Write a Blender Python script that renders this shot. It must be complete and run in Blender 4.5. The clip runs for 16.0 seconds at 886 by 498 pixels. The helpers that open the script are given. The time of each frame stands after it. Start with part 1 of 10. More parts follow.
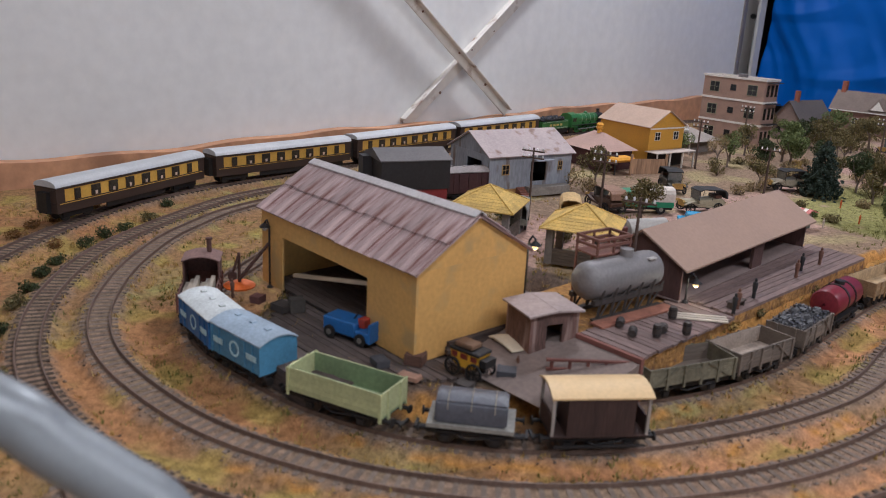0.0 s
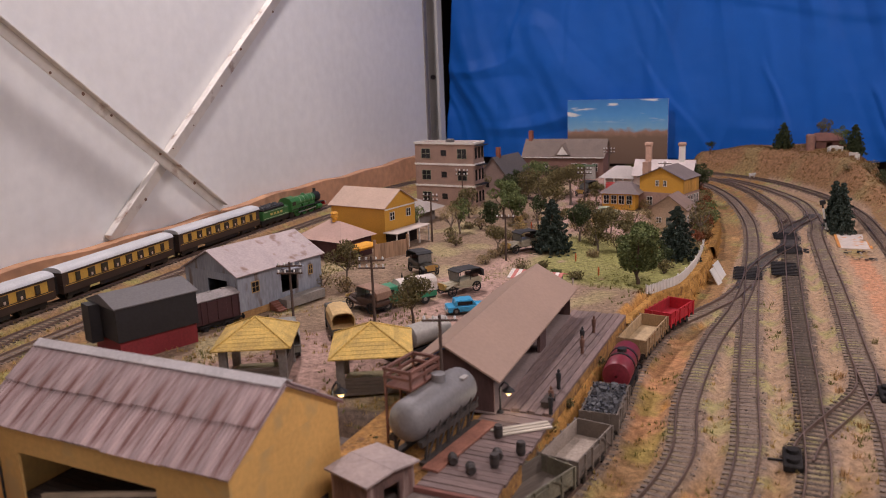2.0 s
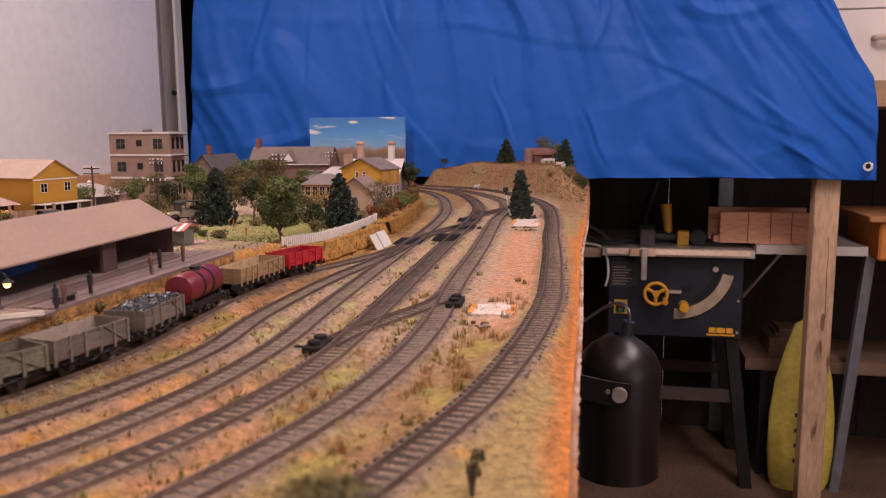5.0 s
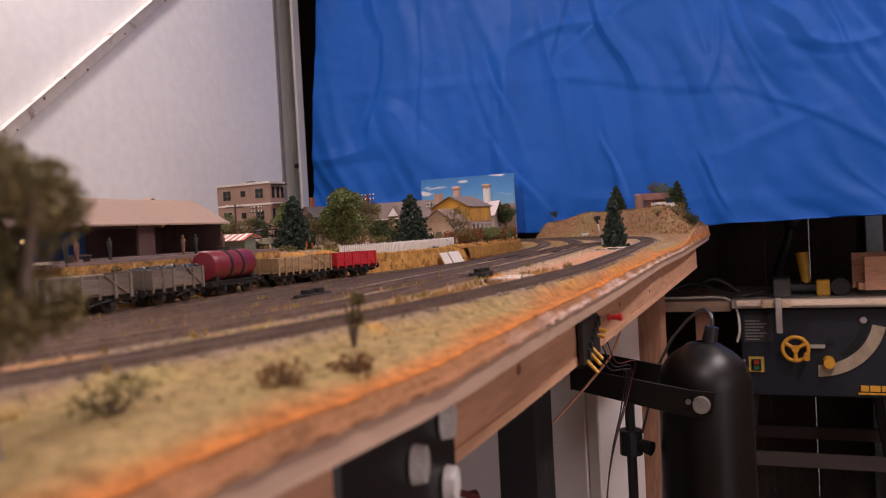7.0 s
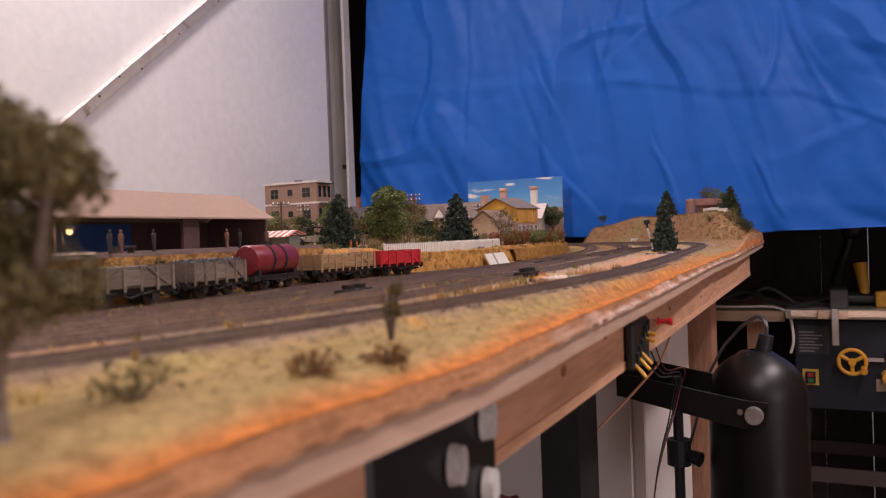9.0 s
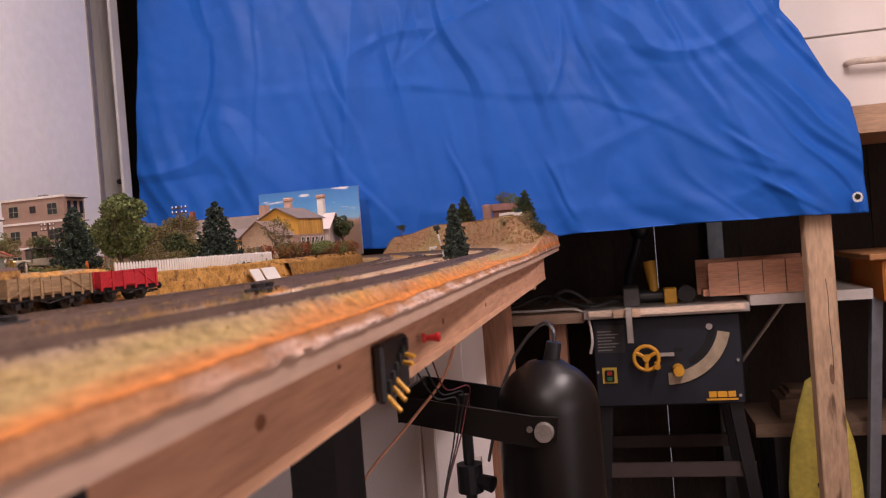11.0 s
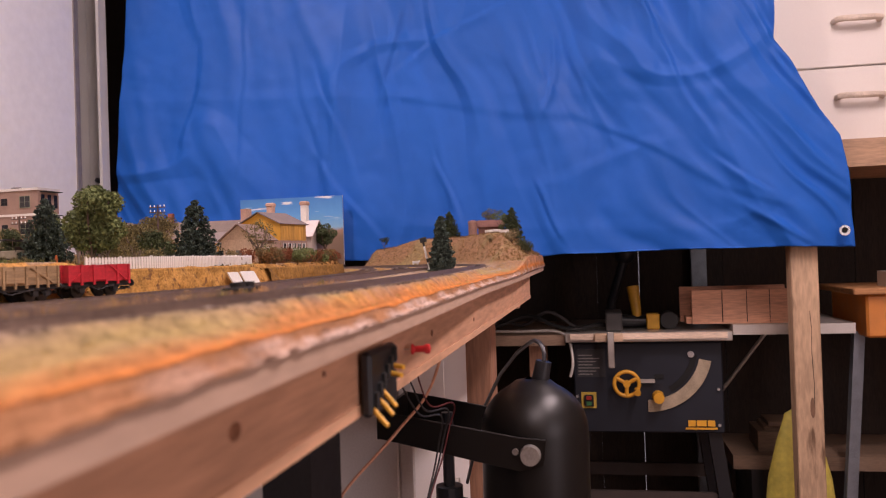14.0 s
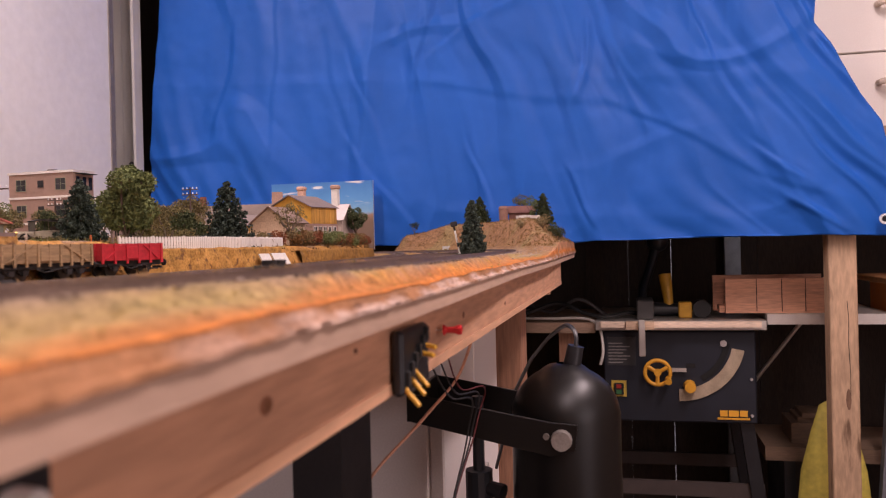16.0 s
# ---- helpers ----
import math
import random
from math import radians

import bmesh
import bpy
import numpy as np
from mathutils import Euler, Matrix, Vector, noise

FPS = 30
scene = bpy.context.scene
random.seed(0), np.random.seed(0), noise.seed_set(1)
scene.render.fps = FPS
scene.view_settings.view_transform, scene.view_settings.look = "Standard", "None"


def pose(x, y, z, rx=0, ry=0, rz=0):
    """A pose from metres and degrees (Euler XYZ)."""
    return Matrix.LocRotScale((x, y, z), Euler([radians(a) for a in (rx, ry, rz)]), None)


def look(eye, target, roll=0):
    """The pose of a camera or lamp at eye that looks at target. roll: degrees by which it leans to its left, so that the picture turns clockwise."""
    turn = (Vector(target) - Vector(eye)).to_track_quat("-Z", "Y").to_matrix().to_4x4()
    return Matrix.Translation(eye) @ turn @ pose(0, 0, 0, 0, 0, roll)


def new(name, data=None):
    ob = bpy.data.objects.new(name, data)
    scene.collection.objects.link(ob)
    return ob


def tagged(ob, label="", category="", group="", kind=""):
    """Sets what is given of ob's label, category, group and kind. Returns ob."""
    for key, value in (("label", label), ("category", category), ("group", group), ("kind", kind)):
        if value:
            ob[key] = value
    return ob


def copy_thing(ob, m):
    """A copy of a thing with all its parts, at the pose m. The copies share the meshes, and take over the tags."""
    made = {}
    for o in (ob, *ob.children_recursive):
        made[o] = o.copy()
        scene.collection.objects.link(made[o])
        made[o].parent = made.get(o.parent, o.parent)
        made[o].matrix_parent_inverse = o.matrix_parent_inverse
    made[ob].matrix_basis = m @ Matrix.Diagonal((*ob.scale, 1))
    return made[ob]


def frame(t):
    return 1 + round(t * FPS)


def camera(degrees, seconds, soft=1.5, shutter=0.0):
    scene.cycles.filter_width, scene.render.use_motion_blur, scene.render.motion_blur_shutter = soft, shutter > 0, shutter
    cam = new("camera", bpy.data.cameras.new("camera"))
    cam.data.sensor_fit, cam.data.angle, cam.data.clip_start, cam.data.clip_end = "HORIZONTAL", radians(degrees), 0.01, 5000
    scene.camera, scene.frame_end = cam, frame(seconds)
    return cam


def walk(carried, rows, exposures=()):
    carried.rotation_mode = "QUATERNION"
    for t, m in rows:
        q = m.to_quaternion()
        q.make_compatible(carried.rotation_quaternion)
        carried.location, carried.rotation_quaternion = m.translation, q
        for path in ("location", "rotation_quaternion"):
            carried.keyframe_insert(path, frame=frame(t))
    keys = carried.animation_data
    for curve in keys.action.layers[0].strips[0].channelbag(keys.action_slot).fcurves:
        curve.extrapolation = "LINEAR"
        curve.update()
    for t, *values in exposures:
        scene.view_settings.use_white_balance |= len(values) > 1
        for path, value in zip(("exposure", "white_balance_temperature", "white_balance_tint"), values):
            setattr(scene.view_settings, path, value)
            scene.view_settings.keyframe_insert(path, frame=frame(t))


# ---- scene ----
cam = camera(57.9, 16.0, soft=1.0)
cam.data.dof.use_dof, cam.data.dof.focus_distance, cam.data.dof.aperture_fstop = True, 1.15, 12.0
PATH = [
    (0, (-0.051, -0.621, 1.253), (-1.442, 0.693, 0.673), 3.1),
    (0.5, (-0.077, -0.602, 1.26), (-1.325, 0.872, 0.739), 2.3),
    (1, (-0.133, -0.61, 1.273), (-1.131, 1.06, 0.81), -2.0),
    (1.5, (-0.157, -0.605, 1.291), (-1.039, 1.133, 0.843), -1.7),
    (2, (-0.156, -0.593, 1.295), (-0.986, 1.174, 0.858), -2.2),
    (2.5, (-0.125, -0.575, 1.298), (-0.817, 1.252, 0.87), -2.0),
    (3, (-0.071, -0.554, 1.299), (-0.658, 1.313, 0.887), -1.8),
    (3.5, (-0.027, -0.531, 1.292), (-0.562, 1.358, 0.91), -1.7),
    (4, (-0.01, -0.519, 1.292), (-0.444, 1.405, 0.96), -0.9),
    (4.5, (0.003, -0.532, 1.257), (-0.4, 1.401, 0.938), -0.6),
    (5, (0.055, -0.516, 1.147), (-0.354, 1.419, 0.856), -0.4),
    (7.5, (0.153, -0.462, 1.03), (-0.692, 1.35, 1.023), -2.6),
    (8, (0.145, -0.467, 1.028), (-0.738, 1.328, 1.031), -1.7),
    (10.5, (0.157, -0.359, 1.02), (-0.522, 1.52, 0.935), -4.6),
    (11, (0.16, -0.317, 1.016), (-0.281, 1.633, 0.997), -4.5),
    (11.5, (0.151, -0.296, 1.018), (-0.246, 1.663, 1.09), -3.6),
    (12, (0.142, -0.293, 1.016), (-0.252, 1.666, 1.087), -2.6),
    (12.5, (0.145, -0.295, 1.017), (-0.248, 1.665, 1.081), -1.9),
    (13, (0.144, -0.291, 1.015), (-0.248, 1.67, 1.067), -1.7),
    (13.5, (0.146, -0.29, 1.013), (-0.244, 1.672, 1.052), -1.7),
    (14, (0.142, -0.285, 1.008), (-0.247, 1.677, 1.032), -1.9),
    (14.5, (0.142, -0.281, 1.001), (-0.249, 1.68, 1.013), -2.0),
    (15, (0.138, -0.279, 1.002), (-0.262, 1.68, 1.003), -1.8),
    (15.5, (0.138, -0.276, 1.003), (-0.305, 1.675, 0.994), -1.6),
    (16, (0.138, -0.278, 1.003), (-0.323, 1.668, 0.998), -1.4),
]
EXPOSE = [(0, -0.14, 5400, 7), (0.5, -0.14, 5520, 9), (1, -0.17, 5720, 13), (2, -0.2, 6120, 19), (2.5, -0.13, 6150, 20), (3.5, 0.08, 6200, 25), (5, 0.12, 6600, 29), (7.5, 0.05, 6350, 22), (10.5, 0.35, 6500, 25), (12, 0.47, 6650, 28), (16, 0.47, 6650, 31)]
walk(cam, [(t, look(eye, aim, roll)) for t, eye, aim, roll in PATH], EXPOSE)

# ---- light ----
world = bpy.data.worlds.new("room_air")
world.use_nodes = True
world.node_tree.nodes["Background"].inputs[0].default_value = (0.9, 0.75, 0.65, 1)
world.node_tree.nodes["Background"].inputs[1].default_value = 0.02
scene.world = world
scene.view_settings.exposure = 0.0


def area_lamp(x, y, z, sx, sy, watts, colour):
    data = bpy.data.lights.new("area_light", "AREA")
    data.shape, data.size, data.size_y, data.energy, data.color = "RECTANGLE", sx, sy, watts, colour
    ob = new("area_light", data)
    ob.matrix_world = pose(x, y, z)
    return ob


WARM = (1.0, 0.89, 0.83)
area_lamp(-0.93, 0.62, 2.38, 0.10, 0.16, 15, WARM)
# two unseen fill lamps, added to brighten the right side and the depot front
area_lamp(0.85, 0.55, 2.40, 0.20, 1.15, 22, WARM)
area_lamp(0.35, -0.95, 2.40, 0.20, 1.15, 14, WARM)
# added fill from behind and right of the path; its doorway is supposed, not built
door = area_lamp(2.17, -0.9, 1.15, 2.0, 1.5, 22, (1.0, 0.93, 0.90))
door.matrix_world = look((2.17, -0.9, 1.15), (0.0, -0.3, 1.0))

# ---- materials ----
MATS = {}


def mat(name, colour, rough=0.7, metal=0.0, vary=0.25, scale=30.0, bump=0.0, fine=400.0, dirt=None, dirt_amount=0.0, coat=0.0, stretch=(1, 1, 1), spec=0.5):
    """A surface whose colour drifts at two scales, with optional stains and relief."""
    if name in MATS:
        return MATS[name]
    m = bpy.data.materials.new(name)
    m.use_nodes = True
    nt = m.node_tree
    n, l = nt.nodes, nt.links
    bsdf = n["Principled BSDF"]
    bsdf.inputs["Roughness"].default_value = rough
    bsdf.inputs["Metallic"].default_value = metal
    bsdf.inputs["Coat Weight"].default_value = coat
    bsdf.inputs["Specular IOR Level"].default_value = spec
    co = n.new("ShaderNodeTexCoord")
    mp = n.new("ShaderNodeMapping")
    mp.inputs["Scale"].default_value = stretch
    l.new(co.outputs["Object"], mp.inputs["Vector"])
    big, small = n.new("ShaderNodeTexNoise"), n.new("ShaderNodeTexNoise")
    big.inputs["Scale"].default_value, small.inputs["Scale"].default_value = scale, fine
    big.inputs["Detail"].default_value = small.inputs["Detail"].default_value = 4
    for t in (big, small):
        l.new(mp.outputs[0], t.inputs["Vector"])
    info = n.new("ShaderNodeObjectInfo")
    total = n.new("ShaderNodeMath")
    total.operation = "ADD"
    l.new(big.outputs["Fac"], total.inputs[0])
    l.new(small.outputs["Fac"], total.inputs[1])
    ramp = n.new("ShaderNodeMapRange")
    ramp.inputs["From Min"].default_value, ramp.inputs["From Max"].default_value = 0.7, 1.3
    ramp.inputs["To Min"].default_value, ramp.inputs["To Max"].default_value = 1 - vary, 1 + vary
    l.new(total.outputs[0], ramp.inputs["Value"])
    piece = n.new("ShaderNodeMapRange")
    piece.inputs["To Min"].default_value, piece.inputs["To Max"].default_value = 1 - vary * 0.5, 1 + vary * 0.5
    l.new(info.outputs["Random"], piece.inputs["Value"])
    mul = n.new("ShaderNodeMath")
    mul.operation = "MULTIPLY"
    l.new(ramp.outputs[0], mul.inputs[0])
    l.new(piece.outputs[0], mul.inputs[1])
    base = n.new("ShaderNodeMix")
    base.data_type, base.blend_type = "RGBA", "MULTIPLY"
    base.inputs["Factor"].default_value = 1.0
    base.inputs["A"].default_value = (*colour, 1)
    l.new(mul.outputs[0], base.inputs["B"])
    out = base.outputs["Result"]
    if dirt:
        stain = n.new("ShaderNodeTexNoise")
        stain.inputs["Scale"].default_value, stain.inputs["Detail"].default_value = scale * 1.7, 6
        l.new(mp.outputs[0], stain.inputs["Vector"])
        cut = n.new("ShaderNodeMapRange")
        cut.inputs["From Min"].default_value, cut.inputs["From Max"].default_value = 0.62 - dirt_amount * 0.4, 0.72 - dirt_amount * 0.3
        l.new(stain.outputs["Fac"], cut.inputs["Value"])
        over = n.new("ShaderNodeMix")
        over.data_type = "RGBA"
        over.inputs["B"].default_value = (*dirt, 1)
        l.new(cut.outputs[0], over.inputs["Factor"])
        l.new(out, over.inputs["A"])
        out = over.outputs["Result"]
    l.new(out, bsdf.inputs["Base Color"])
    rr = n.new("ShaderNodeMapRange")
    rr.inputs["From Min"].default_value, rr.inputs["From Max"].default_value = 0.3, 0.7
    rr.inputs["To Min"].default_value, rr.inputs["To Max"].default_value = max(0.02, rough - 0.08), min(1, rough + 0.08)
    l.new(big.outputs["Fac"], rr.inputs["Value"])
    l.new(rr.outputs[0], bsdf.inputs["Roughness"])
    if bump:
        b = n.new("ShaderNodeBump")
        b.inputs["Strength"].default_value, b.inputs["Distance"].default_value = 0.8, bump
        l.new(small.outputs["Fac"], b.inputs["Height"])
        l.new(b.outputs[0], bsdf.inputs["Normal"])
    MATS[name] = m
    return m


def glow(name, colour, strength):
    if name not in MATS:
        m = bpy.data.materials.new(name)
        m.use_nodes = True
        b = m.node_tree.nodes["Principled BSDF"]
        b.inputs["Base Color"].default_value = (*colour, 1)
        b.inputs["Emission Color"].default_value = (*colour, 1)
        b.inputs["Emission Strength"].default_value = strength
        MATS[name] = m
    return MATS[name]


def tinted(name, rough=0.95, vary=0.5, scale=170.0, fine=900.0, bump=0.0006):
    """A surface whose kinds of soil are held in the mesh's colours, broken up by grain."""
    m = mat(name, (1, 1, 1), rough, 0, vary, scale, bump, fine, spec=0.1)
    nt = m.node_tree
    attr = nt.nodes.new("ShaderNodeVertexColor")
    attr.layer_name = "soil"
    for node in nt.nodes:
        if node.bl_idname == "ShaderNodeMix":
            nt.links.new(attr.outputs["Color"], node.inputs["A"])
    return m


def wood(name, colour, vary=0.3, rough=0.65, along="y", scale=14.0, bump=0.0004):
    s = {"x": (0.12, 1, 1), "y": (1, 0.12, 1), "z": (1, 1, 0.12)}[along]
    return mat(name, colour, rough, 0, vary, scale * 3, bump, scale * 25, stretch=s)


# ---- mesh tools ----
def box(bm, x0, x1, y0, y1, z0, z1, m=None):
    vs = [bm.verts.new(Vector(p) if m is None else m @ Vector(p)) for p in
          ((x0, y0, z0), (x1, y0, z0), (x1, y1, z0), (x0, y1, z0), (x0, y0, z1), (x1, y0, z1), (x1, y1, z1), (x0, y1, z1))]
    for f in ((3, 2, 1, 0), (4, 5, 6, 7), (0, 1, 5, 4), (1, 2, 6, 5), (2, 3, 7, 6), (3, 0, 4, 7)):
        bm.faces.new([vs[i] for i in f])


def rod(bm, a, b, r0, r1=None, n=8, caps=True):
    """A round bar from a to b."""
    r1 = r0 if r1 is None else r1
    a, b = Vector(a), Vector(b)
    d = (b - a).normalized()
    u = d.orthogonal().normalized()
    v = d.cross(u)
    rings = []
    for p, r in ((a, r0), (b, r1)):
        rings.append([bm.verts.new(p + (u * math.cos(2 * math.pi * i / n) + v * math.sin(2 * math.pi * i / n)) * r) for i in range(n)])
    for i in range(n):
        bm.faces.new((rings[0][i], rings[0][(i + 1) % n], rings[1][(i + 1) % n], rings[1][i]))
    if caps:
        bm.faces.new(rings[0][::-1])
        bm.faces.new(rings[1])


def prism(bm, profile, y0, y1, m=None, axis="y"):
    """A closed profile in (x, z) drawn along y (or in (y, z) along x)."""
    def at(p, t):
        q = Vector((p[0], t, p[1])) if axis == "y" else Vector((t, p[0], p[1]))
        return q if m is None else m @ q
    a = [bm.verts.new(at(p, y0)) for p in profile]
    b = [bm.verts.new(at(p, y1)) for p in profile]
    k = len(profile)
    fs = [bm.faces.new((a[i], a[(i + 1) % k], b[(i + 1) % k], b[i])) for i in range(k)]
    fs += [bm.faces.new(a[::-1]), bm.faces.new(b)]
    return fs


def lathe(bm, profile, n=24, m=None, close=False):
    """A (radius, z) profile turned round z."""
    rings = []
    for r, z in profile:
        ring = []
        for i in range(n):
            p = Vector((r * math.cos(2 * math.pi * i / n), r * math.sin(2 * math.pi * i / n), z))
            ring.append(bm.verts.new(p if m is None else m @ p))
        rings.append(ring)
    for a, b in zip(rings, rings[1:]):
        for i in range(n):
            bm.faces.new((a[i], a[(i + 1) % n], b[(i + 1) % n], b[i]))
    if close:
        bm.faces.new(rings[0][::-1])
        bm.faces.new(rings[-1])


def tube(bm, points, r, n=6):
    """A bent bar through points."""
    pts = [Vector(p) for p in points]
    rings = []
    u = None
    for i, p in enumerate(pts):
        d = (pts[min(i + 1, len(pts) - 1)] - pts[max(i - 1, 0)]).normalized()
        u = (d.orthogonal() if u is None else u - d * u.dot(d)).normalized()
        v = d.cross(u)
        rings.append([bm.verts.new(p + (u * math.cos(2 * math.pi * k / n) + v * math.sin(2 * math.pi * k / n)) * r) for k in range(n)])
    for a, b in zip(rings, rings[1:]):
        for k in range(n):
            bm.faces.new((a[k], a[(k + 1) % n], b[(k + 1) % n], b[k]))
    bm.faces.new(rings[0][::-1])
    bm.faces.new(rings[-1])


def bevel(bm, w, seg=1):
    bmesh.ops.recalc_face_normals(bm, faces=bm.faces[:])
    sharp = [e for e in bm.edges if len(e.link_faces) == 2 and e.calc_face_angle(0) > 0.5]
    bmesh.ops.bevel(bm, geom=sharp, offset=w, segments=seg, affect="EDGES", clamp_overlap=True)
    return bm


def mesh(name, bm, material, smooth=False):
    bmesh.ops.recalc_face_normals(bm, faces=bm.faces[:])
    me = bpy.data.meshes.new(name)
    bm.to_mesh(me)
    bm.free()
    me.materials.append(material)
    if smooth:
        me.polygons.foreach_set("use_smooth", [True] * len(me.polygons))
        try:
            me.set_sharp_from_angle(angle=0.7)
        except AttributeError:
            pass
    return me


def part(name, bm, material, parent, label="", smooth=False):
    ob = new(name, mesh(name, bm, material, smooth))
    ob.parent = parent
    return tagged(ob, label)


def thing(name, label, category, m=None, group="", kind=""):
    ob = new(name)
    ob.empty_display_size = 0.01
    if m is not None:
        ob.matrix_world = m
    return tagged(ob, label, category, group, kind)


def solid(name, bm, material, label, category, m=None, kind="", smooth=False, group=""):
    ob = new(name, mesh(name, bm, material, smooth))
    if m is not None:
        ob.matrix_world = m
    return tagged(ob, label, category, group, kind)


def boxes(*rows):
    bm = bmesh.new()
    for r in rows:
        box(bm, *r)
    return bm


def spline(points, step=0.01):
    """Points along a smooth curve through the given ones."""
    p = [np.array(q, float) for q in points]
    p = [2 * p[0] - p[1], *p, 2 * p[-1] - p[-2]]
    out = []
    for a, b, c, d in zip(p, p[1:], p[2:], p[3:]):
        k = max(2, int(np.linalg.norm(c - b) / step))
        for i in range(k):
            t = i / k
            out.append(0.5 * (2 * b + (c - a) * t + (2 * a - 5 * b + 4 * c - d) * t * t + (3 * b - a - 3 * c + d) * t ** 3))
    out.append(p[-2])
    return np.array(out)


def even(line, step):
    """The same line in even steps: places and headings."""
    seg = np.linalg.norm(np.diff(line, axis=0), axis=1)
    s = np.r_[0, np.cumsum(seg)]
    at = np.arange(0, s[-1], step)
    xy = np.stack([np.interp(at, s, line[:, k]) for k in range(2)], 1)
    d = np.gradient(xy, axis=0)
    return xy, np.arctan2(d[:, 1], d[:, 0]), s[-1]


TOWN = 1.0165   # the raised town


def rail_z(x, y):
    """Height of the rail tops: the table sags a little in its middle."""
    sag = np.interp(x, (-1.22, -1.0, -0.6, -0.3, 0.0, 0.05), (-0.005, -0.012, -0.015, -0.012, -0.001, 0.0))
    return 0.997 + sag * (1 - 0.9 * np.clip(y - 0.5, 0, 1))


def front_edge(y):
    """The scenery's front edge."""
    return np.interp(y, (-0.74, -0.3, -0.2, -0.1, 0.0, 0.2, 0.6, 0.9, 1.37, 1.82), (0.030, 0.033, 0.040, 0.036, 0.033, 0.028, 0.014, 0.012, 0.001, -0.012))

# ---- tracks, from the innermost to the outermost ----
LINE = {
    "siding_platform": [(-0.3415, -0.1481), (-0.318, -0.0796), (-0.3065, -0.0038), (-0.3085, 0.05), (-0.3135, 0.138), (-0.3170, 0.20), (-0.3165, 0.255), (-0.3035, 0.345), (-0.274, 0.42), (-0.2480, 0.49), (-0.2342, 0.5648)],
    "siding_yard": [(-0.9027, 0.0094), (-0.8488, -0.098), (-0.7809, -0.2037), (-0.7128, -0.2939), (-0.6292, -0.3437), (-0.5237, -0.3447), (-0.4393, -0.3252), (-0.3715, -0.2845), (-0.319, -0.2258), (-0.2853, -0.164), (-0.2528, -0.0713), (-0.2395, 0.0238), (-0.2502, 0.1393), (-0.2481, 0.3114), (-0.2342, 0.4549), (-0.2318, 0.6311), (-0.2484, 0.897), (-0.2776, 1.0968), (-0.3357, 1.3218), (-0.4254, 1.5023), (-0.5673, 1.6125)],
    "inner_loop": [(-1.0758, 1.144), (-1.0628, 0.6526), (-1.0317, 0.239), (-0.9995, -0.0683), (-0.9352, -0.2108), (-0.8593, -0.2983), (-0.7872, -0.3553), (-0.7159, -0.3954), (-0.6391, -0.4164), (-0.5486, -0.417), (-0.4739, -0.4037), (-0.3962, -0.3703), (-0.3394, -0.3305), (-0.2929, -0.284), (-0.2528, -0.2269), (-0.2174, -0.1544), (-0.196, -0.0639), (-0.191, 0.0413), (-0.1994, 0.154), (-0.211, 0.3192), (-0.2257, 0.5688), (-0.2316, 0.6653)],
    "middle_loop": [(-1.1246, 1.1399), (-1.1149, 0.6464), (-1.085, 0.2354), (-1.0576, 0.0142), (-1.0305, -0.1164), (-0.9591, -0.2493), (-0.8895, -0.3401), (-0.7935, -0.414), (-0.6991, -0.4574), (-0.6161, -0.4765), (-0.5378, -0.478), (-0.4695, -0.4676), (-0.4005, -0.4414), (-0.3255, -0.3921), (-0.255, -0.3203), (-0.196, -0.2287), (-0.1569, -0.1217), (-0.1398, -0.0034), (-0.1471, 0.1683), (-0.1575, 0.3324), (-0.172, 0.5772), (-0.194, 0.975), (-0.2254, 1.173), (-0.3041, 1.4163), (-0.425, 1.5912), (-0.608, 1.6737)],
    "outer_loop": [(-0.5378, -0.4822), (-0.4436, -0.4976), (-0.3469, -0.4789), (-0.2496, -0.4098), (-0.1695, -0.308), (-0.1171, -0.1863), (-0.0891, -0.0543), (-0.0851, 0.1006), (-0.1026, 0.3041), (-0.116, 0.5265), (-0.1435, 0.8888), (-0.1475, 1.0345), (-0.1789, 1.2444), (-0.2631, 1.4334), (-0.3641, 1.5755)],
    "main_line": [(-1.1793, 1.2823), (-1.1912, 0.9761), (-1.1838, 0.6881), (-1.1643, 0.436), (-1.1318, 0.1272), (-1.1122, -0.073), (-1.075, -0.2184), (-1.0098, -0.3283), (-0.9238, -0.4286), (-0.7966, -0.5293), (-0.6391, -0.5985), (-0.4544, -0.6199), (-0.2712, -0.5725), (-0.15, -0.438), (-0.078, -0.285), (-0.048, -0.2), (-0.027, -0.12), (-0.013, -0.05), (-0.001, 0.08), (0.0025, 0.21), (-0.003, 0.32), (-0.016, 0.513), (-0.029, 0.665), (-0.043, 0.87), (-0.077, 1.15), (-0.155, 1.38), (-0.293, 1.5901), (-0.486, 1.7134), (-0.7094, 1.7645), (-0.9322, 1.6922), (-1.0935, 1.5277), (-1.1622, 1.3808), (-1.1793, 1.2823)],
}
CROSS = [(-0.1523, 0.0387), (-0.1439, 0.0794), (-0.1211, 0.1394), (-0.1005, 0.1993), (-0.0985, 0.2606)]
SLIP = [(-0.2321, 0.5443), (-0.2275, 0.6447), (-0.2093, 0.7428), (-0.1861, 0.82), (-0.1849, 0.8996)]
SLIP_TWO = [(-0.1994, 0.9012), (-0.1826, 0.9887), (-0.1567, 1.0652), (-0.1515, 1.1141)]
LINE["crossover"] = CROSS
LINE["slip"] = SLIP
LINE["far_crossover"] = SLIP_TWO
CURVE = {k: spline(v) for k, v in LINE.items()}
ALL = np.concatenate([c[::2] for c in CURVE.values()])
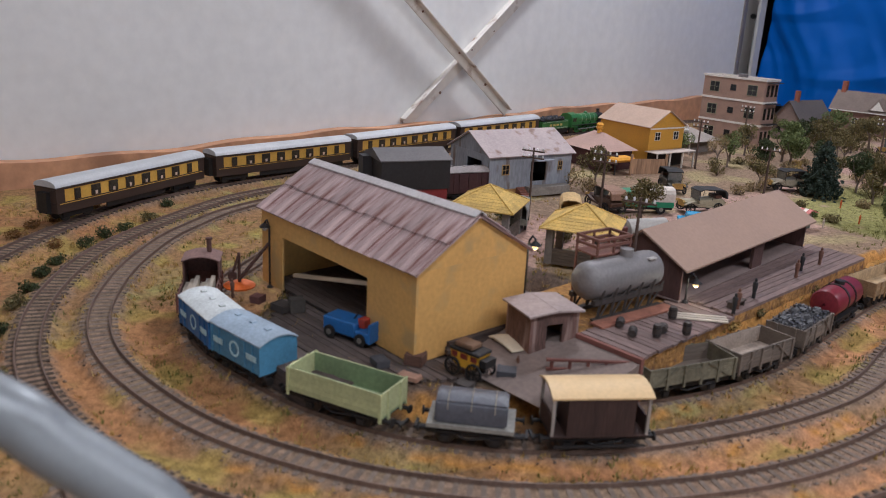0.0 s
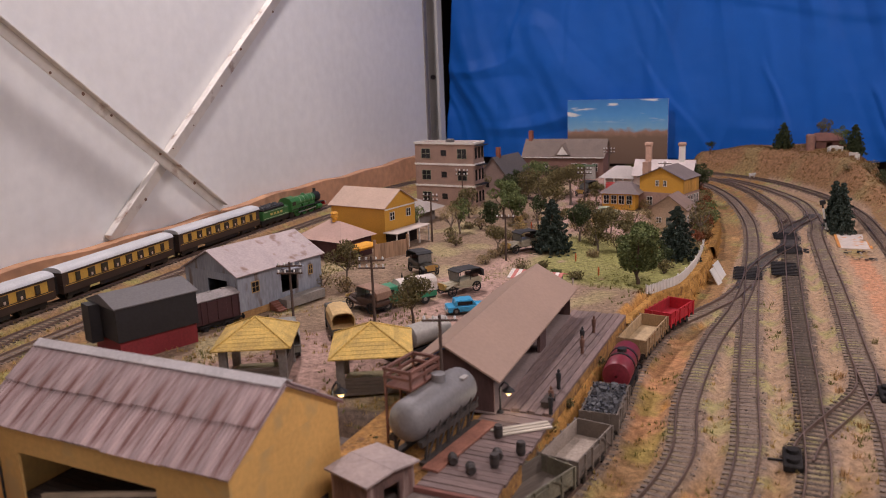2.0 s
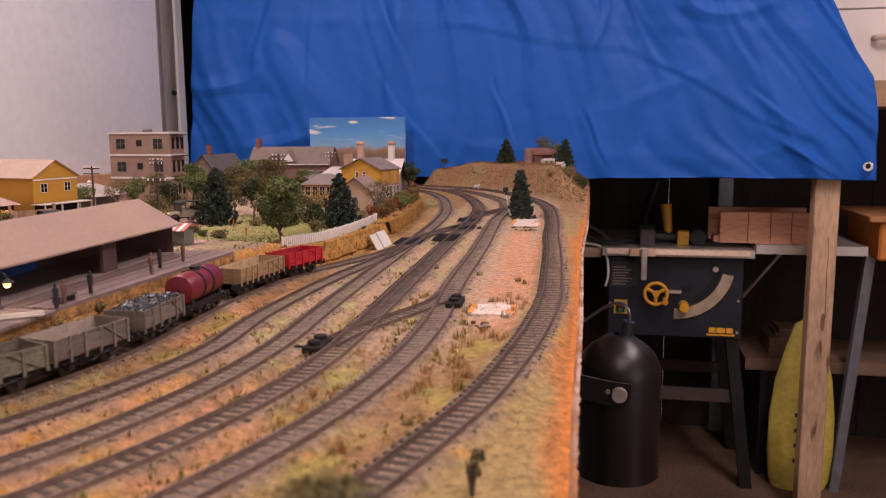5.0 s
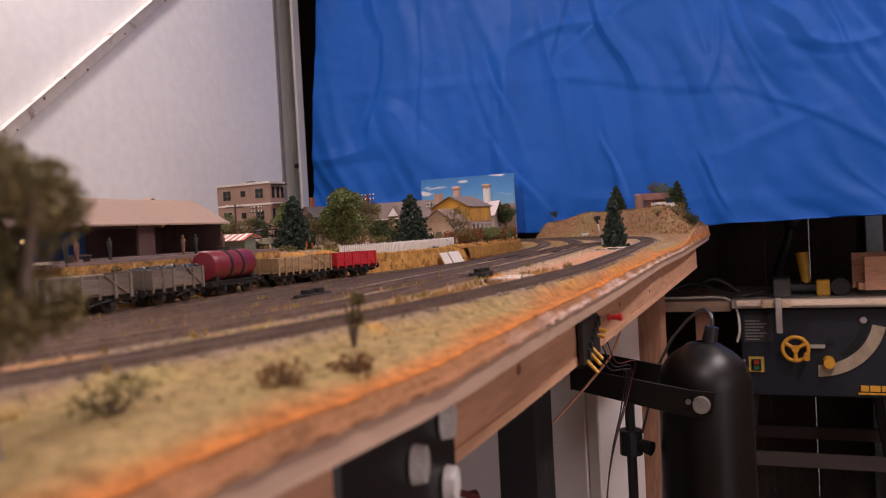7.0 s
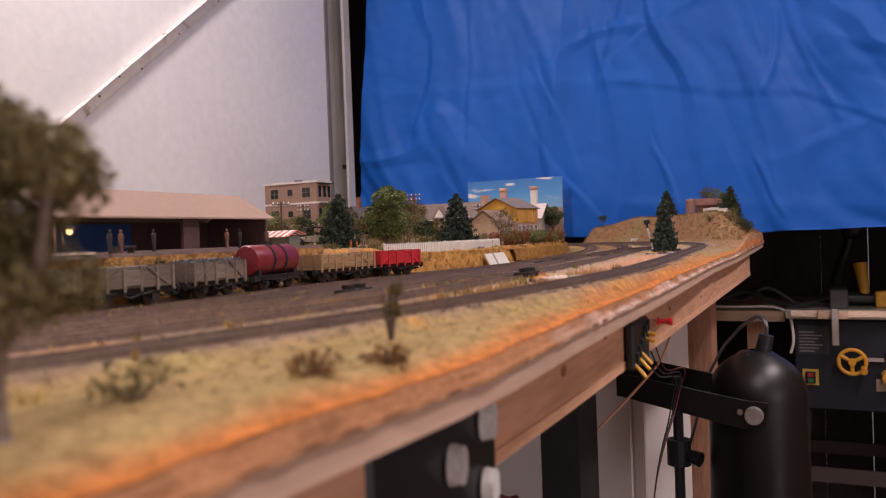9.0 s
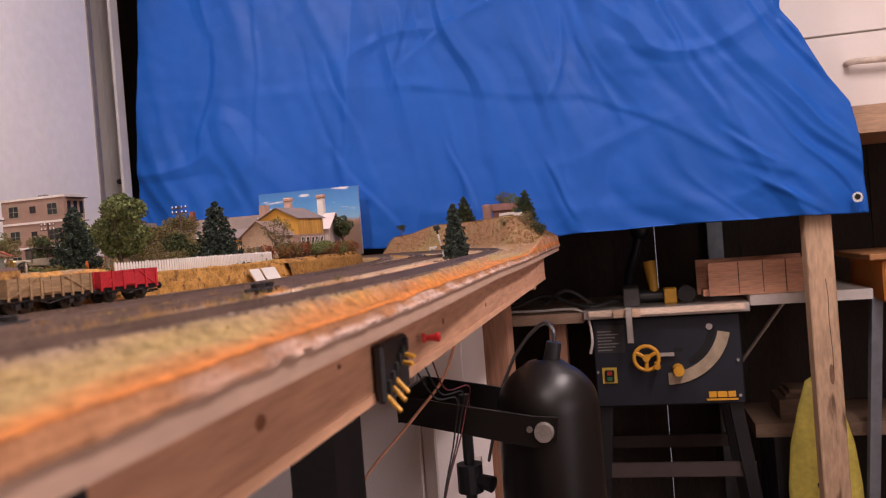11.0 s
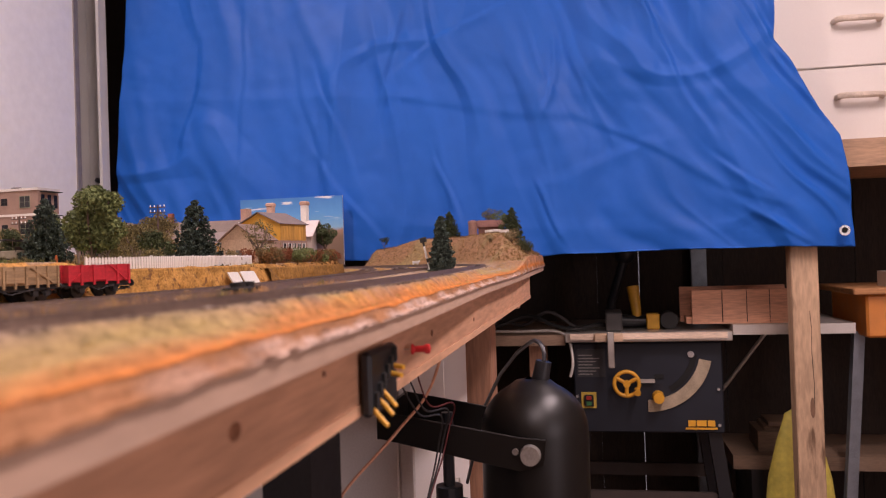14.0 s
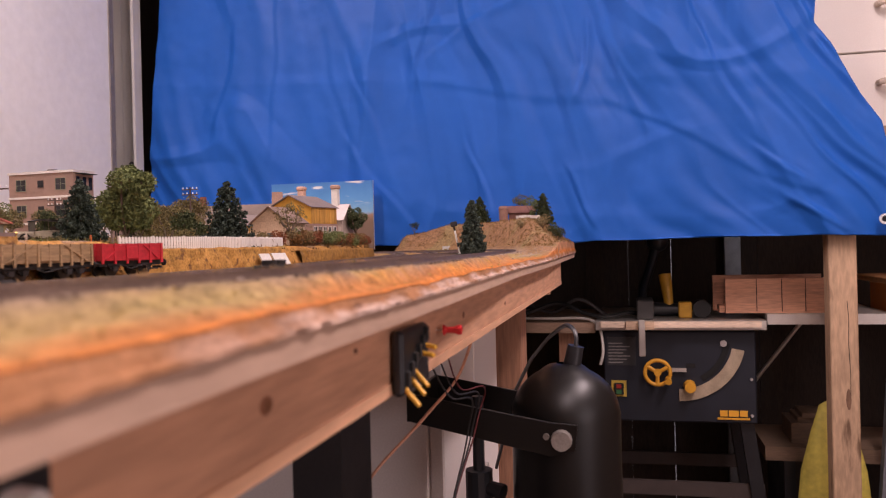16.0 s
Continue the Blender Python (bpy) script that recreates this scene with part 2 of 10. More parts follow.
MAIN = CURVE["main_line"]

# ---- the ground of the model ----
BANK = np.array([(-0.336, -0.40), (-0.336, -0.06), (-0.336, 0.25), (-0.345, 0.30), (-0.335, 0.40), (-0.307, 0.46), (-0.298, 0.59), (-0.300, 0.68), (-0.306, 0.80), (-0.318, 0.94), (-0.345, 1.12), (-0.40, 1.32), (-0.50, 1.46), (-0.70, 1.52), (-1.3, 1.52)])


def bank_x(y):
    return np.interp(y, BANK[:14, 1], BANK[:14, 0])


def ease(a, b, v):
    t = np.clip((v - a) / (b - a), 0, 1)
    return t * t * (3 - 2 * t)


def grain(x, y, f, seed=0.0):
    """Smooth random swell over arrays."""
    s = np.zeros_like(x)
    for k, (ax, ay, ph) in enumerate(((1.0, 0.31, 0.3), (-0.47, 1.1, 1.7), (0.73, -0.82, 4.1), (1.9, 1.3, 2.2), (-2.1, 0.9, 5.3), (0.6, 2.6, 0.9))):
        s += np.sin(f * (ax * x + ay * y) + ph + seed * (k + 1.3)) / (1 + 0.4 * k)
    return s / 3.2


def track_gap(x, y):
    """Distance to the nearest track, and to the main line with its outer side positive."""
    p = np.stack([x.ravel(), y.ravel()], 1)
    near, main, out = np.empty(len(p)), np.empty(len(p)), np.empty(len(p))
    m = MAIN[::2]
    c = np.array((-0.60, 0.55))
    for i in range(0, len(p), 4000):
        q = p[i:i + 4000, None]
        near[i:i + 4000] = np.sqrt(((q - ALL[None]) ** 2).sum(-1).min(1))
        d = ((q - m[None]) ** 2).sum(-1)
        k = d.argmin(1)
        main[i:i + 4000] = np.sqrt(d.min(1))
        a = m[k]
        side = ((p[i:i + 4000] - a) * (a - np.array((-0.6, 1.0)) * (a[:, 1:2] > 1.0) - c * (a[:, 1:2] <= 1.0))).sum(1)
        out[i:i + 4000] = np.sign(side)
    return near.reshape(x.shape), (main * out).reshape(x.shape)


def ground_height(x, y, near, main):
    low = rail_z(x, y) - 0.0085
    z = low + 0.0012 * grain(x, y, 60) + 0.0006 * grain(x, y, 210, 2)
    # town plateau, stepped down to the tracks on its right and at the back
    right = ease(-0.012, 0.004, bank_x(y) - x)
    back = ease(-0.93, -0.90, x) * ease(-0.12, -0.06, y) * (1 - ease(1.44, 1.5, y))
    yard = ease(-0.10, -0.06, y)
    town = right * back * yard
    z = z + town * (TOWN - 0.007 * ease(-0.60, -0.34, x) * ease(0.36, 0.42, y) - low + 0.002 * grain(x, y, 25, 1))
    # the hill beyond the far bend
    z = z + 0.0030 * ease(-0.14, -0.12, x) * ease(-0.10, 0.0, y) * (1 - ease(0.7, 0.85, y)) * (main < -0.016) * ease(0.012, 0.022, near)
    hill = ease(0.018, 0.095, main) * ease(0.88, 1.30, y) * ease(-0.50, -0.45, x) * (1 - 0.7 * ease(-0.085, 0.0, x - front_edge(y)))
    z = z + hill * (0.068 - 0.018 * (1 - ease(-0.45, -0.30, x)) + 0.006 * grain(x, y, 22, 3) + 0.006 * ease(-0.5, -0.05, x))
    z = z - 0.004 * ease(-0.022, 0.0, x - front_edge(y)) * (1 - hill)
    deck = ease(-0.012, 0.0, x + 0.71 - 0.85 * np.maximum(0.0, -0.18 - y)) * ease(-0.012, 0.0, -0.340 - 0.62 * np.maximum(0.0, -0.15 - y) - x) * ease(-0.36, -0.348, y) * (1 - ease(-0.09, -0.06, y))
    z = z * (1 - deck) + 0.9975 * deck
    bed = 1 - ease(0.017, 0.024, near)
    return z * (1 - bed) + (rail_z(x, y) - 0.0030) * bed


def smooth_mask(v, lo, hi):
    return ease(lo, hi, v)


def make_ground():
    step = 0.006
    xs, ys = np.arange(-1.236, 0.0301, step), np.arange(-0.74, 1.8201, step)
    x, y = np.meshgrid(xs, ys)
    x = np.where(x > -0.08, -0.08 + (x + 0.08) * (front_edge(y) + 0.08) / 0.11, x)
    near, main = track_gap(x, y)
    z = ground_height(x, y, near, main)
    n1, n2, n3 = grain(x, y, 35, 5), grain(x, y, 110, 7), grain(x, y, 15, 9)
    col = np.empty((*x.shape, 3))
    col[:] = (0.29, 0.172, 0.082)                                             # dry sandy soil
    def lay(mask, c):
        col[:] = col * (1 - mask[..., None]) + np.array(c) * mask[..., None]
    front = ease(-0.36, -0.30, x - 0 * y) * (1 - ease(0.8, 1.3, y))
    lay(ease(0.0, 0.5, n1 + 0.3 * n2) * 0.8, (0.32, 0.235, 0.10))             # straw
    lay(ease(0.25, 0.6, n2 + 0.4 * n1) * 0.55, (0.30, 0.30, 0.10))           # thin green
    lay(ease(0.0, 0.35, n3 + 0.35 * n2) * front * 0.8, (0.48, 0.24, 0.115))   # orange earth
    end = 1 - ease(-0.30, -0.15, y)
    lay(ease(-0.1, 0.4, n3 + 0.4 * n2 + 0.1) * end * 0.6, (0.42, 0.20, 0.085))
    lay(ease(0.15, 0.5, grain(x, y, 55, 12) + 0.3 * n2) * (1 - ease(0.15, 0.4, y)) * 0.65, (0.34, 0.27, 0.07))  # mossy yellow
    apron = ease(0.014, 0.020, main) * (x > -0.25) * (1 - ease(0.9, 1.1, y))
    lay(apron * 0.9, (0.325, 0.232, 0.10))                                   # grass verge before the edge
    lay(apron * ease(-0.1, 0.6, n3 + 0.3 * n1) * 0.7, (0.42, 0.195, 0.09))
    lay(apron * ease(0.2, 0.6, n2 - 0.3 * n1) * 0.35, (0.30, 0.24, 0.09))
    lay(apron * ease(-0.018, -0.006, x - front_edge(y) + 0.006 * n1) * 0.85, (0.44, 0.165, 0.05))
    rim = ease(-0.007, -0.001, x - front_edge(y) - 0.003 * n1) * (1 - ease(0.9, 1.0, y))
    lay(rim, (0.55, 0.185, 0.042))                                            # orange painted rim
    town = (z > 1.0035) * (main < 0.02)
    lay(town * 0.9, (0.26, 0.185, 0.13))
    road = town * ease(-0.05, 0.2, 0.6 - 6 * np.abs(x + 0.60 - 0.10 * np.sin(2.5 * y)) + 0.35 * n1)
    lay(road * 0.9, (0.42, 0.275, 0.225))                                     # pink gravel road
    lawn = town * ease(0.38, 0.43, y) * (1 - ease(0.66, 0.74, y)) * ease(-0.56, -0.50, x + 0.01 * n2) * (x < bank_x(y) - 0.004)
    lay(lawn * ease(-0.6, 0.0, n2 + 0.5) * 0.9, (0.26, 0.255, 0.085))
    lay(town * ease(0.2, 0.5, n1) * (1 - lawn) * 0.5, (0.38, 0.33, 0.15))
    slope = (np.hypot(*np.gradient(z, step)) > 0.55) * (main < 0.02) * (x > -0.45)
    lay(slope * 0.9, (0.46, 0.23, 0.06))                                    # ochre cutting
    hill = ease(0.03, 0.06, main) * ease(0.95, 1.1, y) * (x > -0.8)
    lay(hill, (0.31, 0.175, 0.09))
    lay(hill * ease(0.0, 0.5, n1 + 0.4 * n2) * 0.7, (0.29, 0.22, 0.10))
    lay(hill * ease(0.0, 0.02, x + 0.012 * n2) * 0.9, (0.52, 0.26, 0.14))
    pink = ease(0.020, 0.026, near) * (main < 0) * (x > -0.125) * ease(0.06, 0.14, y) * (1 - ease(0.72, 0.80, y))
    lay(pink * 0.85, (0.52, 0.265, 0.155))                                    # bare pink plaster bed
    lay(pink * ease(0.0, 0.5, n1 + 0.5 * n2) * 0.5, (0.40, 0.25, 0.17))
    lay(pink * np.exp(-((x + 0.05) / 0.022) ** 2 - ((y - 0.185) / 0.035) ** 2) * 0.9, (0.66, 0.52, 0.44))
    grey = 1 - ease(0.014, 0.022, near + 0.004 * n2)
    lay(grey * 0.88, (0.235, 0.172, 0.128))                                    # ballast
    q = CURVE["middle_loop"]
    q = q[(q[:, 1] > 0.12) & (q[:, 1] < 1.05) & (q[:, 0] > -0.4)]
    oil = np.sqrt(np.min([(x - a) ** 2 + (y - b) ** 2 for a, b in q[::2]], axis=0))
    oil = (1 - ease(0.012, 0.018, oil + 0.002 * n2)) * ease(0.10, 0.2, y + 0.02 * n1)
    yardgrey = ease(0.05, 0.3, 1 - ease(0.02, 0.04, near) + 0.2 * n2) * ease(-0.05, 0.1, y) * (x > -0.26) * (x < -0.05) * (1 - hill)
    lay(yardgrey * 0.8 * (1 - 0.75 * ease(0.014, 0.020, near)), (0.215, 0.16, 0.125))
    lay(yardgrey * ease(0.014, 0.020, near) * 0.75, (0.42, 0.29, 0.19))      # sandy strips between the lines
    lay(yardgrey * ease(0.1, 0.5, n2 + 0.3 * n1) * (x < -0.1) * 0.7, (0.33, 0.30, 0.12))
    lay(oil * 0.85, (0.075, 0.062, 0.052))                                    # oily black bed of the middle line
    lay(((z > 0.9945) & (y < -0.05) & (x > -0.75) & (x < -0.33)) * 0.85, (0.13, 0.098, 0.082))
    rows, cols = x.shape
    idx = np.arange(rows * cols).reshape(rows, cols)
    faces = np.stack([idx[:-1, :-1], idx[:-1, 1:], idx[1:, 1:], idx[1:, :-1]], -1).reshape(-1, 4)
    me = bpy.data.meshes.new("model_ground")
    me.from_pydata(np.stack([x, y, z], -1).reshape(-1, 3).tolist(), [], faces.tolist())
    layer = me.color_attributes.new("soil", "FLOAT_COLOR", "POINT")
    layer.data.foreach_set("color", np.concatenate([np.clip(col, 0, 1), np.ones((*x.shape, 1))], -1).ravel())
    me.materials.append(tinted("scenic_ground"))
    me.polygons.foreach_set("use_smooth", [True] * len(me.polygons))
    ob = new("model_ground", me)
    tagged(ob, "sandy scenic ground of a model railway with straw grass", "ground", kind="structure")
    return x, y, z, near


GX, GY, GZ, GAP = make_ground()


def ground_z(x, y):
    """Height of the scenic ground at a place."""
    i = int(np.clip(round((y + 0.74) / 0.006), 0, GX.shape[0] - 1))
    if x > -0.08:
        x = -0.08 + (x + 0.08) * 0.11 / (float(front_edge(y)) + 0.08)
    j = int(np.clip(round((x + 1.236) / 0.006), 0, GX.shape[1] - 1))
    return float(GZ[i, j])


def track_near(x, y):
    """Distance from a place to the nearest track."""
    i = int(np.clip(round((y + 0.74) / 0.006), 0, GX.shape[0] - 1))
    if x > -0.08:
        x = -0.08 + (x + 0.08) * 0.11 / (float(front_edge(y)) + 0.08)
    j = int(np.clip(round((x + 1.236) / 0.006), 0, GX.shape[1] - 1))
    return float(GAP[i, j])


# ---- the cutting's face ----
def cutting_face(y0, y1, low, high, out, seed):
    """A rough upright earth face under the edge of the town."""
    verts, faces, ny, nz = [], [], int((y1 - y0) / 0.0025), 8
    for i in range(ny + 1):
        y = y0 + (y1 - y0) * i / ny
        for j in range(nz + 1):
            f = j / nz
            w = noise.noise((y * 60, f * 2.5, seed)) + 0.6 * noise.noise((y * 190, f * 6, seed + 3))
            crack = -0.0022 * max(0.0, 1 - 9 * abs(noise.noise((y * 22, f * 0.8, seed + 9))))
            verts.append((float(bank_x(y)) + out - 0.0035 * f + 0.0013 * w + crack, y, low + (high - low) * f + 0.0012 * noise.noise((y * 40, 1, seed)) * (f > 0.9)))
        verts.append((float(bank_x(y)) - 0.008, y, high - 0.002))
    k = nz + 2
    for i in range(ny):
        for j in range(k - 1):
            faces.append((i * k + j, (i + 1) * k + j, (i + 1) * k + j + 1, i * k + j + 1))
    me = bpy.data.meshes.new("cutting_face")
    me.from_pydata(verts, [], faces)
    me.materials.append(mat("ochre_rock", (0.40, 0.215, 0.062), 0.95, 0, 0.4, 90, 0.002, 420, dirt=(0.20, 0.105, 0.05), dirt_amount=0.14, spec=0.1))
    me.polygons.foreach_set("use_smooth", [True] * len(me.polygons))
    return tagged(new("cutting_face", me), "rough ochre earth face of the cutting beside the tracks", "bank", kind="structure")


cutting_face(0.275, 0.652, 0.984, 1.0082, 0.012, 2.0)
cutting_face(0.715, 1.36, 0.984, 1.004, 0.013, 6.0)

# ---- track work ----
M_RAIL = mat("rail_steel", (0.17, 0.115, 0.088), 0.5, 0.35, 0.3, 80)
M_SLEEPER = mat("sleeper_brown", (0.19, 0.15, 0.122), 0.85, 0, 0.35, 120, 0.0002, 800, spec=0.1)
bm = bmesh.new()
box(bm, -0.0017, 0.0017, -0.0150, 0.0150, 0, 0.0025)
SLEEPER = mesh("sleeper", bm, M_SLEEPER)
bm = bmesh.new()
box(bm, -0.0026, 0.0026, -0.0155, 0.0155, 0, 0.0026)
WIDE = mesh("sleeper_wide", bm, mat("sleeper_black", (0.05, 0.045, 0.045), 0.8, 0, 0.3, 120))
GAUGE = 0.0165


def lay_track(name, pitch, sleeper):
    line = CURVE[name]
    t = thing("railway_track", "weathered model railway track with brown sleepers in ballast", "track", kind="structure")
    xy, head, length = even(line, 0.008)
    nrm = np.stack([-np.sin(head), np.cos(head)], 1)
    for side in (-1, 1):
        bm = bmesh.new()
        prev = None
        for p, n in zip(xy, nrm):
            c = p + n * side * (GAUGE / 2 + 0.0006)
            rz = float(rail_z(p[0], p[1]))
            ring = [bm.verts.new((c[0] + n[0] * o, c[1] + n[1] * o, rz - d)) for o, d in ((-0.0011, 0.0032), (0.0011, 0.0032), (0.0005, 0.0008), (0.0005, 0.0), (-0.0005, 0.0), (-0.0005, 0.0008))]
            if prev:
                for k in range(6):
                    bm.faces.new((prev[k], prev[(k + 1) % 6], ring[(k + 1) % 6], ring[k]))
            prev = ring
        part("rail", bm, M_RAIL, t)
    sx, sh, _ = even(line, pitch)
    for p, a in zip(sx, sh):
        s = new("sleeper", sleeper)
        s.parent = t
        s.matrix_world = pose(p[0] + random.uniform(-0.0003, 0.0003), p[1], float(rail_z(p[0], p[1])) - 0.0052, 0, 0, math.degrees(a) + random.uniform(-1.2, 1.2))


bm = bmesh.new()
box(bm, -0.0017, 0.0017, -0.0150, 0.0150, 0, 0.0025)
DARK = mesh("sleeper_dark", bm, mat("sleeper_dark", (0.095, 0.074, 0.06), 0.85, 0, 0.35, 120, spec=0.1))
for key in CURVE:
    lay_track(key, 0.0085, {"main_line": DARK, "middle_loop": DARK, "crossover": DARK, "slip": WIDE, "far_crossover": WIDE}.get(key, SLEEPER))

# ---- the room ----
M_WALL = mat("white_sheet_wall", (0.79, 0.788, 0.77), 0.5, 0, 0.06, 3, 0, 40)
M_DARKWALL = wood("dark_boards", (0.045, 0.032, 0.024), 0.4, 0.8, "z")
solid("floor", boxes((-1.6, 2.2, -2.2, 3.0, -0.05, 0)), mat("brown_floor", (0.13, 0.075, 0.05), 0.8, 0, 0.4, 4, 0.001, 90), "dusty brown workshop floor", "floor", kind="structure")
solid("ceiling", boxes((-1.6, 2.2, -2.2, 3.0, 2.45, 2.5)), mat("ceiling_paint", (0.6, 0.55, 0.5), 0.8, 0, 0.08, 2), "plain pale ceiling", "ceiling", kind="structure")
solid("wall_west", boxes((-1.29, -1.25, -2.2, 1.655, 0, 2.45)), M_WALL, "white metal sheet wall panel", "wall", kind="structure")
solid("wall_corner", boxes((-1.46, -1.42, 1.55, 3.0, 0, 2.45)), M_DARKWALL, "dark wall behind the corner post", "wall", kind="structure")
solid("wall_south", boxes((-1.6, 2.2, -2.25, -2.2, 0, 2.45)), mat("brown_wall", (0.30, 0.22, 0.17), 0.8, 0, 0.2, 3), "plain brown wall", "wall", kind="structure")
solid("wall_east", boxes((2.2, 2.25, -2.2, 3.0, 0, 2.45)), mat("brown_wall", (0.3, 0.22, 0.17)), "plain brown wall", "wall", kind="structure")
north = thing("wall_north", "dark weathered vertical board wall with gaps", "wall", kind="structure")
bx = -1.45
while bx < 2.2:
    w = random.uniform(0.135, 0.15)
    part("board", boxes((bx, min(bx + w, 2.2), 2.62 + random.uniform(0, 0.004), 2.645, 0, 2.45)), M_DARKWALL, north)
    bx += w + random.choice((0.0003, 0.0005, 0.0022))
part("backing", boxes((-1.45, 2.2, 2.70, 2.72, 0, 2.45)), glow("daylight_gap", (0.9, 0.9, 0.95), 0.25), north)

# corner post with its bolt
post = thing("corner_post", "grey painted steel corner post with a bolt", "post", kind="structure")
M_STEEL = mat("grey_post", (0.62, 0.61, 0.59), 0.5, 0.0, 0.12, 6)
bm = boxes((-1.340, -1.276, 1.835, 1.845, 0, 2.45), (-1.340, -1.335, 1.80, 1.835, 0, 2.45), (-1.279, -1.270, 1.80, 1.835, 0, 2.45))
part("channel", bm, M_STEEL, post)
bm = bmesh.new()
rod(bm, (-1.306, 1.836, 1.272), (-1.306, 1.826, 1.272), 0.008, n=6)
rod(bm, (-1.306, 1.826, 1.272), (-1.306, 1.820, 1.272), 0.004, n=8)
part("bolt", bm, mat("dark_steel", (0.12, 0.12, 0.13), 0.5, 0.8), post)
# panel edge strip; the shadow beside the trim is put into its dark colour
solid("wall_edge_trim", boxes((-1.262, -1.246, 1.655, 1.672, 0, 2.45)), mat("trim_shadow", (0.18, 0.16, 0.15), 0.6), "edge strip of the wall panel, coloured dark as its shadow", "trim", kind="structure")

# diagonal braces before the white wall
M_BRACE = mat("chipped_white", (0.72, 0.68, 0.62), 0.55, 0, 0.1, 12, 0.0003, 60, dirt=(0.30, 0.20, 0.14), dirt_amount=0.08)


def brace(a, b, x, w, d):
    t = thing("wall_brace", "chipped white painted flat steel cross brace", "brace", kind="structure")
    (y0, z0), (y1, z1) = a, b
    ang = math.degrees(math.atan2(z1 - z0, y1 - y0))
    ln = math.hypot(y1 - y0, z1 - z0)
    bm = boxes((0, d, 0, ln, -w / 2, w / 2), (d, d + 0.012, 0, ln, w / 2 - 0.003, w / 2))
    o = part("angle_bar", bevel(bm, 0.001), M_BRACE, t)
    o.matrix_world = pose(x, y0, z0, ang, 0, 0)
    rng = random.Random(int(ln * 1000))
    for k in range(int(ln / 0.09)):
        at, side, r = 0.03 + k * 0.09 + rng.uniform(-0.03, 0.03), rng.uniform(-0.45, 0.45) * w, rng.uniform(0.0012, 0.0036)
        bm = bmesh.new()
        rod(bm, (d, at, side), (d + 0.0016, at, side), r, r * 0.7, n=7)
        chip = part("rust_spot", bm, mat("rusty_rivet", (0.22, 0.13, 0.09), 0.7, 0.2), t)
        chip.matrix_world = pose(x, y0, z0, ang, 0, 0)


brace((0.385, 1.030), (1.64, 2.047), -1.2485, 0.029, 0.004)
brace((-0.95, 2.293), (0.655, 1.042), -1.230, 0.019, 0.004)

# upstand board at the back of the layout
bm = bmesh.new()
n = 90
top, bot = [], []
for i in range(n + 1):
    y = -0.74 + i * (2.5 / n)
    h = 1.022 + 0.024 * min(1.0, max(0.0, (y + 0.1) / 1.3)) + 0.003 * math.sin(9 * y) + 0.002 * math.sin(31 * y + 1)
    top.append((y, h))
prism(bm, [(-0.74, 0.965), (1.76, 0.965), *top[::-1]], -1.246, -1.222, axis="x")
solid("back_board", bm, mat("terracotta_board", (0.50, 0.27, 0.15), 0.8, 0, 0.2, 8, 0.001, 60, dirt=(0.36, 0.19, 0.11), dirt_amount=0.2), "terracotta painted upstand board behind the tracks", "board", kind="structure")

# ---- the layout's table ----
M_PINE = mat("pine_beam", (0.66, 0.365, 0.225), 0.7, 0, 0.2, 24, 0.0004, 225, stretch=(1, 0.10, 1), spec=0.12)
M_PLY = mat("ply_edge", (0.56, 0.385, 0.285), 0.8, 0, 0.12, 40, 0.0004, 300, stretch=(1, 0.12, 1), spec=0.08)
table = thing("layout_table", "timber framed model railway table with pine fascia", "table")
STEPS = [-0.74 + 0.04 * k for k in range(65)]


def strip(x_back, front, y1, z0, z1):
    """A board whose front follows the scenery's edge."""
    bm = bmesh.new()
    ys = [y for y in STEPS if y <= y1]
    outline = [(x_back, ys[0])] + [(front(y), y) for y in ys] + [(x_back, ys[-1])]
    lo = [bm.verts.new((x, y, z0)) for x, y in outline]
    hi = [bm.verts.new((x, y, z1)) for x, y in outline]
    k = len(outline)
    for i in range(k):
        bm.faces.new((lo[i], lo[(i + 1) % k], hi[(i + 1) % k], hi[i]))
    bm.faces.new(lo[::-1])
    bm.faces.new(hi)
    return bm


part("baseboard", boxes((-1.24, -0.0505, -0.72, 1.80, 0.954, 0.9684)), M_PLY, table)
part("baseboard_edge", strip(-0.05, lambda y: float(front_edge(y)) + 0.0025, 1.82, 0.9685, 0.977), M_PLY, table, "plywood baseboard edge")
part("fascia_beam", strip(-0.05, lambda y: 0.012 - 0.012 * max(0.0, y) / 1.3, 1.30, 0.931, 0.968), M_PINE, table, "pine fascia beam")
# paler strip along the beam's lower edge
part("lower_batten", strip(-0.05, lambda y: 0.0128 - 0.012 * max(0.0, y) / 1.3, 1.30, 0.9245, 0.9308), wood("lower_strip_pine", (0.74, 0.42, 0.25), 0.18, 0.6, "y", 11), table, "pale orange strip along the beam's lower edge")
for ky, kz, kr in ((-0.02, 0.949, 0.0042), (0.075, 0.9555, 0.002), (0.33, 0.95, 0.0035), (0.55, 0.943, 0.003), (-0.16, 0.941, 0.0026)):
    kb = bmesh.new()
    lathe(kb, [(0.0, 0.0008), (kr * 0.6, 0.0007), (kr, 0.0)], 14, pose(0.012 - 0.012 * max(0.0, ky) / 1.3, ky, kz, 0, 90, 0) @ Matrix.Diagonal((0.8, 1.25, 1, 1)))
    part("knot", kb, mat("beam_knot", (0.24, 0.10, 0.05), 0.6, 0, 0.3, 300), table)
part("cross_beam", boxes((-1.2, -0.03, -0.72, -0.69, 0.90, 0.968)), M_PINE, table)
part("cross_beam", boxes((-1.2, -0.03, 1.36, 1.39, 0.90, 0.968)), M_PINE, table)
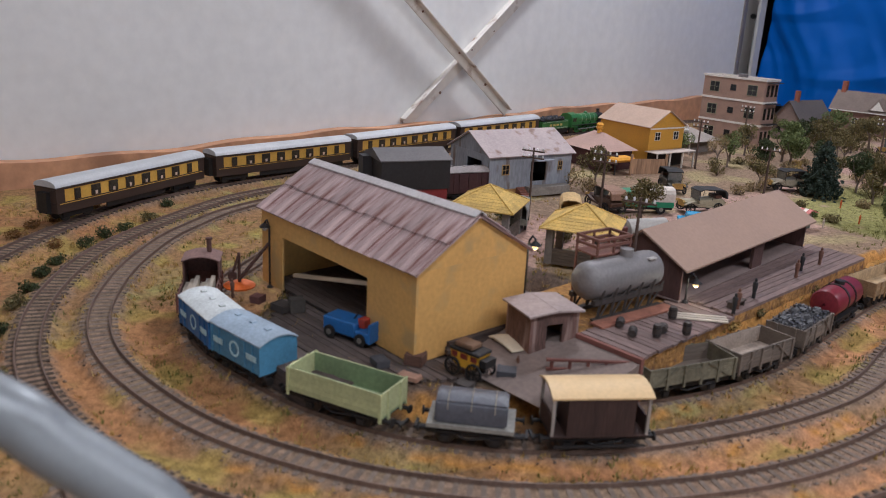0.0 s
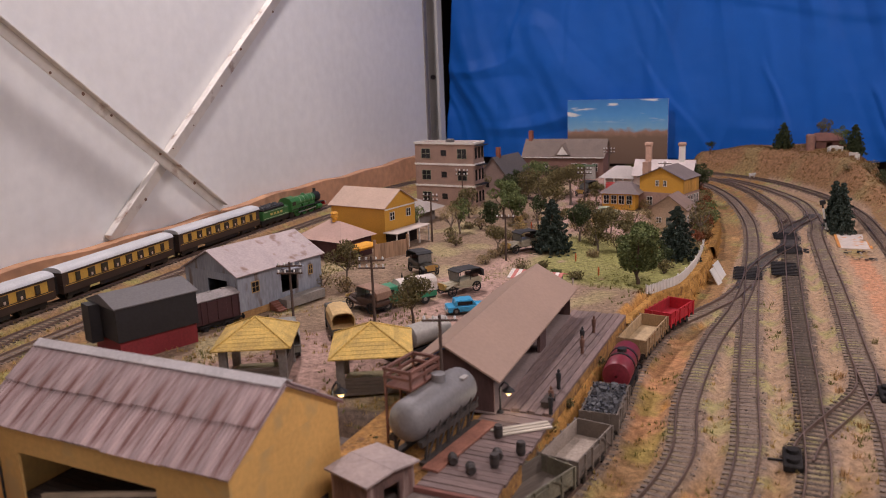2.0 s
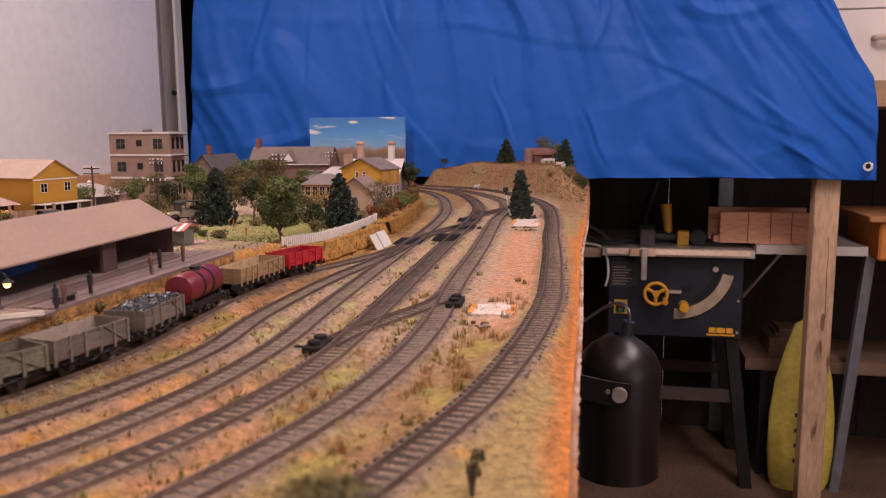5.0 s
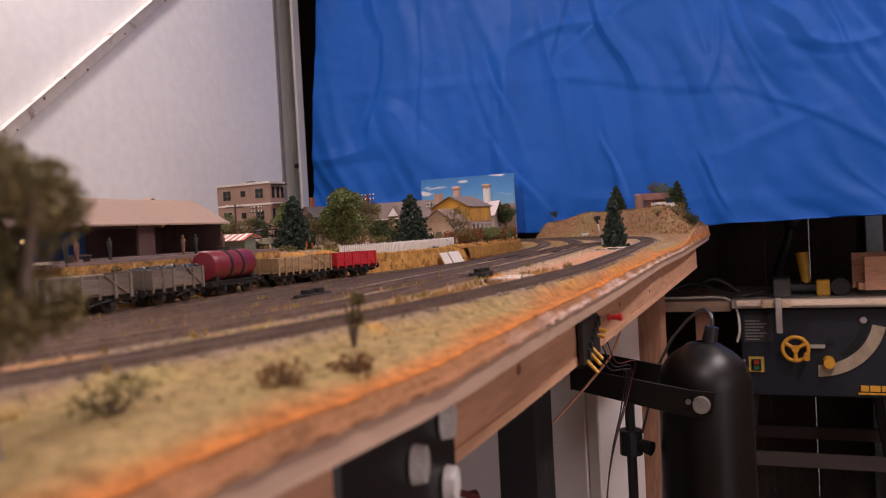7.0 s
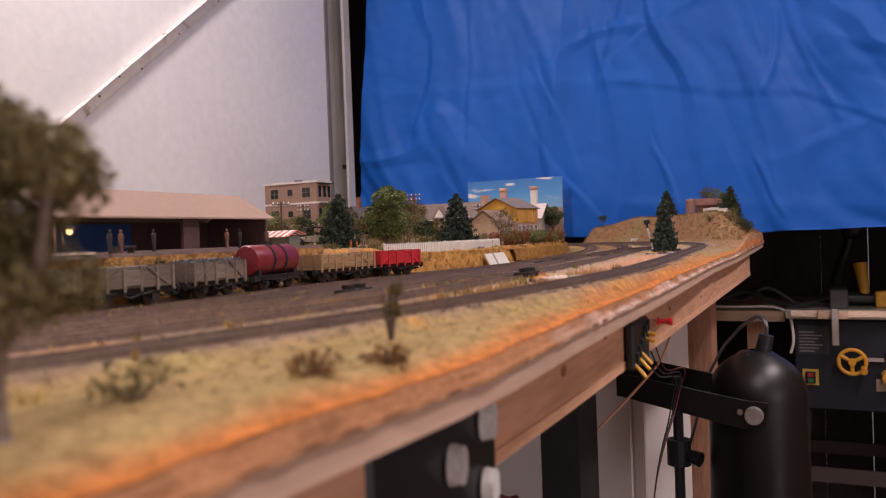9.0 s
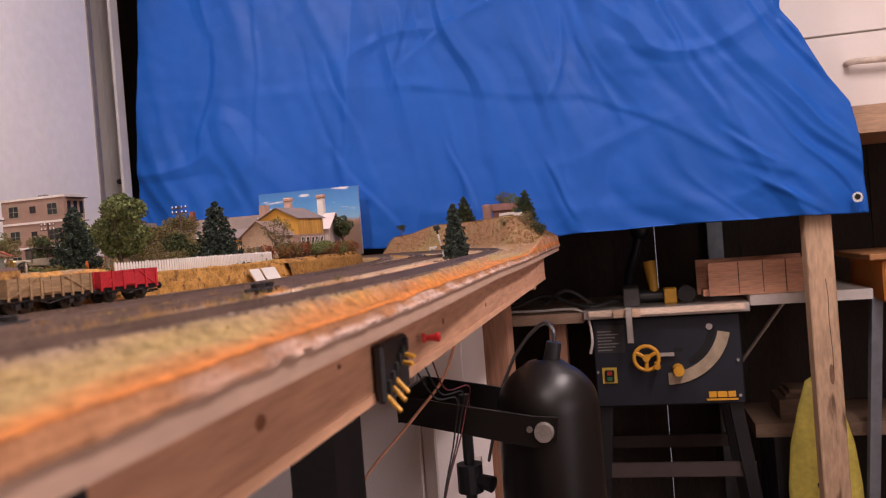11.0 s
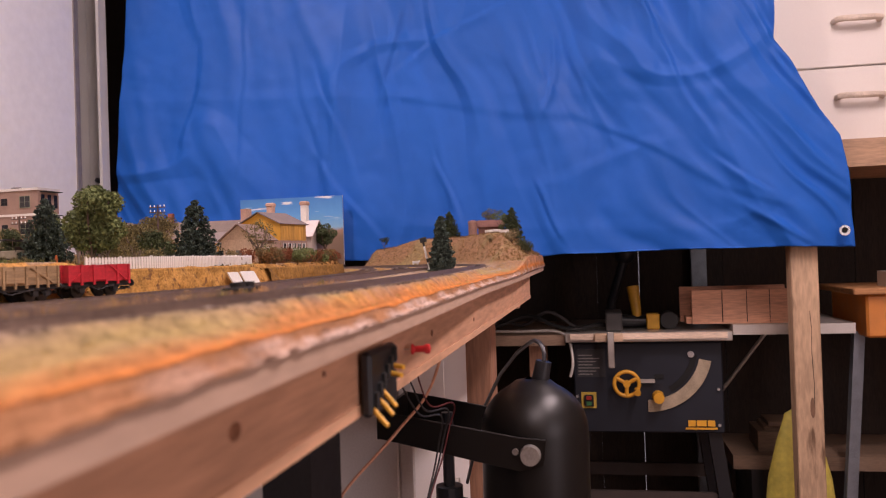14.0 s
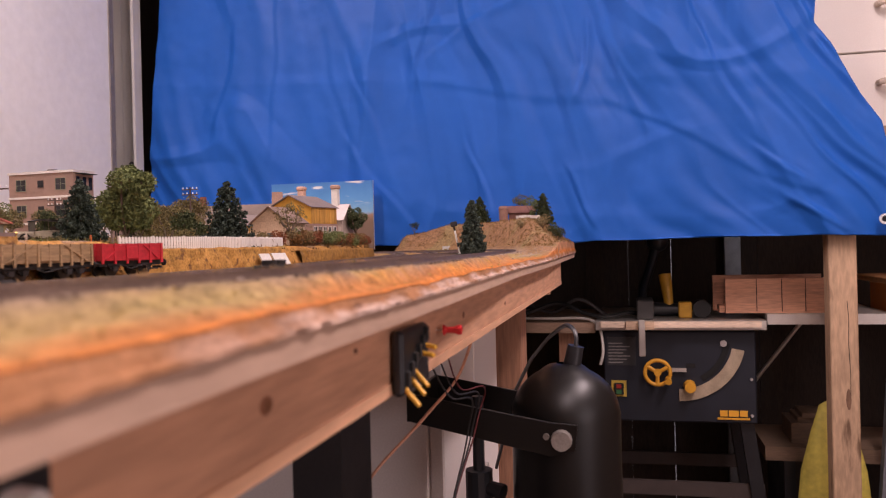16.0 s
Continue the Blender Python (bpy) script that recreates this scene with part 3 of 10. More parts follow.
for lx, ly in ((-0.06, 1.02), (-0.075, -0.60), (-1.18, 1.5), (-1.18, -0.6)):
    part("leg", bevel(boxes((lx - 0.022, lx + 0.022, ly - 0.035, ly + 0.035, 0, 0.9685)), 0.002), wood("leg_timber", (0.34, 0.17, 0.10), 0.3, 0.7, "z", 8), table)
part("black_leg", boxes((-0.085, -0.0505, 0.215, 0.275, 0, 0.9685)), mat("black_paint", (0.02, 0.02, 0.022), 0.5), table, "black painted leg")

# rough plaster rim between the scenery and the baseboard
bm = bmesh.new()
rows = []
rng = random.Random(4)
for i in range(861):
    y = -0.74 + i * 0.003
    w1, w2 = noise.noise((y * 40, 0, 0)), noise.noise((y * 90, 3, 0))
    e = float(front_edge(y))
    zt = ground_z(e, y)
    rise = zt - 0.9772
    lump = 0.5 + noise.noise((y * 130, 7, 0)) + 0.6 * noise.noise((y * 260, 2, 0))
    rows.append([bm.verts.new(p) for p in (
        (e - 0.0025, y, zt + 0.0002), (e + 0.0002 + 0.0006 * w1, y, zt - 0.0008), (e + 0.0012 + 0.0012 * w1, y, zt - 0.35 * rise + 0.001 * w1),
        (e + 0.0020 + 0.0012 * w2, y, zt - 0.6 * rise + 0.0008 * w2), (e + 0.0034 + 0.0016 * lump, y, 0.9772 + 0.24 * rise + 0.0006 * lump),
        (e + 0.0044 + 0.0012 * w2, y, 0.9772 + 0.06 * rise), (e + 0.0015, y, 0.9771), (e - 0.02, y, 0.9771))])
for a, b in zip(rows, rows[1:]):
    for k in range(7):
        bm.faces.new((a[k], a[k + 1], b[k + 1], b[k]))
rim = solid("scenery_rim", bm, tinted("plaster_rim", 0.9, 0.35, 40, 500, 0.0015), "rough orange and white plaster rim of the scenery", "edge", kind="structure", smooth=True)
layer = rim.data.color_attributes.new("soil", "FLOAT_COLOR", "POINT")
cols = []
for v in rim.data.vertices:
    w = noise.noise((v.co.y * 25, v.co.z * 200, 1)) + 0.5 * noise.noise((v.co.y * 90, v.co.z * 300, 5))
    u = (v.co.z - 0.977) / 0.011
    if v.co.y > 1.0 and v.co.z > 0.992:
        c = Vector((0.50, 0.25, 0.13)) * (1 + 0.4 * w)
    else:
        c = Vector((0.30, 0.145, 0.07)).lerp(Vector((0.56, 0.19, 0.045)), max(0.0, min(1.0, u * 2.2 - 1.3)))
        bare = max(0.0, min(1.0, 1.0 - u * 1.6 + w * 1.5)) * max(0.0, min(1.0, (v.co.y + 0.16) / 0.16))
        c = c.lerp(Vector((0.50, 0.36, 0.295)), bare)
    cols += [max(0.0, c.x), max(0.0, c.y), max(0.0, c.z), 1]
layer.data.foreach_set("color", cols)

# ---- blue tarpaulin ----
CREASES = [(-0.7, 1.65, -0.58, 1.15), (-0.63, 1.55, -0.51, 1.25), (-0.64, 1.32, -0.42, 1.03), (0.11, 1.36, 0.63, 1.1), (0.44, 1.25, 0.56, 1.16), (0.03, 1.59, 0.0, 1.39),
           (-0.41, 1.45, 0.09, 1.37), (0.54, 1.68, 0.67, 1.34), (0.58, 1.5, 0.73, 1.28), (-0.02, 1.2, 0.05, 1.06), (0.53, 1.1, 0.66, 1.01),
           (-0.98, 1.66, -1.04, 1.33), (-0.37, 1.72, -0.47, 1.41), (-0.08, 1.71, -0.4, 1.53), (-0.83, 1.71, -0.88, 1.27), (0.3, 1.58, 0.43, 1.31), (0.45, 1.74, 0.62, 1.43), (0.36, 1.74, 0.66, 1.33), (0.57, 1.70, 0.59, 1.53), (0.25, 1.74, 0.30, 1.60), (-0.30, 1.28, -0.24, 1.10)]


def tarp():
    nx, nz = 420, 300
    rr = [(1.008, 0.760), (1.19, 0.749), (1.284, 0.732), (1.357, 0.684), (1.483, 0.622), (1.536, 0.587), (1.67, 0.590), (2.0, 0.53), (2.42, 0.45)]
    rz, rx = zip(*rr)
    verts, faces = [], []
    for j in range(nz + 1):
        z = 1.006 + (2.42 - 1.006) * j / nz
        x1 = float(np.interp(z, rz, rx))
        x0 = -1.285 + 0.10 * (z - 1.0)
        for i in range(nx + 1):
            u = i / nx
            x = x0 + (x1 - x0) * u
            h = z - 1.0
            warp = 0.10 * noise.noise((x * 1.7, z * 1.5, 2.0)) + 0.05 * noise.noise((x * 4, z * 4, 9.0))
            d = 0.0
            # hanging pleats, upright on the left and fanning out to the right corner
            fan = 0.25 + 0.75 * u * u
            for f, a, s in ((5.0, 0.022, 0.35), (9.5, 0.012, 0.8), (19.0, 0.0045, 1.2)):
                q = x + fan * s * 0.9 * h + warp * 1.2
                d += a * noise.noise((q * f, z * 0.9 * s, f))
            # a few sharp pleats and the fold lines of the packed sheet
            for f, a, s in ((4.2, 0.013, 0.5), (7.5, 0.008, 1.0)):
                q = x + fan * s * 0.9 * h + warp
                v = noise.noise((q * f, z * 1.1, f + 40))
                d += a * max(0.0, 1 - 6 * abs(v)) * max(0.0, 0.5 + 1.5 * noise.noise((x * 2.2, z * 2.2, f)))
            v = noise.noise((x * 2.4 + z * 1.6, z * 4.2 - x * 1.2, 4.0))
            d += 0.011 * max(0.0, 1 - 6 * abs(v)) * max(0.0, 0.4 + 1.6 * noise.noise((x * 2.0, z * 2.0, 77)))
            px, pz = (x / 0.42) % 1.0, ((z + 0.05 * x) / 0.36) % 1.0
            d += 0.0015 * max(0.0, 1 - 14 * min(px, 1 - px)) + 0.0015 * max(0.0, 1 - 12 * min(pz, 1 - pz))
            d += 0.0012 * noise.noise((x * 26, z * 26, 1))
            zz = z
            if j == 0:
                zz += 0.006 * math.sin(5 * x) + 0.004 * noise.noise((x * 9, 0, 0)) + 0.010 * (x < -0.05) + 0.004 * x
            verts.append((x, 1.852 - d + 0.012 * u, zz))
    for j in range(nz):
        for i in range(nx):
            a = j * (nx + 1) + i
            faces.append((a, a + 1, a + nx + 2, a + nx + 1))
    # long creases, each with a lit and a shaded flank
    pts = np.array(verts)
    rng = np.random.default_rng(5)
    wave = 0.012 * np.sin(pts[:, 0] * 13 + pts[:, 2] * 7) + 0.008 * np.sin(pts[:, 0] * 5 - pts[:, 2] * 23 + 1)
    for x0, z0, x1, z1 in CREASES:
        ax = np.array((x1 - x0, z1 - z0))
        ln = np.hypot(*ax)
        ax = ax / ln
        u = (pts[:, 0] - x0) * ax[0] + (pts[:, 2] - z0) * ax[1]
        v = (pts[:, 0] - x0) * -ax[1] + (pts[:, 2] - z0) * ax[0] + wave * 0.7
        w = 0.006 + 0.022 * ln * rng.uniform(0.8, 1.2)
        ends = np.exp(-np.clip(np.abs(u - ln / 2) - ln * 0.32, 0, None) ** 2 / (0.22 * ln) ** 2)
        q = v / w
        pts[:, 1] += (q * np.exp(-q * q) * rng.choice((-1, 1)) * 1.0 - 0.6 * np.exp(-q * q * 3)) * rng.uniform(0.005, 0.009) * max(0.35, 1.15 - 1.6 * ln) * ends
    verts = pts.tolist()
    me = bpy.data.meshes.new("tarpaulin")
    me.from_pydata(verts, [], faces)
    me.materials.append(mat("blue_tarp", (0.006, 0.112, 0.50), 0.55, 0, 0.10, 5, 0.0003, 900, spec=0.3))
    me.polygons.foreach_set("use_smooth", [True] * len(me.polygons))
    t = thing("tarpaulin", "creased blue plastic tarpaulin hung as a backdrop", "tarpaulin")
    o = new("sheet", me)
    o.parent = t
    m = o.modifiers.new("thick", "SOLIDIFY")
    m.thickness = 0.0008
    bm = bmesh.new()
    lathe(bm, [(0.0065, 0.0), (0.0075, 0.0015), (0.0125, 0.0015), (0.0135, 0.0), (0.0125, -0.001), (0.0065, -0.001), (0.0065, 0.0)], 24)
    e = part("eyelet", bm, mat("steel_eyelet", (0.7, 0.7, 0.7), 0.3, 0.9), t, "steel eyelet", True)
    e.matrix_world = pose(0.730, 1.842, 1.045, 90, 0, 0)
    bm = bmesh.new()
    rod(bm, (0, 0, -0.0006), (0, 0, 0.0006), 0.0066, n=20)
    e = part("eyelet_hole", bm, mat("hole_black", (0.01, 0.01, 0.01), 0.9), t)
    e.matrix_world = pose(0.730, 1.843, 1.045, 90, 0, 0)


tarp()

# painted backscene card leaning before the tarpaulin
card = thing("backscene_card", "small sky and hills picture card leaning on the tarpaulin", "picture")
bm = boxes((-0.846, -0.548, 1.806, 1.810, 1.0, 1.190))
part("card", bm, mat("card_board", (0.6, 0.6, 0.6), 0.6), card)


def card_face():
    m = bpy.data.materials.new("painted_sky")
    m.use_nodes = True
    n, l = m.node_tree.nodes, m.node_tree.links
    co = n.new("ShaderNodeTexCoord")
    sep = n.new("ShaderNodeSeparateXYZ")
    l.new(co.outputs["Object"], sep.inputs[0])
    wob = n.new("ShaderNodeTexNoise")
    wob.inputs["Scale"].default_value, wob.inputs["Detail"].default_value = 40, 5
    l.new(co.outputs["Object"], wob.inputs["Vector"])
    ad = n.new("ShaderNodeMath")
    ad.operation = "MULTIPLY_ADD"
    ad.inputs[1].default_value = 0.03
    l.new(wob.outputs["Fac"], ad.inputs[0])
    l.new(sep.outputs["Z"], ad.inputs[2])
    ramp = n.new("ShaderNodeValToRGB")
    e = ramp.color_ramp.elements
    e[0].position, e[0].color = 0.0, (0.16, 0.10, 0.07, 1)
    e[1].position, e[1].color = 1.0, (0.05, 0.22, 0.55, 1)
    for p, c in ((0.42, (0.20, 0.13, 0.09, 1)), (0.50, (0.34, 0.20, 0.14, 1)), (0.55, (0.20, 0.42, 0.62, 1)), (0.75, (0.09, 0.32, 0.66, 1))):
        k = e.new(p)
        k.color = c
    rng_ = n.new("ShaderNodeMapRange")
    rng_.inputs["From Min"].default_value, rng_.inputs["From Max"].default_value = 1.015, 1.205
    l.new(ad.outputs[0], rng_.inputs["Value"])
    l.new(rng_.outputs[0], ramp.inputs[0])
    cl = n.new("ShaderNodeTexNoise")
    cl.inputs["Scale"].default_value, cl.inputs["Detail"].default_value = 9, 4
    mp = n.new("ShaderNodeMapping")
    mp.inputs["Scale"].default_value = (1, 1, 7)
    l.new(co.outputs["Object"], mp.inputs[0])
    l.new(mp.outputs[0], cl.inputs["Vector"])
    cut = n.new("ShaderNodeMapRange")
    cut.inputs["From Min"].default_value, cut.inputs["From Max"].default_value = 0.60, 0.66
    l.new(cl.outputs["Fac"], cut.inputs["Value"])
    up = n.new("ShaderNodeMapRange")
    up.inputs["From Min"].default_value, up.inputs["From Max"].default_value = 1.12, 1.14
    l.new(sep.outputs["Z"], up.inputs["Value"])
    both = n.new("ShaderNodeMath")
    both.operation = "MULTIPLY"
    l.new(cut.outputs[0], both.inputs[0])
    l.new(up.outputs[0], both.inputs[1])
    mix = n.new("ShaderNodeMix")
    mix.data_type = "RGBA"
    mix.inputs["B"].default_value = (0.75, 0.75, 0.74, 1)
    l.new(both.outputs[0], mix.inputs["Factor"])
    l.new(ramp.outputs[0], mix.inputs["A"])
    l.new(mix.outputs["Result"], n["Principled BSDF"].inputs["Base Color"])
    n["Principled BSDF"].inputs["Roughness"].default_value = 0.5
    return m


part("painting", boxes((-0.846, -0.548, 1.8035, 1.8058, 1.0, 1.190)), card_face(), card, "painted blue sky over brown hills")

# ---- the workshop corner ----
M_BLACK = mat("black_enamel", (0.016, 0.017, 0.02), 0.35, 0, 0.2, 10)
M_NAVY = mat("saw_navy", (0.012, 0.015, 0.024), 0.5, 0.1, 0.2, 14)
M_YEL = mat("saw_yellow", (0.75, 0.36, 0.03), 0.45, 0, 0.12, 30)
M_ALU = mat("cast_alu", (0.62, 0.58, 0.53), 0.4, 0.7, 0.15, 20)


def table_saw():
    t = thing("table_saw", "dark blue cabinet table saw with yellow handwheel on a stand", "table saw")
    part("cabinet", bevel(boxes((0.050, 0.460, 2.05, 2.45, 0.497, 0.752)), 0.004), M_NAVY, t)
    part("saw_table", bevel(boxes((0.030, 0.485, 2.02, 2.50, 0.757, 0.783)), 0.002), M_ALU, t)
    part("front_strip", boxes((0.045, 0.470, 2.006, 2.0195, 0.766, 0.7825)), wood("strip_wood", (0.80, 0.62, 0.47), along="x"), t, "pale wooden front strip")
    part("side_table", boxes((0.488, 0.80, 2.03, 2.48, 0.772, 0.800)), M_ALU, t)
    part("fence_rail", boxes((0.115, 0.19, 1.990, 2.0055, 0.762, 0.7845)), wood("rail_wood", (0.6, 0.42, 0.28), along="x"), t)
    part("fence_clamp", bevel(boxes((0.148, 0.166, 1.975, 1.9895, 0.690, 0.790)), 0.002), M_ALU, t, "bare metal clamp bar")
    bm = bmesh.new()
    R, r = 0.034, 0.0055
    prof = [(R + r * math.cos(a), r * math.sin(a)) for a in [i * math.pi / 5 for i in range(11)]]
    lathe(bm, prof, 28)
    for k in range(3):
        a = 2 * math.pi * k / 3 + 0.5
        rod(bm, (0, 0, 0), (R * math.cos(a), R * math.sin(a), 0), 0.005, 0.006)
    rod(bm, (0, 0, -0.008), (0, 0, 0.008), 0.010, n=14)
    o = part("handwheel", bm, M_YEL, t, "yellow plastic handwheel", True)
    o.matrix_world = pose(0.197, 2.02, 0.640, 90, 0, 0)
    bm = bmesh.new()
    rod(bm, (0.225, 2.03, 0.622), (0.225, 1.995, 0.618), 0.008, 0.009, 12)
    part("wheel_knob", bm, M_YEL, t, smooth=True)
    bm = bmesh.new()
    rod(bm, (0.283, 2.05, 0.60), (0.283, 2.012, 0.60), 0.017, 0.015, 10)
    part("lock_knob", bm, M_YEL, t, "yellow locking knob", True)
    bm = bmesh.new()
    rod(bm, (0.197, 2.049, 0.640), (0.197, 2.02, 0.640), 0.006)
    box(bm, 0.225, 0.275, 2.035, 2.043, 0.640, 0.650)
    part("crank_arm", bm, M_ALU, t)

    def arc(r0, r1, a0, a1, y0, y1):
        bm = bmesh.new()
        k, c = 16, (0.255, 0.735)
        for i in range(k):
            p, q = [math.radians(a0 + (a1 - a0) * (i + d) / k) for d in (0, 1)]
            quad = [(c[0] + rr * math.cos(a), c[1] + rr * math.sin(a)) for rr, a in ((r0, p), (r1, p), (r1, q), (r0, q))]
            prism(bm, quad, y0, y1)
        bmesh.ops.remove_doubles(bm, verts=bm.verts[:], dist=1e-6)
        return bm
    part("tilt_scale", arc(0.145, 0.178, -90, -12, 2.044, 2.049), mat("scale_plate", (0.5, 0.40, 0.28), 0.5, 0.3), t, "pale tilt scale plate")
    part("tilt_slot", arc(0.122, 0.138, -62, -8, 2.047, 2.0495), mat("hole_black", (0.01, 0.01, 0.01)), t)
    part("bevel_slot", boxes((0.275, 0.300, 2.047, 2.0495, 0.650, 0.662)), mat("hole_black", (0.01, 0.01, 0.01)), t)
    part("switch_plate", boxes((0.070, 0.112, 2.045, 2.0495, 0.567, 0.612)), mat("switch_yellow", (0.55, 0.38, 0.06), 0.5), t, "yellow switch plate")
    part("switch", bevel(boxes((0.078, 0.104, 2.036, 2.0449, 0.573, 0.606)), 0.002), M_BLACK, t)
    part("start_button", boxes((0.084, 0.098, 2.0335, 2.0359, 0.576, 0.587)), mat("button_green", (0.03, 0.14, 0.05), 0.4), t, "green start button")
    part("stop_button", boxes((0.084, 0.098, 2.0335, 2.0359, 0.592, 0.603)), mat("button_red", (0.35, 0.03, 0.02), 0.4), t, "red stop button")
    part("rating_label", boxes((0.060, 0.140, 2.047, 2.0495, 0.655, 0.735)), mat("label_grey", (0.035, 0.036, 0.04), 0.4), t)
    for k in range(7):
        part("label_line", boxes((0.064, 0.064 + 0.04 + 0.03 * ((k * 7) % 3) / 3, 2.0455, 2.0468, 0.662 + k * 0.009, 0.665 + k * 0.009)), mat("label_ink", (0.25, 0.24, 0.23), 0.6), t)
    for k, (a, b) in enumerate(((0.362, 0.382), (0.385, 0.411), (0.414, 0.434))):
        part("badge_bar", boxes((a, b, 2.0455, 2.0495, 0.517, 0.533)), M_YEL, t)
    part("badge_bar", boxes((0.355, 0.440, 2.0455, 2.0495, 0.508, 0.513)), M_YEL, t)
    for bx_, bz in ((0.375, 0.718), (0.446, 0.62), (0.446, 0.52), (0.058, 0.60)):
        bm = bmesh.new()
        rod(bm, (bx_, 2.05, bz), (bx_, 2.043, bz), 0.009 if bz > 0.7 else 0.004, n=14)
        part("screw", bm, mat("bright_screw", (0.65, 0.65, 0.65), 0.3, 0.8), t)
    for x0, x1, y in ((0.075, 0.03, 2.09), (0.435, 0.50, 2.09), (0.075, 0.03, 2.42), (0.435, 0.50, 2.42)):
        bm = bmesh.new()
        prism(bm, [(x0 - 0.018, 0.4975), (x0 + 0.018, 0.4975), (x1 + 0.018, 0.0), (x1 - 0.018, 0.0)], y - 0.018, y + 0.018)
        part("leg", bm, M_BLACK, t)
    part("stretcher", boxes((0.05, 0.48, 2.085, 2.1, 0.28, 0.32)), mat("stretcher_wood", (0.06, 0.045, 0.04), 0.7), t)
    part("stretcher", boxes((0.05, 0.48, 2.41, 2.425, 0.28, 0.32)), mat("stretcher_wood", (0.2, 0.14, 0.1)), t)


table_saw()
M_RED = wood("red_timber", (0.70, 0.36, 0.22), 0.3, 0.65, "x", 10)
mitre = thing("mitre_box", "reddish timber mitre box with saw cuts on the saw table", "mitre box")
part("front_cheek", boxes((0.385, 0.66, 2.06, 2.078, 0.8005, 0.895)), M_RED, mitre)
part("back_cheek", boxes((0.36, 0.65, 2.15, 2.168, 0.8005, 0.902)), M_RED, mitre)
part("bottom", boxes((0.37, 0.655, 2.078, 2.15, 0.8005, 0.82)), M_RED, mitre)
for sx in (0.465, 0.53, 0.59):
    part("saw_cut", boxes((sx, sx + 0.0016, 2.058, 2.0605, 0.805, 0.894)), mat("hole_black", (0.01, 0.01, 0.01)), mitre)
drill = thing("power_tool", "black power tool with a yellow collar on the bench", "power tool")
bm = bmesh.new()
rod(bm, (0.16, 2.16, 0.806), (0.30, 2.16, 0.802), 0.020, 0.018, 16)
part("motor", bm, M_BLACK, drill, smooth=True)
bm = bmesh.new()
rod(bm, (0.238, 2.16, 0.815), (0.228, 2.18, 0.905), 0.013, 0.019, 12)
part("grip", bm, mat("tool_amber", (0.62, 0.33, 0.03), 0.5), drill, "amber plastic grip", True)
part("foot", bevel(boxes((0.262, 0.298, 2.10, 2.14, 0.7835, 0.829)), 0.003), mat("tool_amber", (0.62, 0.33, 0.03)), drill)
bm = bmesh.new()
rod(bm, (0.325, 2.10, 0.809), (0.325, 2.16, 0.809), 0.025, n=20)
part("disc", bm, mat("rubber_black", (0.02, 0.02, 0.02), 0.7), drill)
part("shoe", bevel(boxes((0.145, 0.192, 2.05, 2.20, 0.7835, 0.838)), 0.004), mat("shoe_grey", (0.07, 0.068, 0.066), 0.5), drill)
bm = bmesh.new()
tube(bm, [(0.16, 2.2, 0.80), (0.165, 2.24, 0.86), (0.19, 2.27, 0.93), (0.21, 2.28, 1.0)], 0.014, 10)
part("hose", bm, M_BLACK, drill, "black rubber hose", True)
bm = bmesh.new()
bmesh.ops.create_uvsphere(bm, u_segments=16, v_segments=10, radius=0.034, matrix=pose(0.212, 2.28, 1.005))
part("hose_head", bm, M_BLACK, drill, smooth=True)

bench = thing("workbench", "rough timber bench shelf beneath the board wall", "workbench")
part("top", boxes((-0.9, 0.028, 2.06, 2.55, 0.745, 0.775)), wood("bench_timber", (0.42, 0.28, 0.19), along="x"), bench)
part("leg", boxes((-0.55, -0.48, 2.1, 2.17, 0, 0.745)), wood("leg_timber", (0.34, 0.17, 0.1)), bench)
part("leg", boxes((-0.08, -0.03, 2.1, 2.17, 0, 0.745)), wood("leg_timber", (0.34, 0.17, 0.1)), bench)
low = thing("low_shelf", "low timber shelf with offcuts", "shelf")
part("board", boxes((0.50, 1.3, 2.2, 2.5, 0.36, 0.40)), wood("shelf_timber", (0.20, 0.13, 0.085), along="x"), low)
part("bracket", boxes((0.55, 0.58, 2.2, 2.5, 0.0, 0.36)), M_BLACK, low)
part("bracket", boxes((1.2, 1.23, 2.2, 2.5, 0.0, 0.36)), M_BLACK, low)
offcuts = thing("offcut_stack", "stack of timber offcuts on the low shelf", "timber")
for row in ((0.58, 0.74, 2.25, 2.40, 0.4005, 0.46), (0.60, 0.70, 2.26, 2.38, 0.4602, 0.475), (0.61, 0.71, 2.25, 2.36, 0.4752, 0.49)):
    part("offcut", bevel(boxes(row), 0.001), wood("shelf_timber", (0.20, 0.13, 0.085)), offcuts)
strut = bmesh.new()
rod(strut, (0.47, 2.3, 0.55), (0.66, 2.3, 0.80), 0.006)
solid("metal_strut", strut, M_ALU, "thin bare metal diagonal strut", "strut")
solid("steel_upright", boxes((0.44, 0.49, 2.57, 2.61, 0, 1.6)), mat("galvanised", (0.30, 0.36, 0.40), 0.45, 0.7), "galvanised steel upright before the board wall", "post", kind="structure")

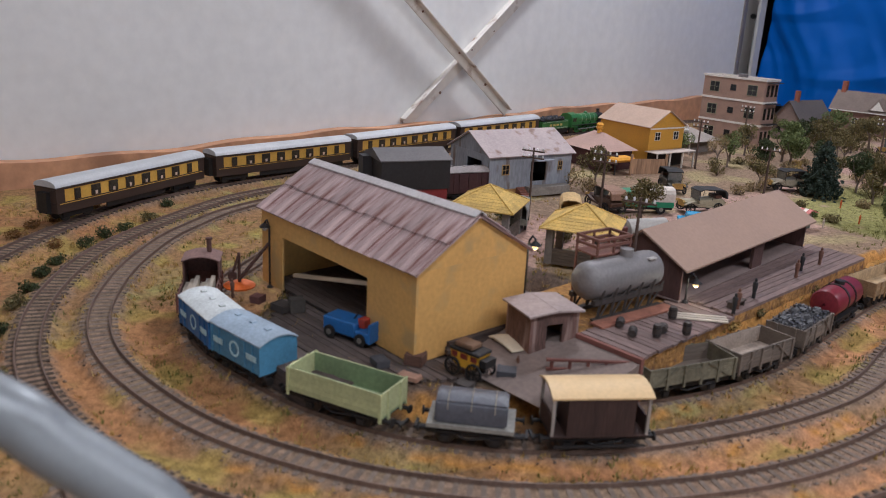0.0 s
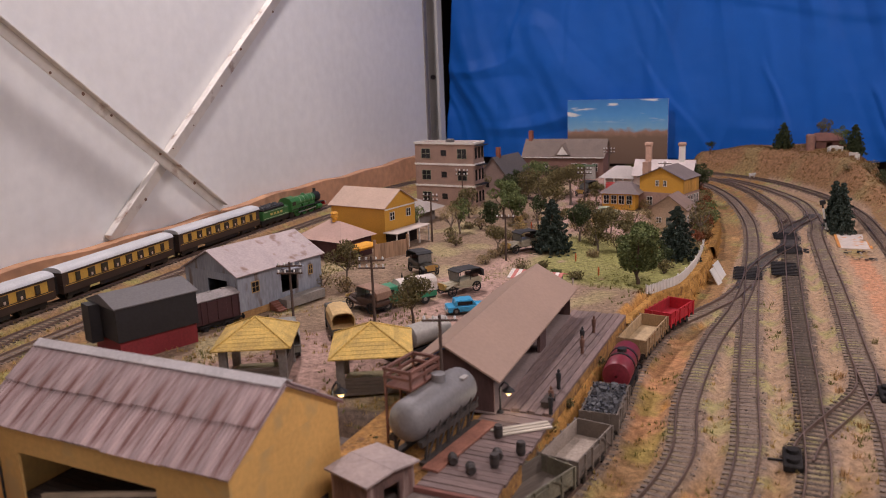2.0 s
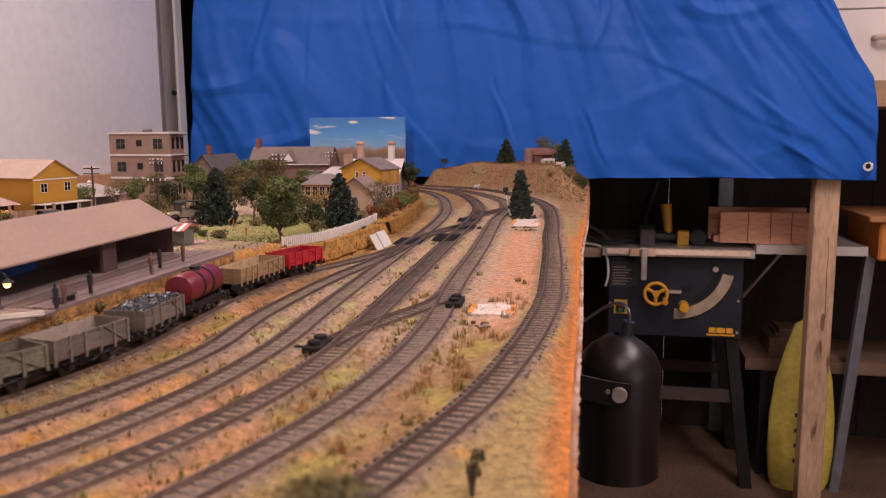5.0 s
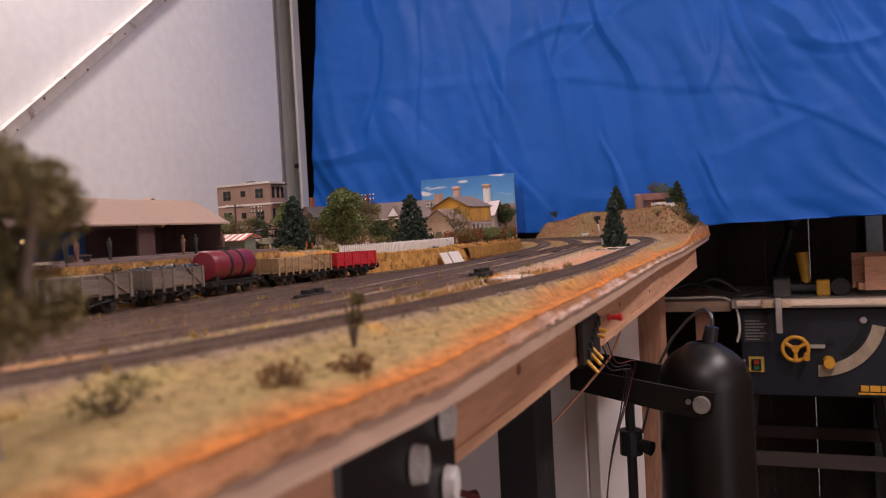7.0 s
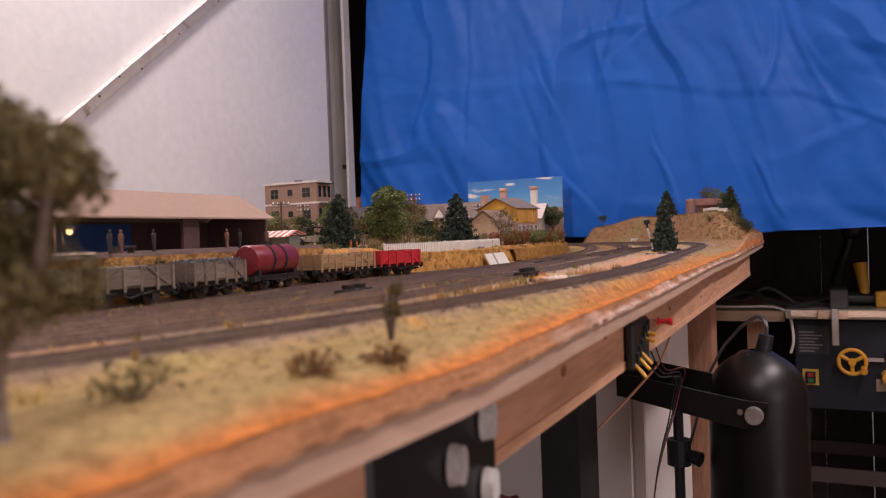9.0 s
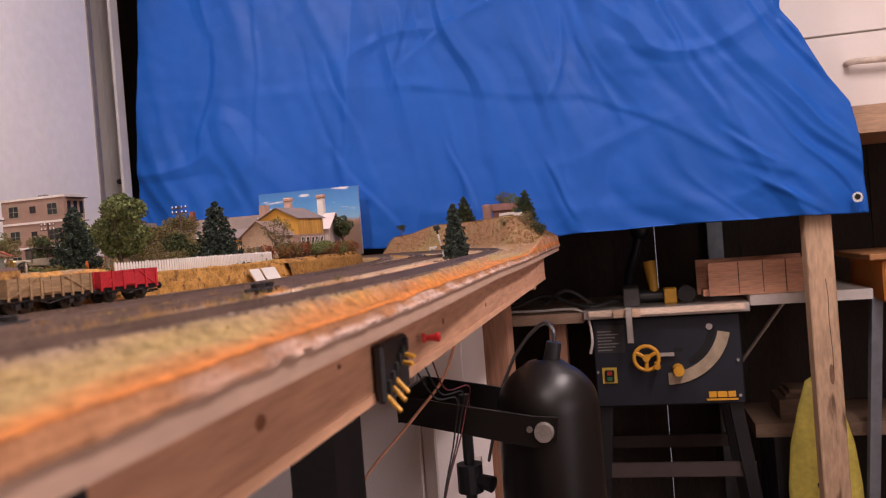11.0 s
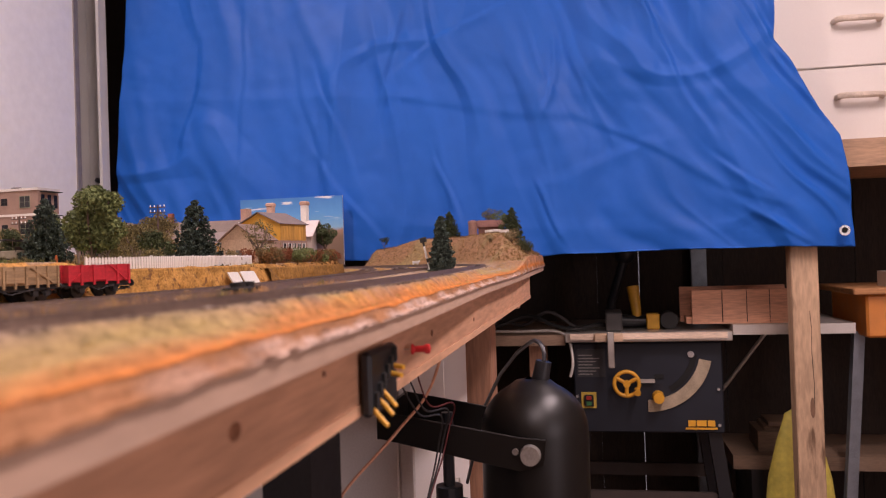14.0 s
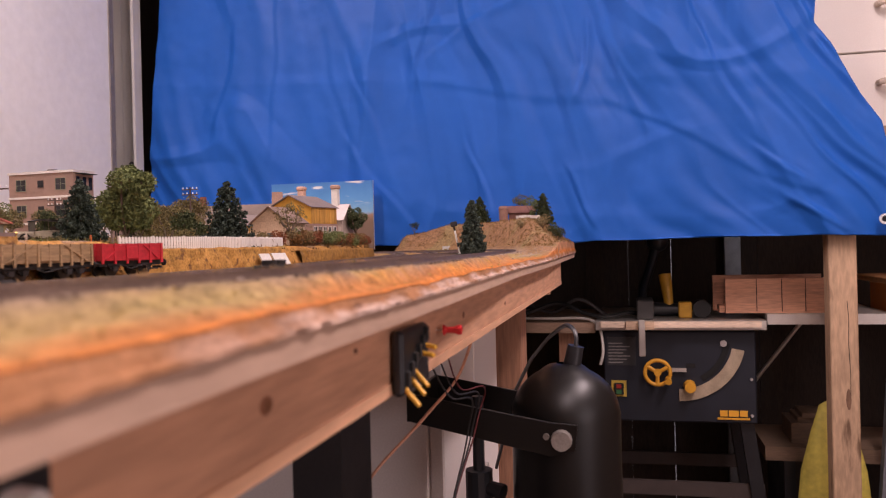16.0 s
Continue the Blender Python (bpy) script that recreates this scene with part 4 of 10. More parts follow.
solid("timber_post", bevel(boxes((0.612, 0.677, 1.885, 1.945, 0, 1.2045)), 0.003), mat("post_pine", (0.60, 0.40, 0.25), 0.7, 0, 0.25, 22, 0.0004, 160, dirt=(0.16, 0.09, 0.05), dirt_amount=0.02, stretch=(1, 1, 0.18)), "square pine post with knots and a crack", "post", kind="structure")
crack = bmesh.new()
tube(crack, [(0.652, 1.8847, 0.845), (0.655, 1.8847, 0.80), (0.6535, 1.8847, 0.74), (0.6565, 1.8847, 0.66), (0.656, 1.8847, 0.61)], 0.0007)
part("crack", crack, mat("hole_black", (0.01, 0.01, 0.01)), bpy.data.objects["timber_post"])
kn = bmesh.new()
lathe(kn, [(0.0, 0.001), (0.010, 0.0005), (0.011, 0)], 16, Matrix.Diagonal((0.55, 2.4, 1, 1)))
o = part("knot", kn, mat("knot_brown", (0.20, 0.11, 0.065), 0.6), bpy.data.objects["timber_post"])
o.matrix_world = pose(0.651, 1.8848, 0.60, 90, 0, 0)

chest = thing("drawer_unit", "white drawer unit with pale bar handles on a timber beam", "drawers")
M_WHITE = mat("white_melamine", (0.82, 0.76, 0.70), 0.4, 0, 0.04, 5)
part("carcass", boxes((0.565, 1.10, 1.995, 2.40, 1.2755, 2.1)), M_WHITE, chest)
for k in range(4):
    z0 = 1.278 + k * 0.2
    d = part("drawer", bevel(boxes((0.567, 1.098, 1.978, 1.9945, z0, z0 + 0.196)), 0.002), M_WHITE, chest)
    bm = bmesh.new()
    tube(bm, [(0.760, 1.978, z0 + 0.118), (0.762, 1.955, z0 + 0.118), (0.775, 1.948, z0 + 0.118), (0.855, 1.948, z0 + 0.116), (0.868, 1.955, z0 + 0.116), (0.870, 1.978, z0 + 0.116)], 0.008, 8)
    part("handle", bm, mat("handle_beige", (0.66, 0.55, 0.45), 0.4), d, "pale bar handle", True)
solid("shelf_beam", boxes((0.565, 1.7, 1.89, 2.3, 1.205, 1.275)), wood("beam_timber", (0.42, 0.26, 0.16), along="x"), "timber beam carrying the drawer unit", "beam", kind="structure")

orange = thing("folding_workbench", "orange moulded plastic folding work bench with grey steel legs", "workbench")
M_OR = mat("orange_plastic", (0.70, 0.25, 0.05), 0.45, 0, 0.12, 20)
part("body", bevel(boxes((0.825, 1.25, 2.02, 2.35, 0.76, 0.875)), 0.006), M_OR, orange)
part("top_jaw", bevel(boxes((0.79, 1.28, 2.0, 2.36, 0.8755, 0.893)), 0.003), wood("jaw_wood", (0.46, 0.22, 0.09), along="x"), orange)
part("slot", boxes((0.872, 0.886, 2.0185, 2.021, 0.795, 0.825)), M_BLACK, orange)
for a, b in ((0.83, 0.77), (1.2, 1.26)):
    bm = bmesh.new()
    prism(bm, [(a - 0.014, 0.77), (a + 0.014, 0.77), (b + 0.014, 0), (b - 0.014, 0)], 2.1, 2.13)
    part("leg", bm, mat("leg_grey", (0.22, 0.24, 0.27), 0.5, 0.5), orange)
solid("small_white_box", boxes((0.885, 0.96, 2.03, 2.12, 0.894, 0.935)), M_WHITE, "small white box on the orange bench", "box")

bm = bmesh.new()
lathe(bm, [(0.002, 0.56), (0.035, 0.54), (0.06, 0.46), (0.085, 0.36), (0.098, 0.24), (0.10, 0.12), (0.092, 0.03), (0.08, 0.0)], 24, Matrix.Diagonal((1, 0.45, 1, 1)))
sack = solid("yellow_sack", bm, mat("yellow_cloth", (0.62, 0.52, 0.10), 0.6, 0, 0.2, 14, 0.001, 60), "yellow folded vinyl sack standing on the floor", "sack", pose(0.665, 2.12, 0.0), smooth=True)
for k in range(4):
    part("print_bar", boxes((-0.03, 0.02 + 0.01 * (k % 2), -0.047, -0.0455, 0.10 + k * 0.05, 0.112 + k * 0.05)), mat("print_black", (0.03, 0.03, 0.02), 0.6), sack)

# white cupboard under the table, cables and the work lamp
cup = thing("white_cupboard", "white cupboard standing under the layout", "cupboard")
M_CUP = mat("cupboard_white", (0.82, 0.78, 0.75), 0.5, 0, 0.06, 5)
part("carcass", bevel(boxes((-0.55, -0.093, 0.60, 0.97, 0.0, 0.90)), 0.002), M_CUP, cup)
for y in (0.602, 0.787):
    d = part("door", bevel(boxes((-0.0925, -0.075, y, y + 0.181, 0.03, 0.895)), 0.002), M_CUP, cup)
    bm = bmesh.new()
    hy = 0.775 if y < 0.7 else 0.795
    rod(bm, (-0.0755, hy, 0.70), (-0.060, hy, 0.70), 0.006, 0.008, 12)
    part("knob", bm, M_ALU, d, smooth=True)
solid("grey_crate", bevel(boxes((-0.45, -0.12, -0.05, 0.20, 0.0, 0.82)), 0.01), mat("crate_grey", (0.30, 0.33, 0.38), 0.5, 0, 0.1, 6), "grey plastic crate under the layout", "crate")
M_LAMP = mat("lamp_black", (0.005, 0.0042, 0.0038), 0.37, 0, 0.15, 8, spec=0.45)


def work_lamp():
    t = thing("work_lamp", "black domed metal work lamp on a bracket arm", "lamp")
    R = 0.0535
    prof = [(0.008, 0.061), (0.018, 0.0588)] + [(R * math.sin(a), 0.010 + 0.049 * math.cos(a)) for a in [0.5 + i * 0.107 for i in range(11)]] + [(R, -0.04), (R * 1.02, -0.12), (R * 1.03, -0.125), (R * 0.98, -0.12), (R * 0.96, -0.04), (R * 0.95, 0.0), (0.03, 0.038), (0.0, 0.045)]
    bm = bmesh.new()
    lathe(bm, prof, 40)
    o = part("shade", bm, M_LAMP, t, "glossy black dome shade", True)
    o.matrix_world = pose(0.0695, 0.523, 0.824)
    bm = bmesh.new()
    rod(bm, (0.0765, 0.523, 0.882), (0.081, 0.523, 0.902), 0.009, 0.008, 12)
    part("cord_grip", bm, M_BLACK, t, smooth=True)
    bm = bmesh.new()
    tube(bm, [(0.081, 0.523, 0.902), (0.0815, 0.525, 0.909), (0.080, 0.530, 0.915), (0.076, 0.538, 0.919), (0.070, 0.55, 0.920), (0.062, 0.57, 0.915), (0.045, 0.60, 0.90), (0.02, 0.65, 0.87), (-0.01, 0.72, 0.82), (-0.05, 0.8, 0.70)], 0.0022, 8)
    part("cord", bm, M_BLACK, t, smooth=True)
    for y in (0.4655, 0.5775):
        bm = bmesh.new()
        prism(bm, [(0.085, 0.836), (0.082, 0.812), (0.06, 0.806), (-0.075, 0.835), (-0.075, 0.862), (0.06, 0.838)], y, y + 0.003)
        part("bracket", bevel(bm, 0.0006), M_LAMP, t)
        bm = bmesh.new()
        s = -1 if y < 0.5 else 1
        rod(bm, (0.070, y, 0.822), (0.070, y + s * 0.007, 0.822), 0.010, 0.009, 18)
        part("knob", bm, mat("knob_grey", (0.34, 0.31, 0.28), 0.4, 0.6), t, "grey pivot knob", True)
        bm = bmesh.new()
        rod(bm, (0.056, y, 0.825), (0.056, y + s * 0.003, 0.825), 0.003, 0.003, 10)
        part("screw", bm, mat("knob_grey", (0.34, 0.31, 0.28)), t)
    part("yoke", boxes((-0.078, -0.074, 0.4655, 0.5805, 0.835, 0.862)), M_LAMP, t)
    bm = bmesh.new()
    rod(bm, (-0.02, 0.525, 0.85), (-0.02, 0.525, 0.0), 0.006, n=10)
    part("stand", bm, M_BLACK, t)
    bm = bmesh.new()
    rod(bm, (-0.02, 0.525, 0.775), (-0.02, 0.525, 0.745), 0.014, n=14)
    rod(bm, (-0.02, 0.525, 0.76), (0.006, 0.515, 0.755), 0.006, 0.009, n=10)
    part("clamp", bm, M_BLACK, t)
    bm = bmesh.new()
    rod(bm, (-0.02, 0.525, 0.0), (-0.02, 0.525, 0.02), 0.11, 0.10, 24)
    part("base", bm, M_BLACK, t)


work_lamp()


def cable(pts, r, colour, label):
    bm = bmesh.new()
    c = spline(pts, 0.01) if len(pts[0]) == 2 else np.array(pts)
    p = [Vector(q) for q in pts]
    out = []
    q = [2 * p[0] - p[1], *p, 2 * p[-1] - p[-2]]
    for a, b, c_, d in zip(q, q[1:], q[2:], q[3:]):
        for i in range(8):
            t = i / 8
            out.append(0.5 * (2 * b + (c_ - a) * t + (2 * a - 5 * b + 4 * c_ - d) * t * t + (3 * b - a - 3 * c_ + d) * t ** 3))
    out.append(p[-1])
    tube(bm, out, r, 6)
    return solid("cable", bm, mat("cable_" + label.split()[0], colour, 0.5), label, "cable", smooth=True)


cable([(-0.015, 0.50, 0.922), (-0.025, 0.46, 0.881), (-0.042, 0.41, 0.856), (-0.057, 0.40, 0.839), (-0.089, 0.38, 0.802), (-0.12, 0.35, 0.74), (-0.14, 0.32, 0.6)], 0.0015, (0.72, 0.36, 0.22), "salmon thin cable hanging from the fascia")
for k, c in enumerate(((0.02, 0.02, 0.02), (0.02, 0.02, 0.02), (0.12, 0.02, 0.02))):
    cable([(-0.02, 0.33 + 0.03 * k, 0.914), (-0.01, 0.36 + 0.02 * k, 0.88), (0.0, 0.40 + 0.03 * k, 0.87), (-0.01, 0.42 + 0.02 * k, 0.83), (-0.03, 0.40, 0.70), (-0.05, 0.42 + 0.05 * k, 0.3)], 0.0008, c, ("black", "black", "red")[k] + " thin cable hanging under the fascia")
cable([(-0.10, 0.05, 0.90), (-0.07, 0.06, 0.85), (-0.06, 0.09, 0.83), (-0.08, 0.10, 0.80), (-0.15, 0.08, 0.5)], 0.0025, (0.35, 0.03, 0.03), "red cable loop under the baseboard")

sock = thing("plug_strip", "black plug strip with yellow plugs on the fascia", "plug strip")
part("body", bevel(boxes((0.0125, 0.0190, 0.127, 0.182, 0.924, 0.959)), 0.002), M_BLACK, sock)
M_PLUG = mat("plug_yellow", (0.80, 0.42, 0.05), 0.45, 0, 0.1, 60)
for k, (y, z) in enumerate(((0.131, 0.928), (0.142, 0.932), (0.150, 0.935), (0.164, 0.943), (0.169, 0.947))):
    bm = bmesh.new()
    rod(bm, (0.0185, y, z), (0.0275, y - 0.004, z - (0.008 if k < 3 else 0.001)), 0.0016, 0.0013, 10)
    part("plug", bm, M_PLUG, sock, smooth=True)
for k in range(6):
    part("socket_rib", boxes((0.0186, 0.0210, 0.131 + k * 0.008, 0.136 + k * 0.008, 0.929 + k * 0.004, 0.937 + k * 0.004)), mat("rubber_black", (0.02, 0.02, 0.02)), sock)
pin = thing("push_pin", "red push pin stuck in the fascia", "push pin")
bm = bmesh.new()
lathe(bm, [(0.0012, 0.0), (0.0045, 0.0005), (0.0045, 0.002), (0.0026, 0.004), (0.0028, 0.010), (0.0042, 0.013), (0.0042, 0.016), (0.001, 0.017)], 14)
part("head", bm, mat("pin_red", (0.55, 0.03, 0.03), 0.35), pin, smooth=True)
bm = bmesh.new()
rod(bm, (0, 0, -0.006), (0, 0, 0.001), 0.0006)
part("needle", bm, M_ALU, pin)
pin.matrix_world = pose(0.014, 0.238, 0.948, 0, 90, 8) @ Matrix.Diagonal((0.8, 0.8, 0.8, 1))
ctrl = thing("train_controller", "black train controller with white knobs under the edge", "controller")
part("case", bevel(boxes((-0.06, 0.014, -0.235, -0.125, 0.90, 0.962)), 0.004), M_BLACK, ctrl)
for y, z in ((-0.140, 0.948), (-0.140, 0.920), (-0.172, 0.938)):
    bm = bmesh.new()
    rod(bm, (0.0135, y, z), (0.0185, y + 0.001, z), 0.0085, 0.0075, 18)
    part("knob", bm, mat("knob_white", (0.75, 0.73, 0.70), 0.4), ctrl, "white control knob", True)

# ---- rolling stock: x runs along the rails, z = 0 on their tops ----
M_UNDER = mat("underframe_black", (0.022, 0.02, 0.02), 0.6, 0.2, 0.3, 60)
M_WHEEL = mat("wheel_steel", (0.07, 0.065, 0.06), 0.45, 0.7, 0.2, 60)


def wheelset(parent, x, r=0.0060):
    for y in (-0.0078, 0.0078):
        bm = bmesh.new()
        rod(bm, (x, y - 0.0013, r), (x, y + 0.0013, r), r, n=16)
        rod(bm, (x, y - (0.0018 if y > 0 else 0.001), r), (x, y + (0.001 if y > 0 else 0.0018), r), r + 0.0008, n=16)
        part("wheel", bm, M_WHEEL, parent, smooth=True)
    bm = bmesh.new()
    rod(bm, (x, -0.008, r), (x, 0.008, r), 0.0012)
    part("axle", bm, M_WHEEL, parent)


def underframe(t, L, W, axles, z=0.0085):
    """Sole bars, axle guards, brake gear, buffers and couplings."""
    bm = bmesh.new()
    for s in (-1, 1):
        box(bm, -L / 2, L / 2, s * (W / 2 - 0.004) - 0.001, s * (W / 2 - 0.004) + 0.001, z, z + 0.0035)
    box(bm, -L / 2, L / 2, -W / 2 + 0.002, W / 2 - 0.002, z + 0.0035, z + 0.0045)
    part("underframe", bm, M_UNDER, t)
    for x in axles:
        for s in (-1, 1):
            y = s * (W / 2 - 0.0035)
            bm = bmesh.new()
            prism(bm, [(x - 0.006, z), (x + 0.006, z), (x + 0.0022, 0.004), (x - 0.0022, 0.004)], y - 0.0006, y + 0.0006)
            box(bm, x - 0.0025, x + 0.0025, y + s * 0.0006, y + s * 0.0025, 0.004, 0.008)
            box(bm, x - 0.007, x + 0.007, y + s * 0.0006, y + s * 0.002, 0.0092, 0.0105)
            part("axle_guard", bm, M_UNDER, t)
        wheelset(t, x)
    bm = bmesh.new()
    tube(bm, [(-L * 0.12, -(W / 2 - 0.002), z), (-L * 0.02, -(W / 2 - 0.002), 0.006), (L * 0.14, -(W / 2 - 0.001), 0.0085), (L * 0.24, -(W / 2 - 0.001), 0.009)], 0.0006, 5)
    part("brake_lever", bm, M_UNDER, t)
    for e in (-1, 1):
        for s in (-1, 1):
            bm = bmesh.new()
            rod(bm, (e * L / 2, s * 0.0115, z + 0.002), (e * (L / 2 + 0.005), s * 0.0115, z + 0.002), 0.0014, n=8)
            rod(bm, (e * (L / 2 + 0.005), s * 0.0115, z + 0.002), (e * (L / 2 + 0.006), s * 0.0115, z + 0.002), 0.0031, n=12)
            part("buffer", bm, M_UNDER, t)
        bm = bmesh.new()
        box(bm, min(e * L / 2, e * (L / 2 + 0.008)), max(e * L / 2, e * (L / 2 + 0.008)), -0.0015, 0.0015, z - 0.004, z - 0.0025)
        box(bm, min(e * (L / 2 + 0.007), e * (L / 2 + 0.009)), max(e * (L / 2 + 0.007), e * (L / 2 + 0.009)), -0.0055, 0.0055, z - 0.003, z - 0.001)
        part("coupling", bm, M_UNDER, t)


def open_wagon(label, L, W, H, outer, inner, braces=True, bogie=False, bars=0, group=""):
    t = thing("open_wagon", label, "wagon", group=group)
    z = 0.0135
    underframe(t, L, W, (-L * 0.38, -L * 0.24, L * 0.24, L * 0.38) if bogie else (-L * 0.27, L * 0.27))
    th = 0.0011
    part("floor", boxes((-L / 2, L / 2, -W / 2 + th, W / 2 - th, z - 0.0005, z + 0.001)), inner, t)
    for s in (-1, 1):
        side = part("side", boxes((-L / 2, L / 2, s * W / 2 - (th if s > 0 else -0.0003), s * W / 2 + (th if s < 0 else -0.0003), z, z + H - 0.0005)), outer, t)
        n = 5
        for k in range(n):
            part("plank", boxes((-L / 2, L / 2, min(s * W / 2, s * (W / 2 - 0.0003)), max(s * W / 2, s * (W / 2 - 0.0003)), z + H * k / n, z + H * (k + 1) / n - 0.0004)), outer, side)
        for x in np.linspace(-L / 2 + 0.001, L / 2 - 0.001, 2 if not braces else 6 if not bogie else 9):
            part("stanchion", boxes((x - 0.001, x + 0.001, s * W / 2 + (0 if s > 0 else -0.0012), s * W / 2 + (0.0012 if s > 0 else 0), z - 0.003, z + H)), outer, t)
        if braces:
            for e in (-1, 1):
                bm = bmesh.new()
                y = s * (W / 2 + 0.0006)
                prism(bm, [(e * L * 0.44, z + 0.001), (e * L * 0.41, z + 0.001), (e * L * 0.16, z + H - 0.001), (e * L * 0.19, z + H - 0.001)], y - 0.0005, y + 0.0005)
                part("diagonal", bm, outer, t)
            part("door", bevel(boxes((-L * 0.1, L * 0.1, s * W / 2 + (0 if s > 0 else -0.001), s * W / 2 + (0.001 if s > 0 else 0), z + 0.001, z + H * 0.8)), 0.0003), outer, t)
        for k in range(bars):
            part("lettering_bar", boxes((-L * 0.36 + k * 0.012, -L * 0.36 + k * 0.012 + 0.008, s * (W / 2 + 0.0016) - 0.0002, s * (W / 2 + 0.0016) + 0.0002, z + H * 0.45, z + H * 0.62)), mat("letter_cream", (0.55, 0.5, 0.4), 0.7), t)
    for e in (-1, 1):
        bm = bmesh.new()
        box(bm, e * L / 2 - (th if e > 0 else 0), e * L / 2 + (th if e < 0 else 0), -W / 2 + th, W / 2 - th, z, z + H)
        for y in (-W * 0.25, W * 0.25):
            box(bm, e * L / 2 + (0 if e > 0 else -0.001), e * L / 2 + (0.001 if e > 0 else 0), y - 0.0012, y + 0.0012, z - 0.003, z + H)
        part("end", bm, outer, t)
    part("lining", boxes((-L / 2 + th, L / 2 - th, -W / 2 + th, -W / 2 + th + 0.0003, z + 0.001, z + H - 0.0004), (-L / 2 + th, L / 2 - th, W / 2 - th - 0.0003, W / 2 - th, z + 0.001, z + H - 0.0004)), inner, t)
    return t


def heap(t, L, W, z, material, seed, size=0.0022, n=420, name="load"):
    """Loose lumps lying in a wagon."""
    rng = random.Random(seed)
    bm = bmesh.new()
    box(bm, -L / 2, L / 2, -W / 2, W / 2, z - 0.006, z)
    for _ in range(n):
        r = size * rng.uniform(0.5, 1.1)
        m = pose(rng.uniform(-L / 2, L / 2), rng.uniform(-W / 2, W / 2), z + rng.uniform(-0.0005, 0.002), rng.uniform(0, 360), rng.uniform(0, 360), 0)
        box(bm, -r, r, -r * 0.8, r * 0.8, -r * 0.6, r * 0.6, m)
    o = part(name, bm, material, t)
    return tagged(o, kind="stuff")


def arc_roof(L, W, z, rise, th=0.001, over=0.0012, n=10):
    bm = bmesh.new()
    w = W / 2 + over
    up = [(w * (2 * i / n - 1), z + rise * (1 - (2 * i / n - 1) ** 2)) for i in range(n + 1)]
    prof = [(y, zz + th) for y, zz in up] + [(y, zz) for y, zz in up[::-1]]
    prism(bm, prof, -L / 2 - over, L / 2 + over, axis="x")
    return bm


def box_van(label, L, W, H, colour, roof, bars=True):
    t = thing("box_van", label, "wagon")
    z = 0.0135
    underframe(t, L, W, (-L * 0.27, L * 0.27))
    bm = bmesh.new()
    n = 8
    arc = [(W / 2 * (1 - 2 * i / n), z + H + 0.0045 * (1 - (1 - 2 * i / n) ** 2)) for i in range(n + 1)]
    prism(bm, [(-W / 2, z), (W / 2, z), *arc], -L / 2, L / 2, axis="x")
    part("body", bm, colour, t)
    part("roof", arc_roof(L, W, z + H + 0.0002, 0.0046), roof, t, smooth=True)
    for s in (-1, 1):
        y0, y1 = sorted((s * W / 2, s * (W / 2 + 0.0009)))
        for x in (-0.013, 0.0):
            part("door", bevel(boxes((x, x + 0.0125, y0, y1, z + 0.001, z + H - 0.001)), 0.0003), colour, t)
        for x in (-L / 2 + 0.0008, -L * 0.34, L * 0.34, L / 2 - 0.0008):
            part("stanchion", boxes((x - 0.0008, x + 0.0008, y0, y1, z, z + H)), colour, t)
        if bars:
            for a, b, c, d in ((-0.027, -0.015, 0.42, 0.62), (0.015, 0.027, 0.42, 0.62)):
                part("lettering_bar", boxes((a, b, s * (W / 2 + 0.0011) - 0.0002, s * (W / 2 + 0.0011) + 0.0002, z + H * c, z + H * d)), mat("letter_pale", (0.42, 0.60, 0.66), 0.7), t)
            bm = bmesh.new()
            lathe(bm, [(0.0045, 0), (0.0045, 0.0003), (0.0062, 0.0003), (0.0062, 0)], 20)
            o = part("roundel", bm, mat("letter_pale", (0.42, 0.6, 0.66)), t, "pale painted ring emblem")
            o.matrix_local = pose(0, s * (W / 2 + 0.0009), z + H * 0.52, -90 * s, 0, 0)
    for k in (-0.3, 0.0, 0.3):
        part("roof_vent", boxes((k * L - 0.002, k * L + 0.002, -0.002, 0.002, z + H + 0.004, z + H + 0.0068)), roof, t)
    return t


def on_track(line, s, rev=False):
    """Pose on a track at a distance from its start."""
    c = CURVE[line]
    seg = np.linalg.norm(np.diff(c, axis=0), axis=1)
    d = np.r_[0, np.cumsum(seg)]
    def at(v):
        return np.array([np.interp(v, d, c[:, k]) for k in range(2)])
    a, b = at(s - 0.025), at(s + 0.025)
    h = math.degrees(math.atan2(*(b - a)[::-1])) + (180 if rev else 0)
    p = (a + b) / 2
    return pose(p[0], p[1], float(rail_z(p[0], p[1])), 0, 0, h)


def along(line, x, y):
    """Distance along a track of the place nearest to (x, y)."""
    c = CURVE[line]
    d = np.r_[0, np.cumsum(np.linalg.norm(np.diff(c, axis=0), axis=1))]
    return float(d[((c - (x, y)) ** 2).sum(1).argmin()])


M_GREY_W = wood("wagon_grey", (0.155, 0.125, 0.10), 0.3, 0.8, "x", 30, 0.0002)
M_INSIDE = mat("wagon_inside", (0.34, 0.28, 0.23), 0.85, 0, 0.3, 60, 0.0002, 500)
M_TANBODY = wood("wagon_tan", (0.30, 0.20, 0.105), 0.3, 0.8, "x", 30, 0.0002)
M_COAL = mat("coal", (0.05, 0.05, 0.055), 0.5, 0, 0.5, 200)
line = "siding_platform"
w = open_wagon("weathered olive grey open goods wagon on the platform siding", 0.080, 0.031, 0.0145, mat("wagon_olive", (0.17, 0.155, 0.105), 0.8, 0, 0.3, 50, 0.0002, 400), M_GREY_W, bars=0)
w.matrix_world = on_track(line, along(line, -0.318, -0.113))
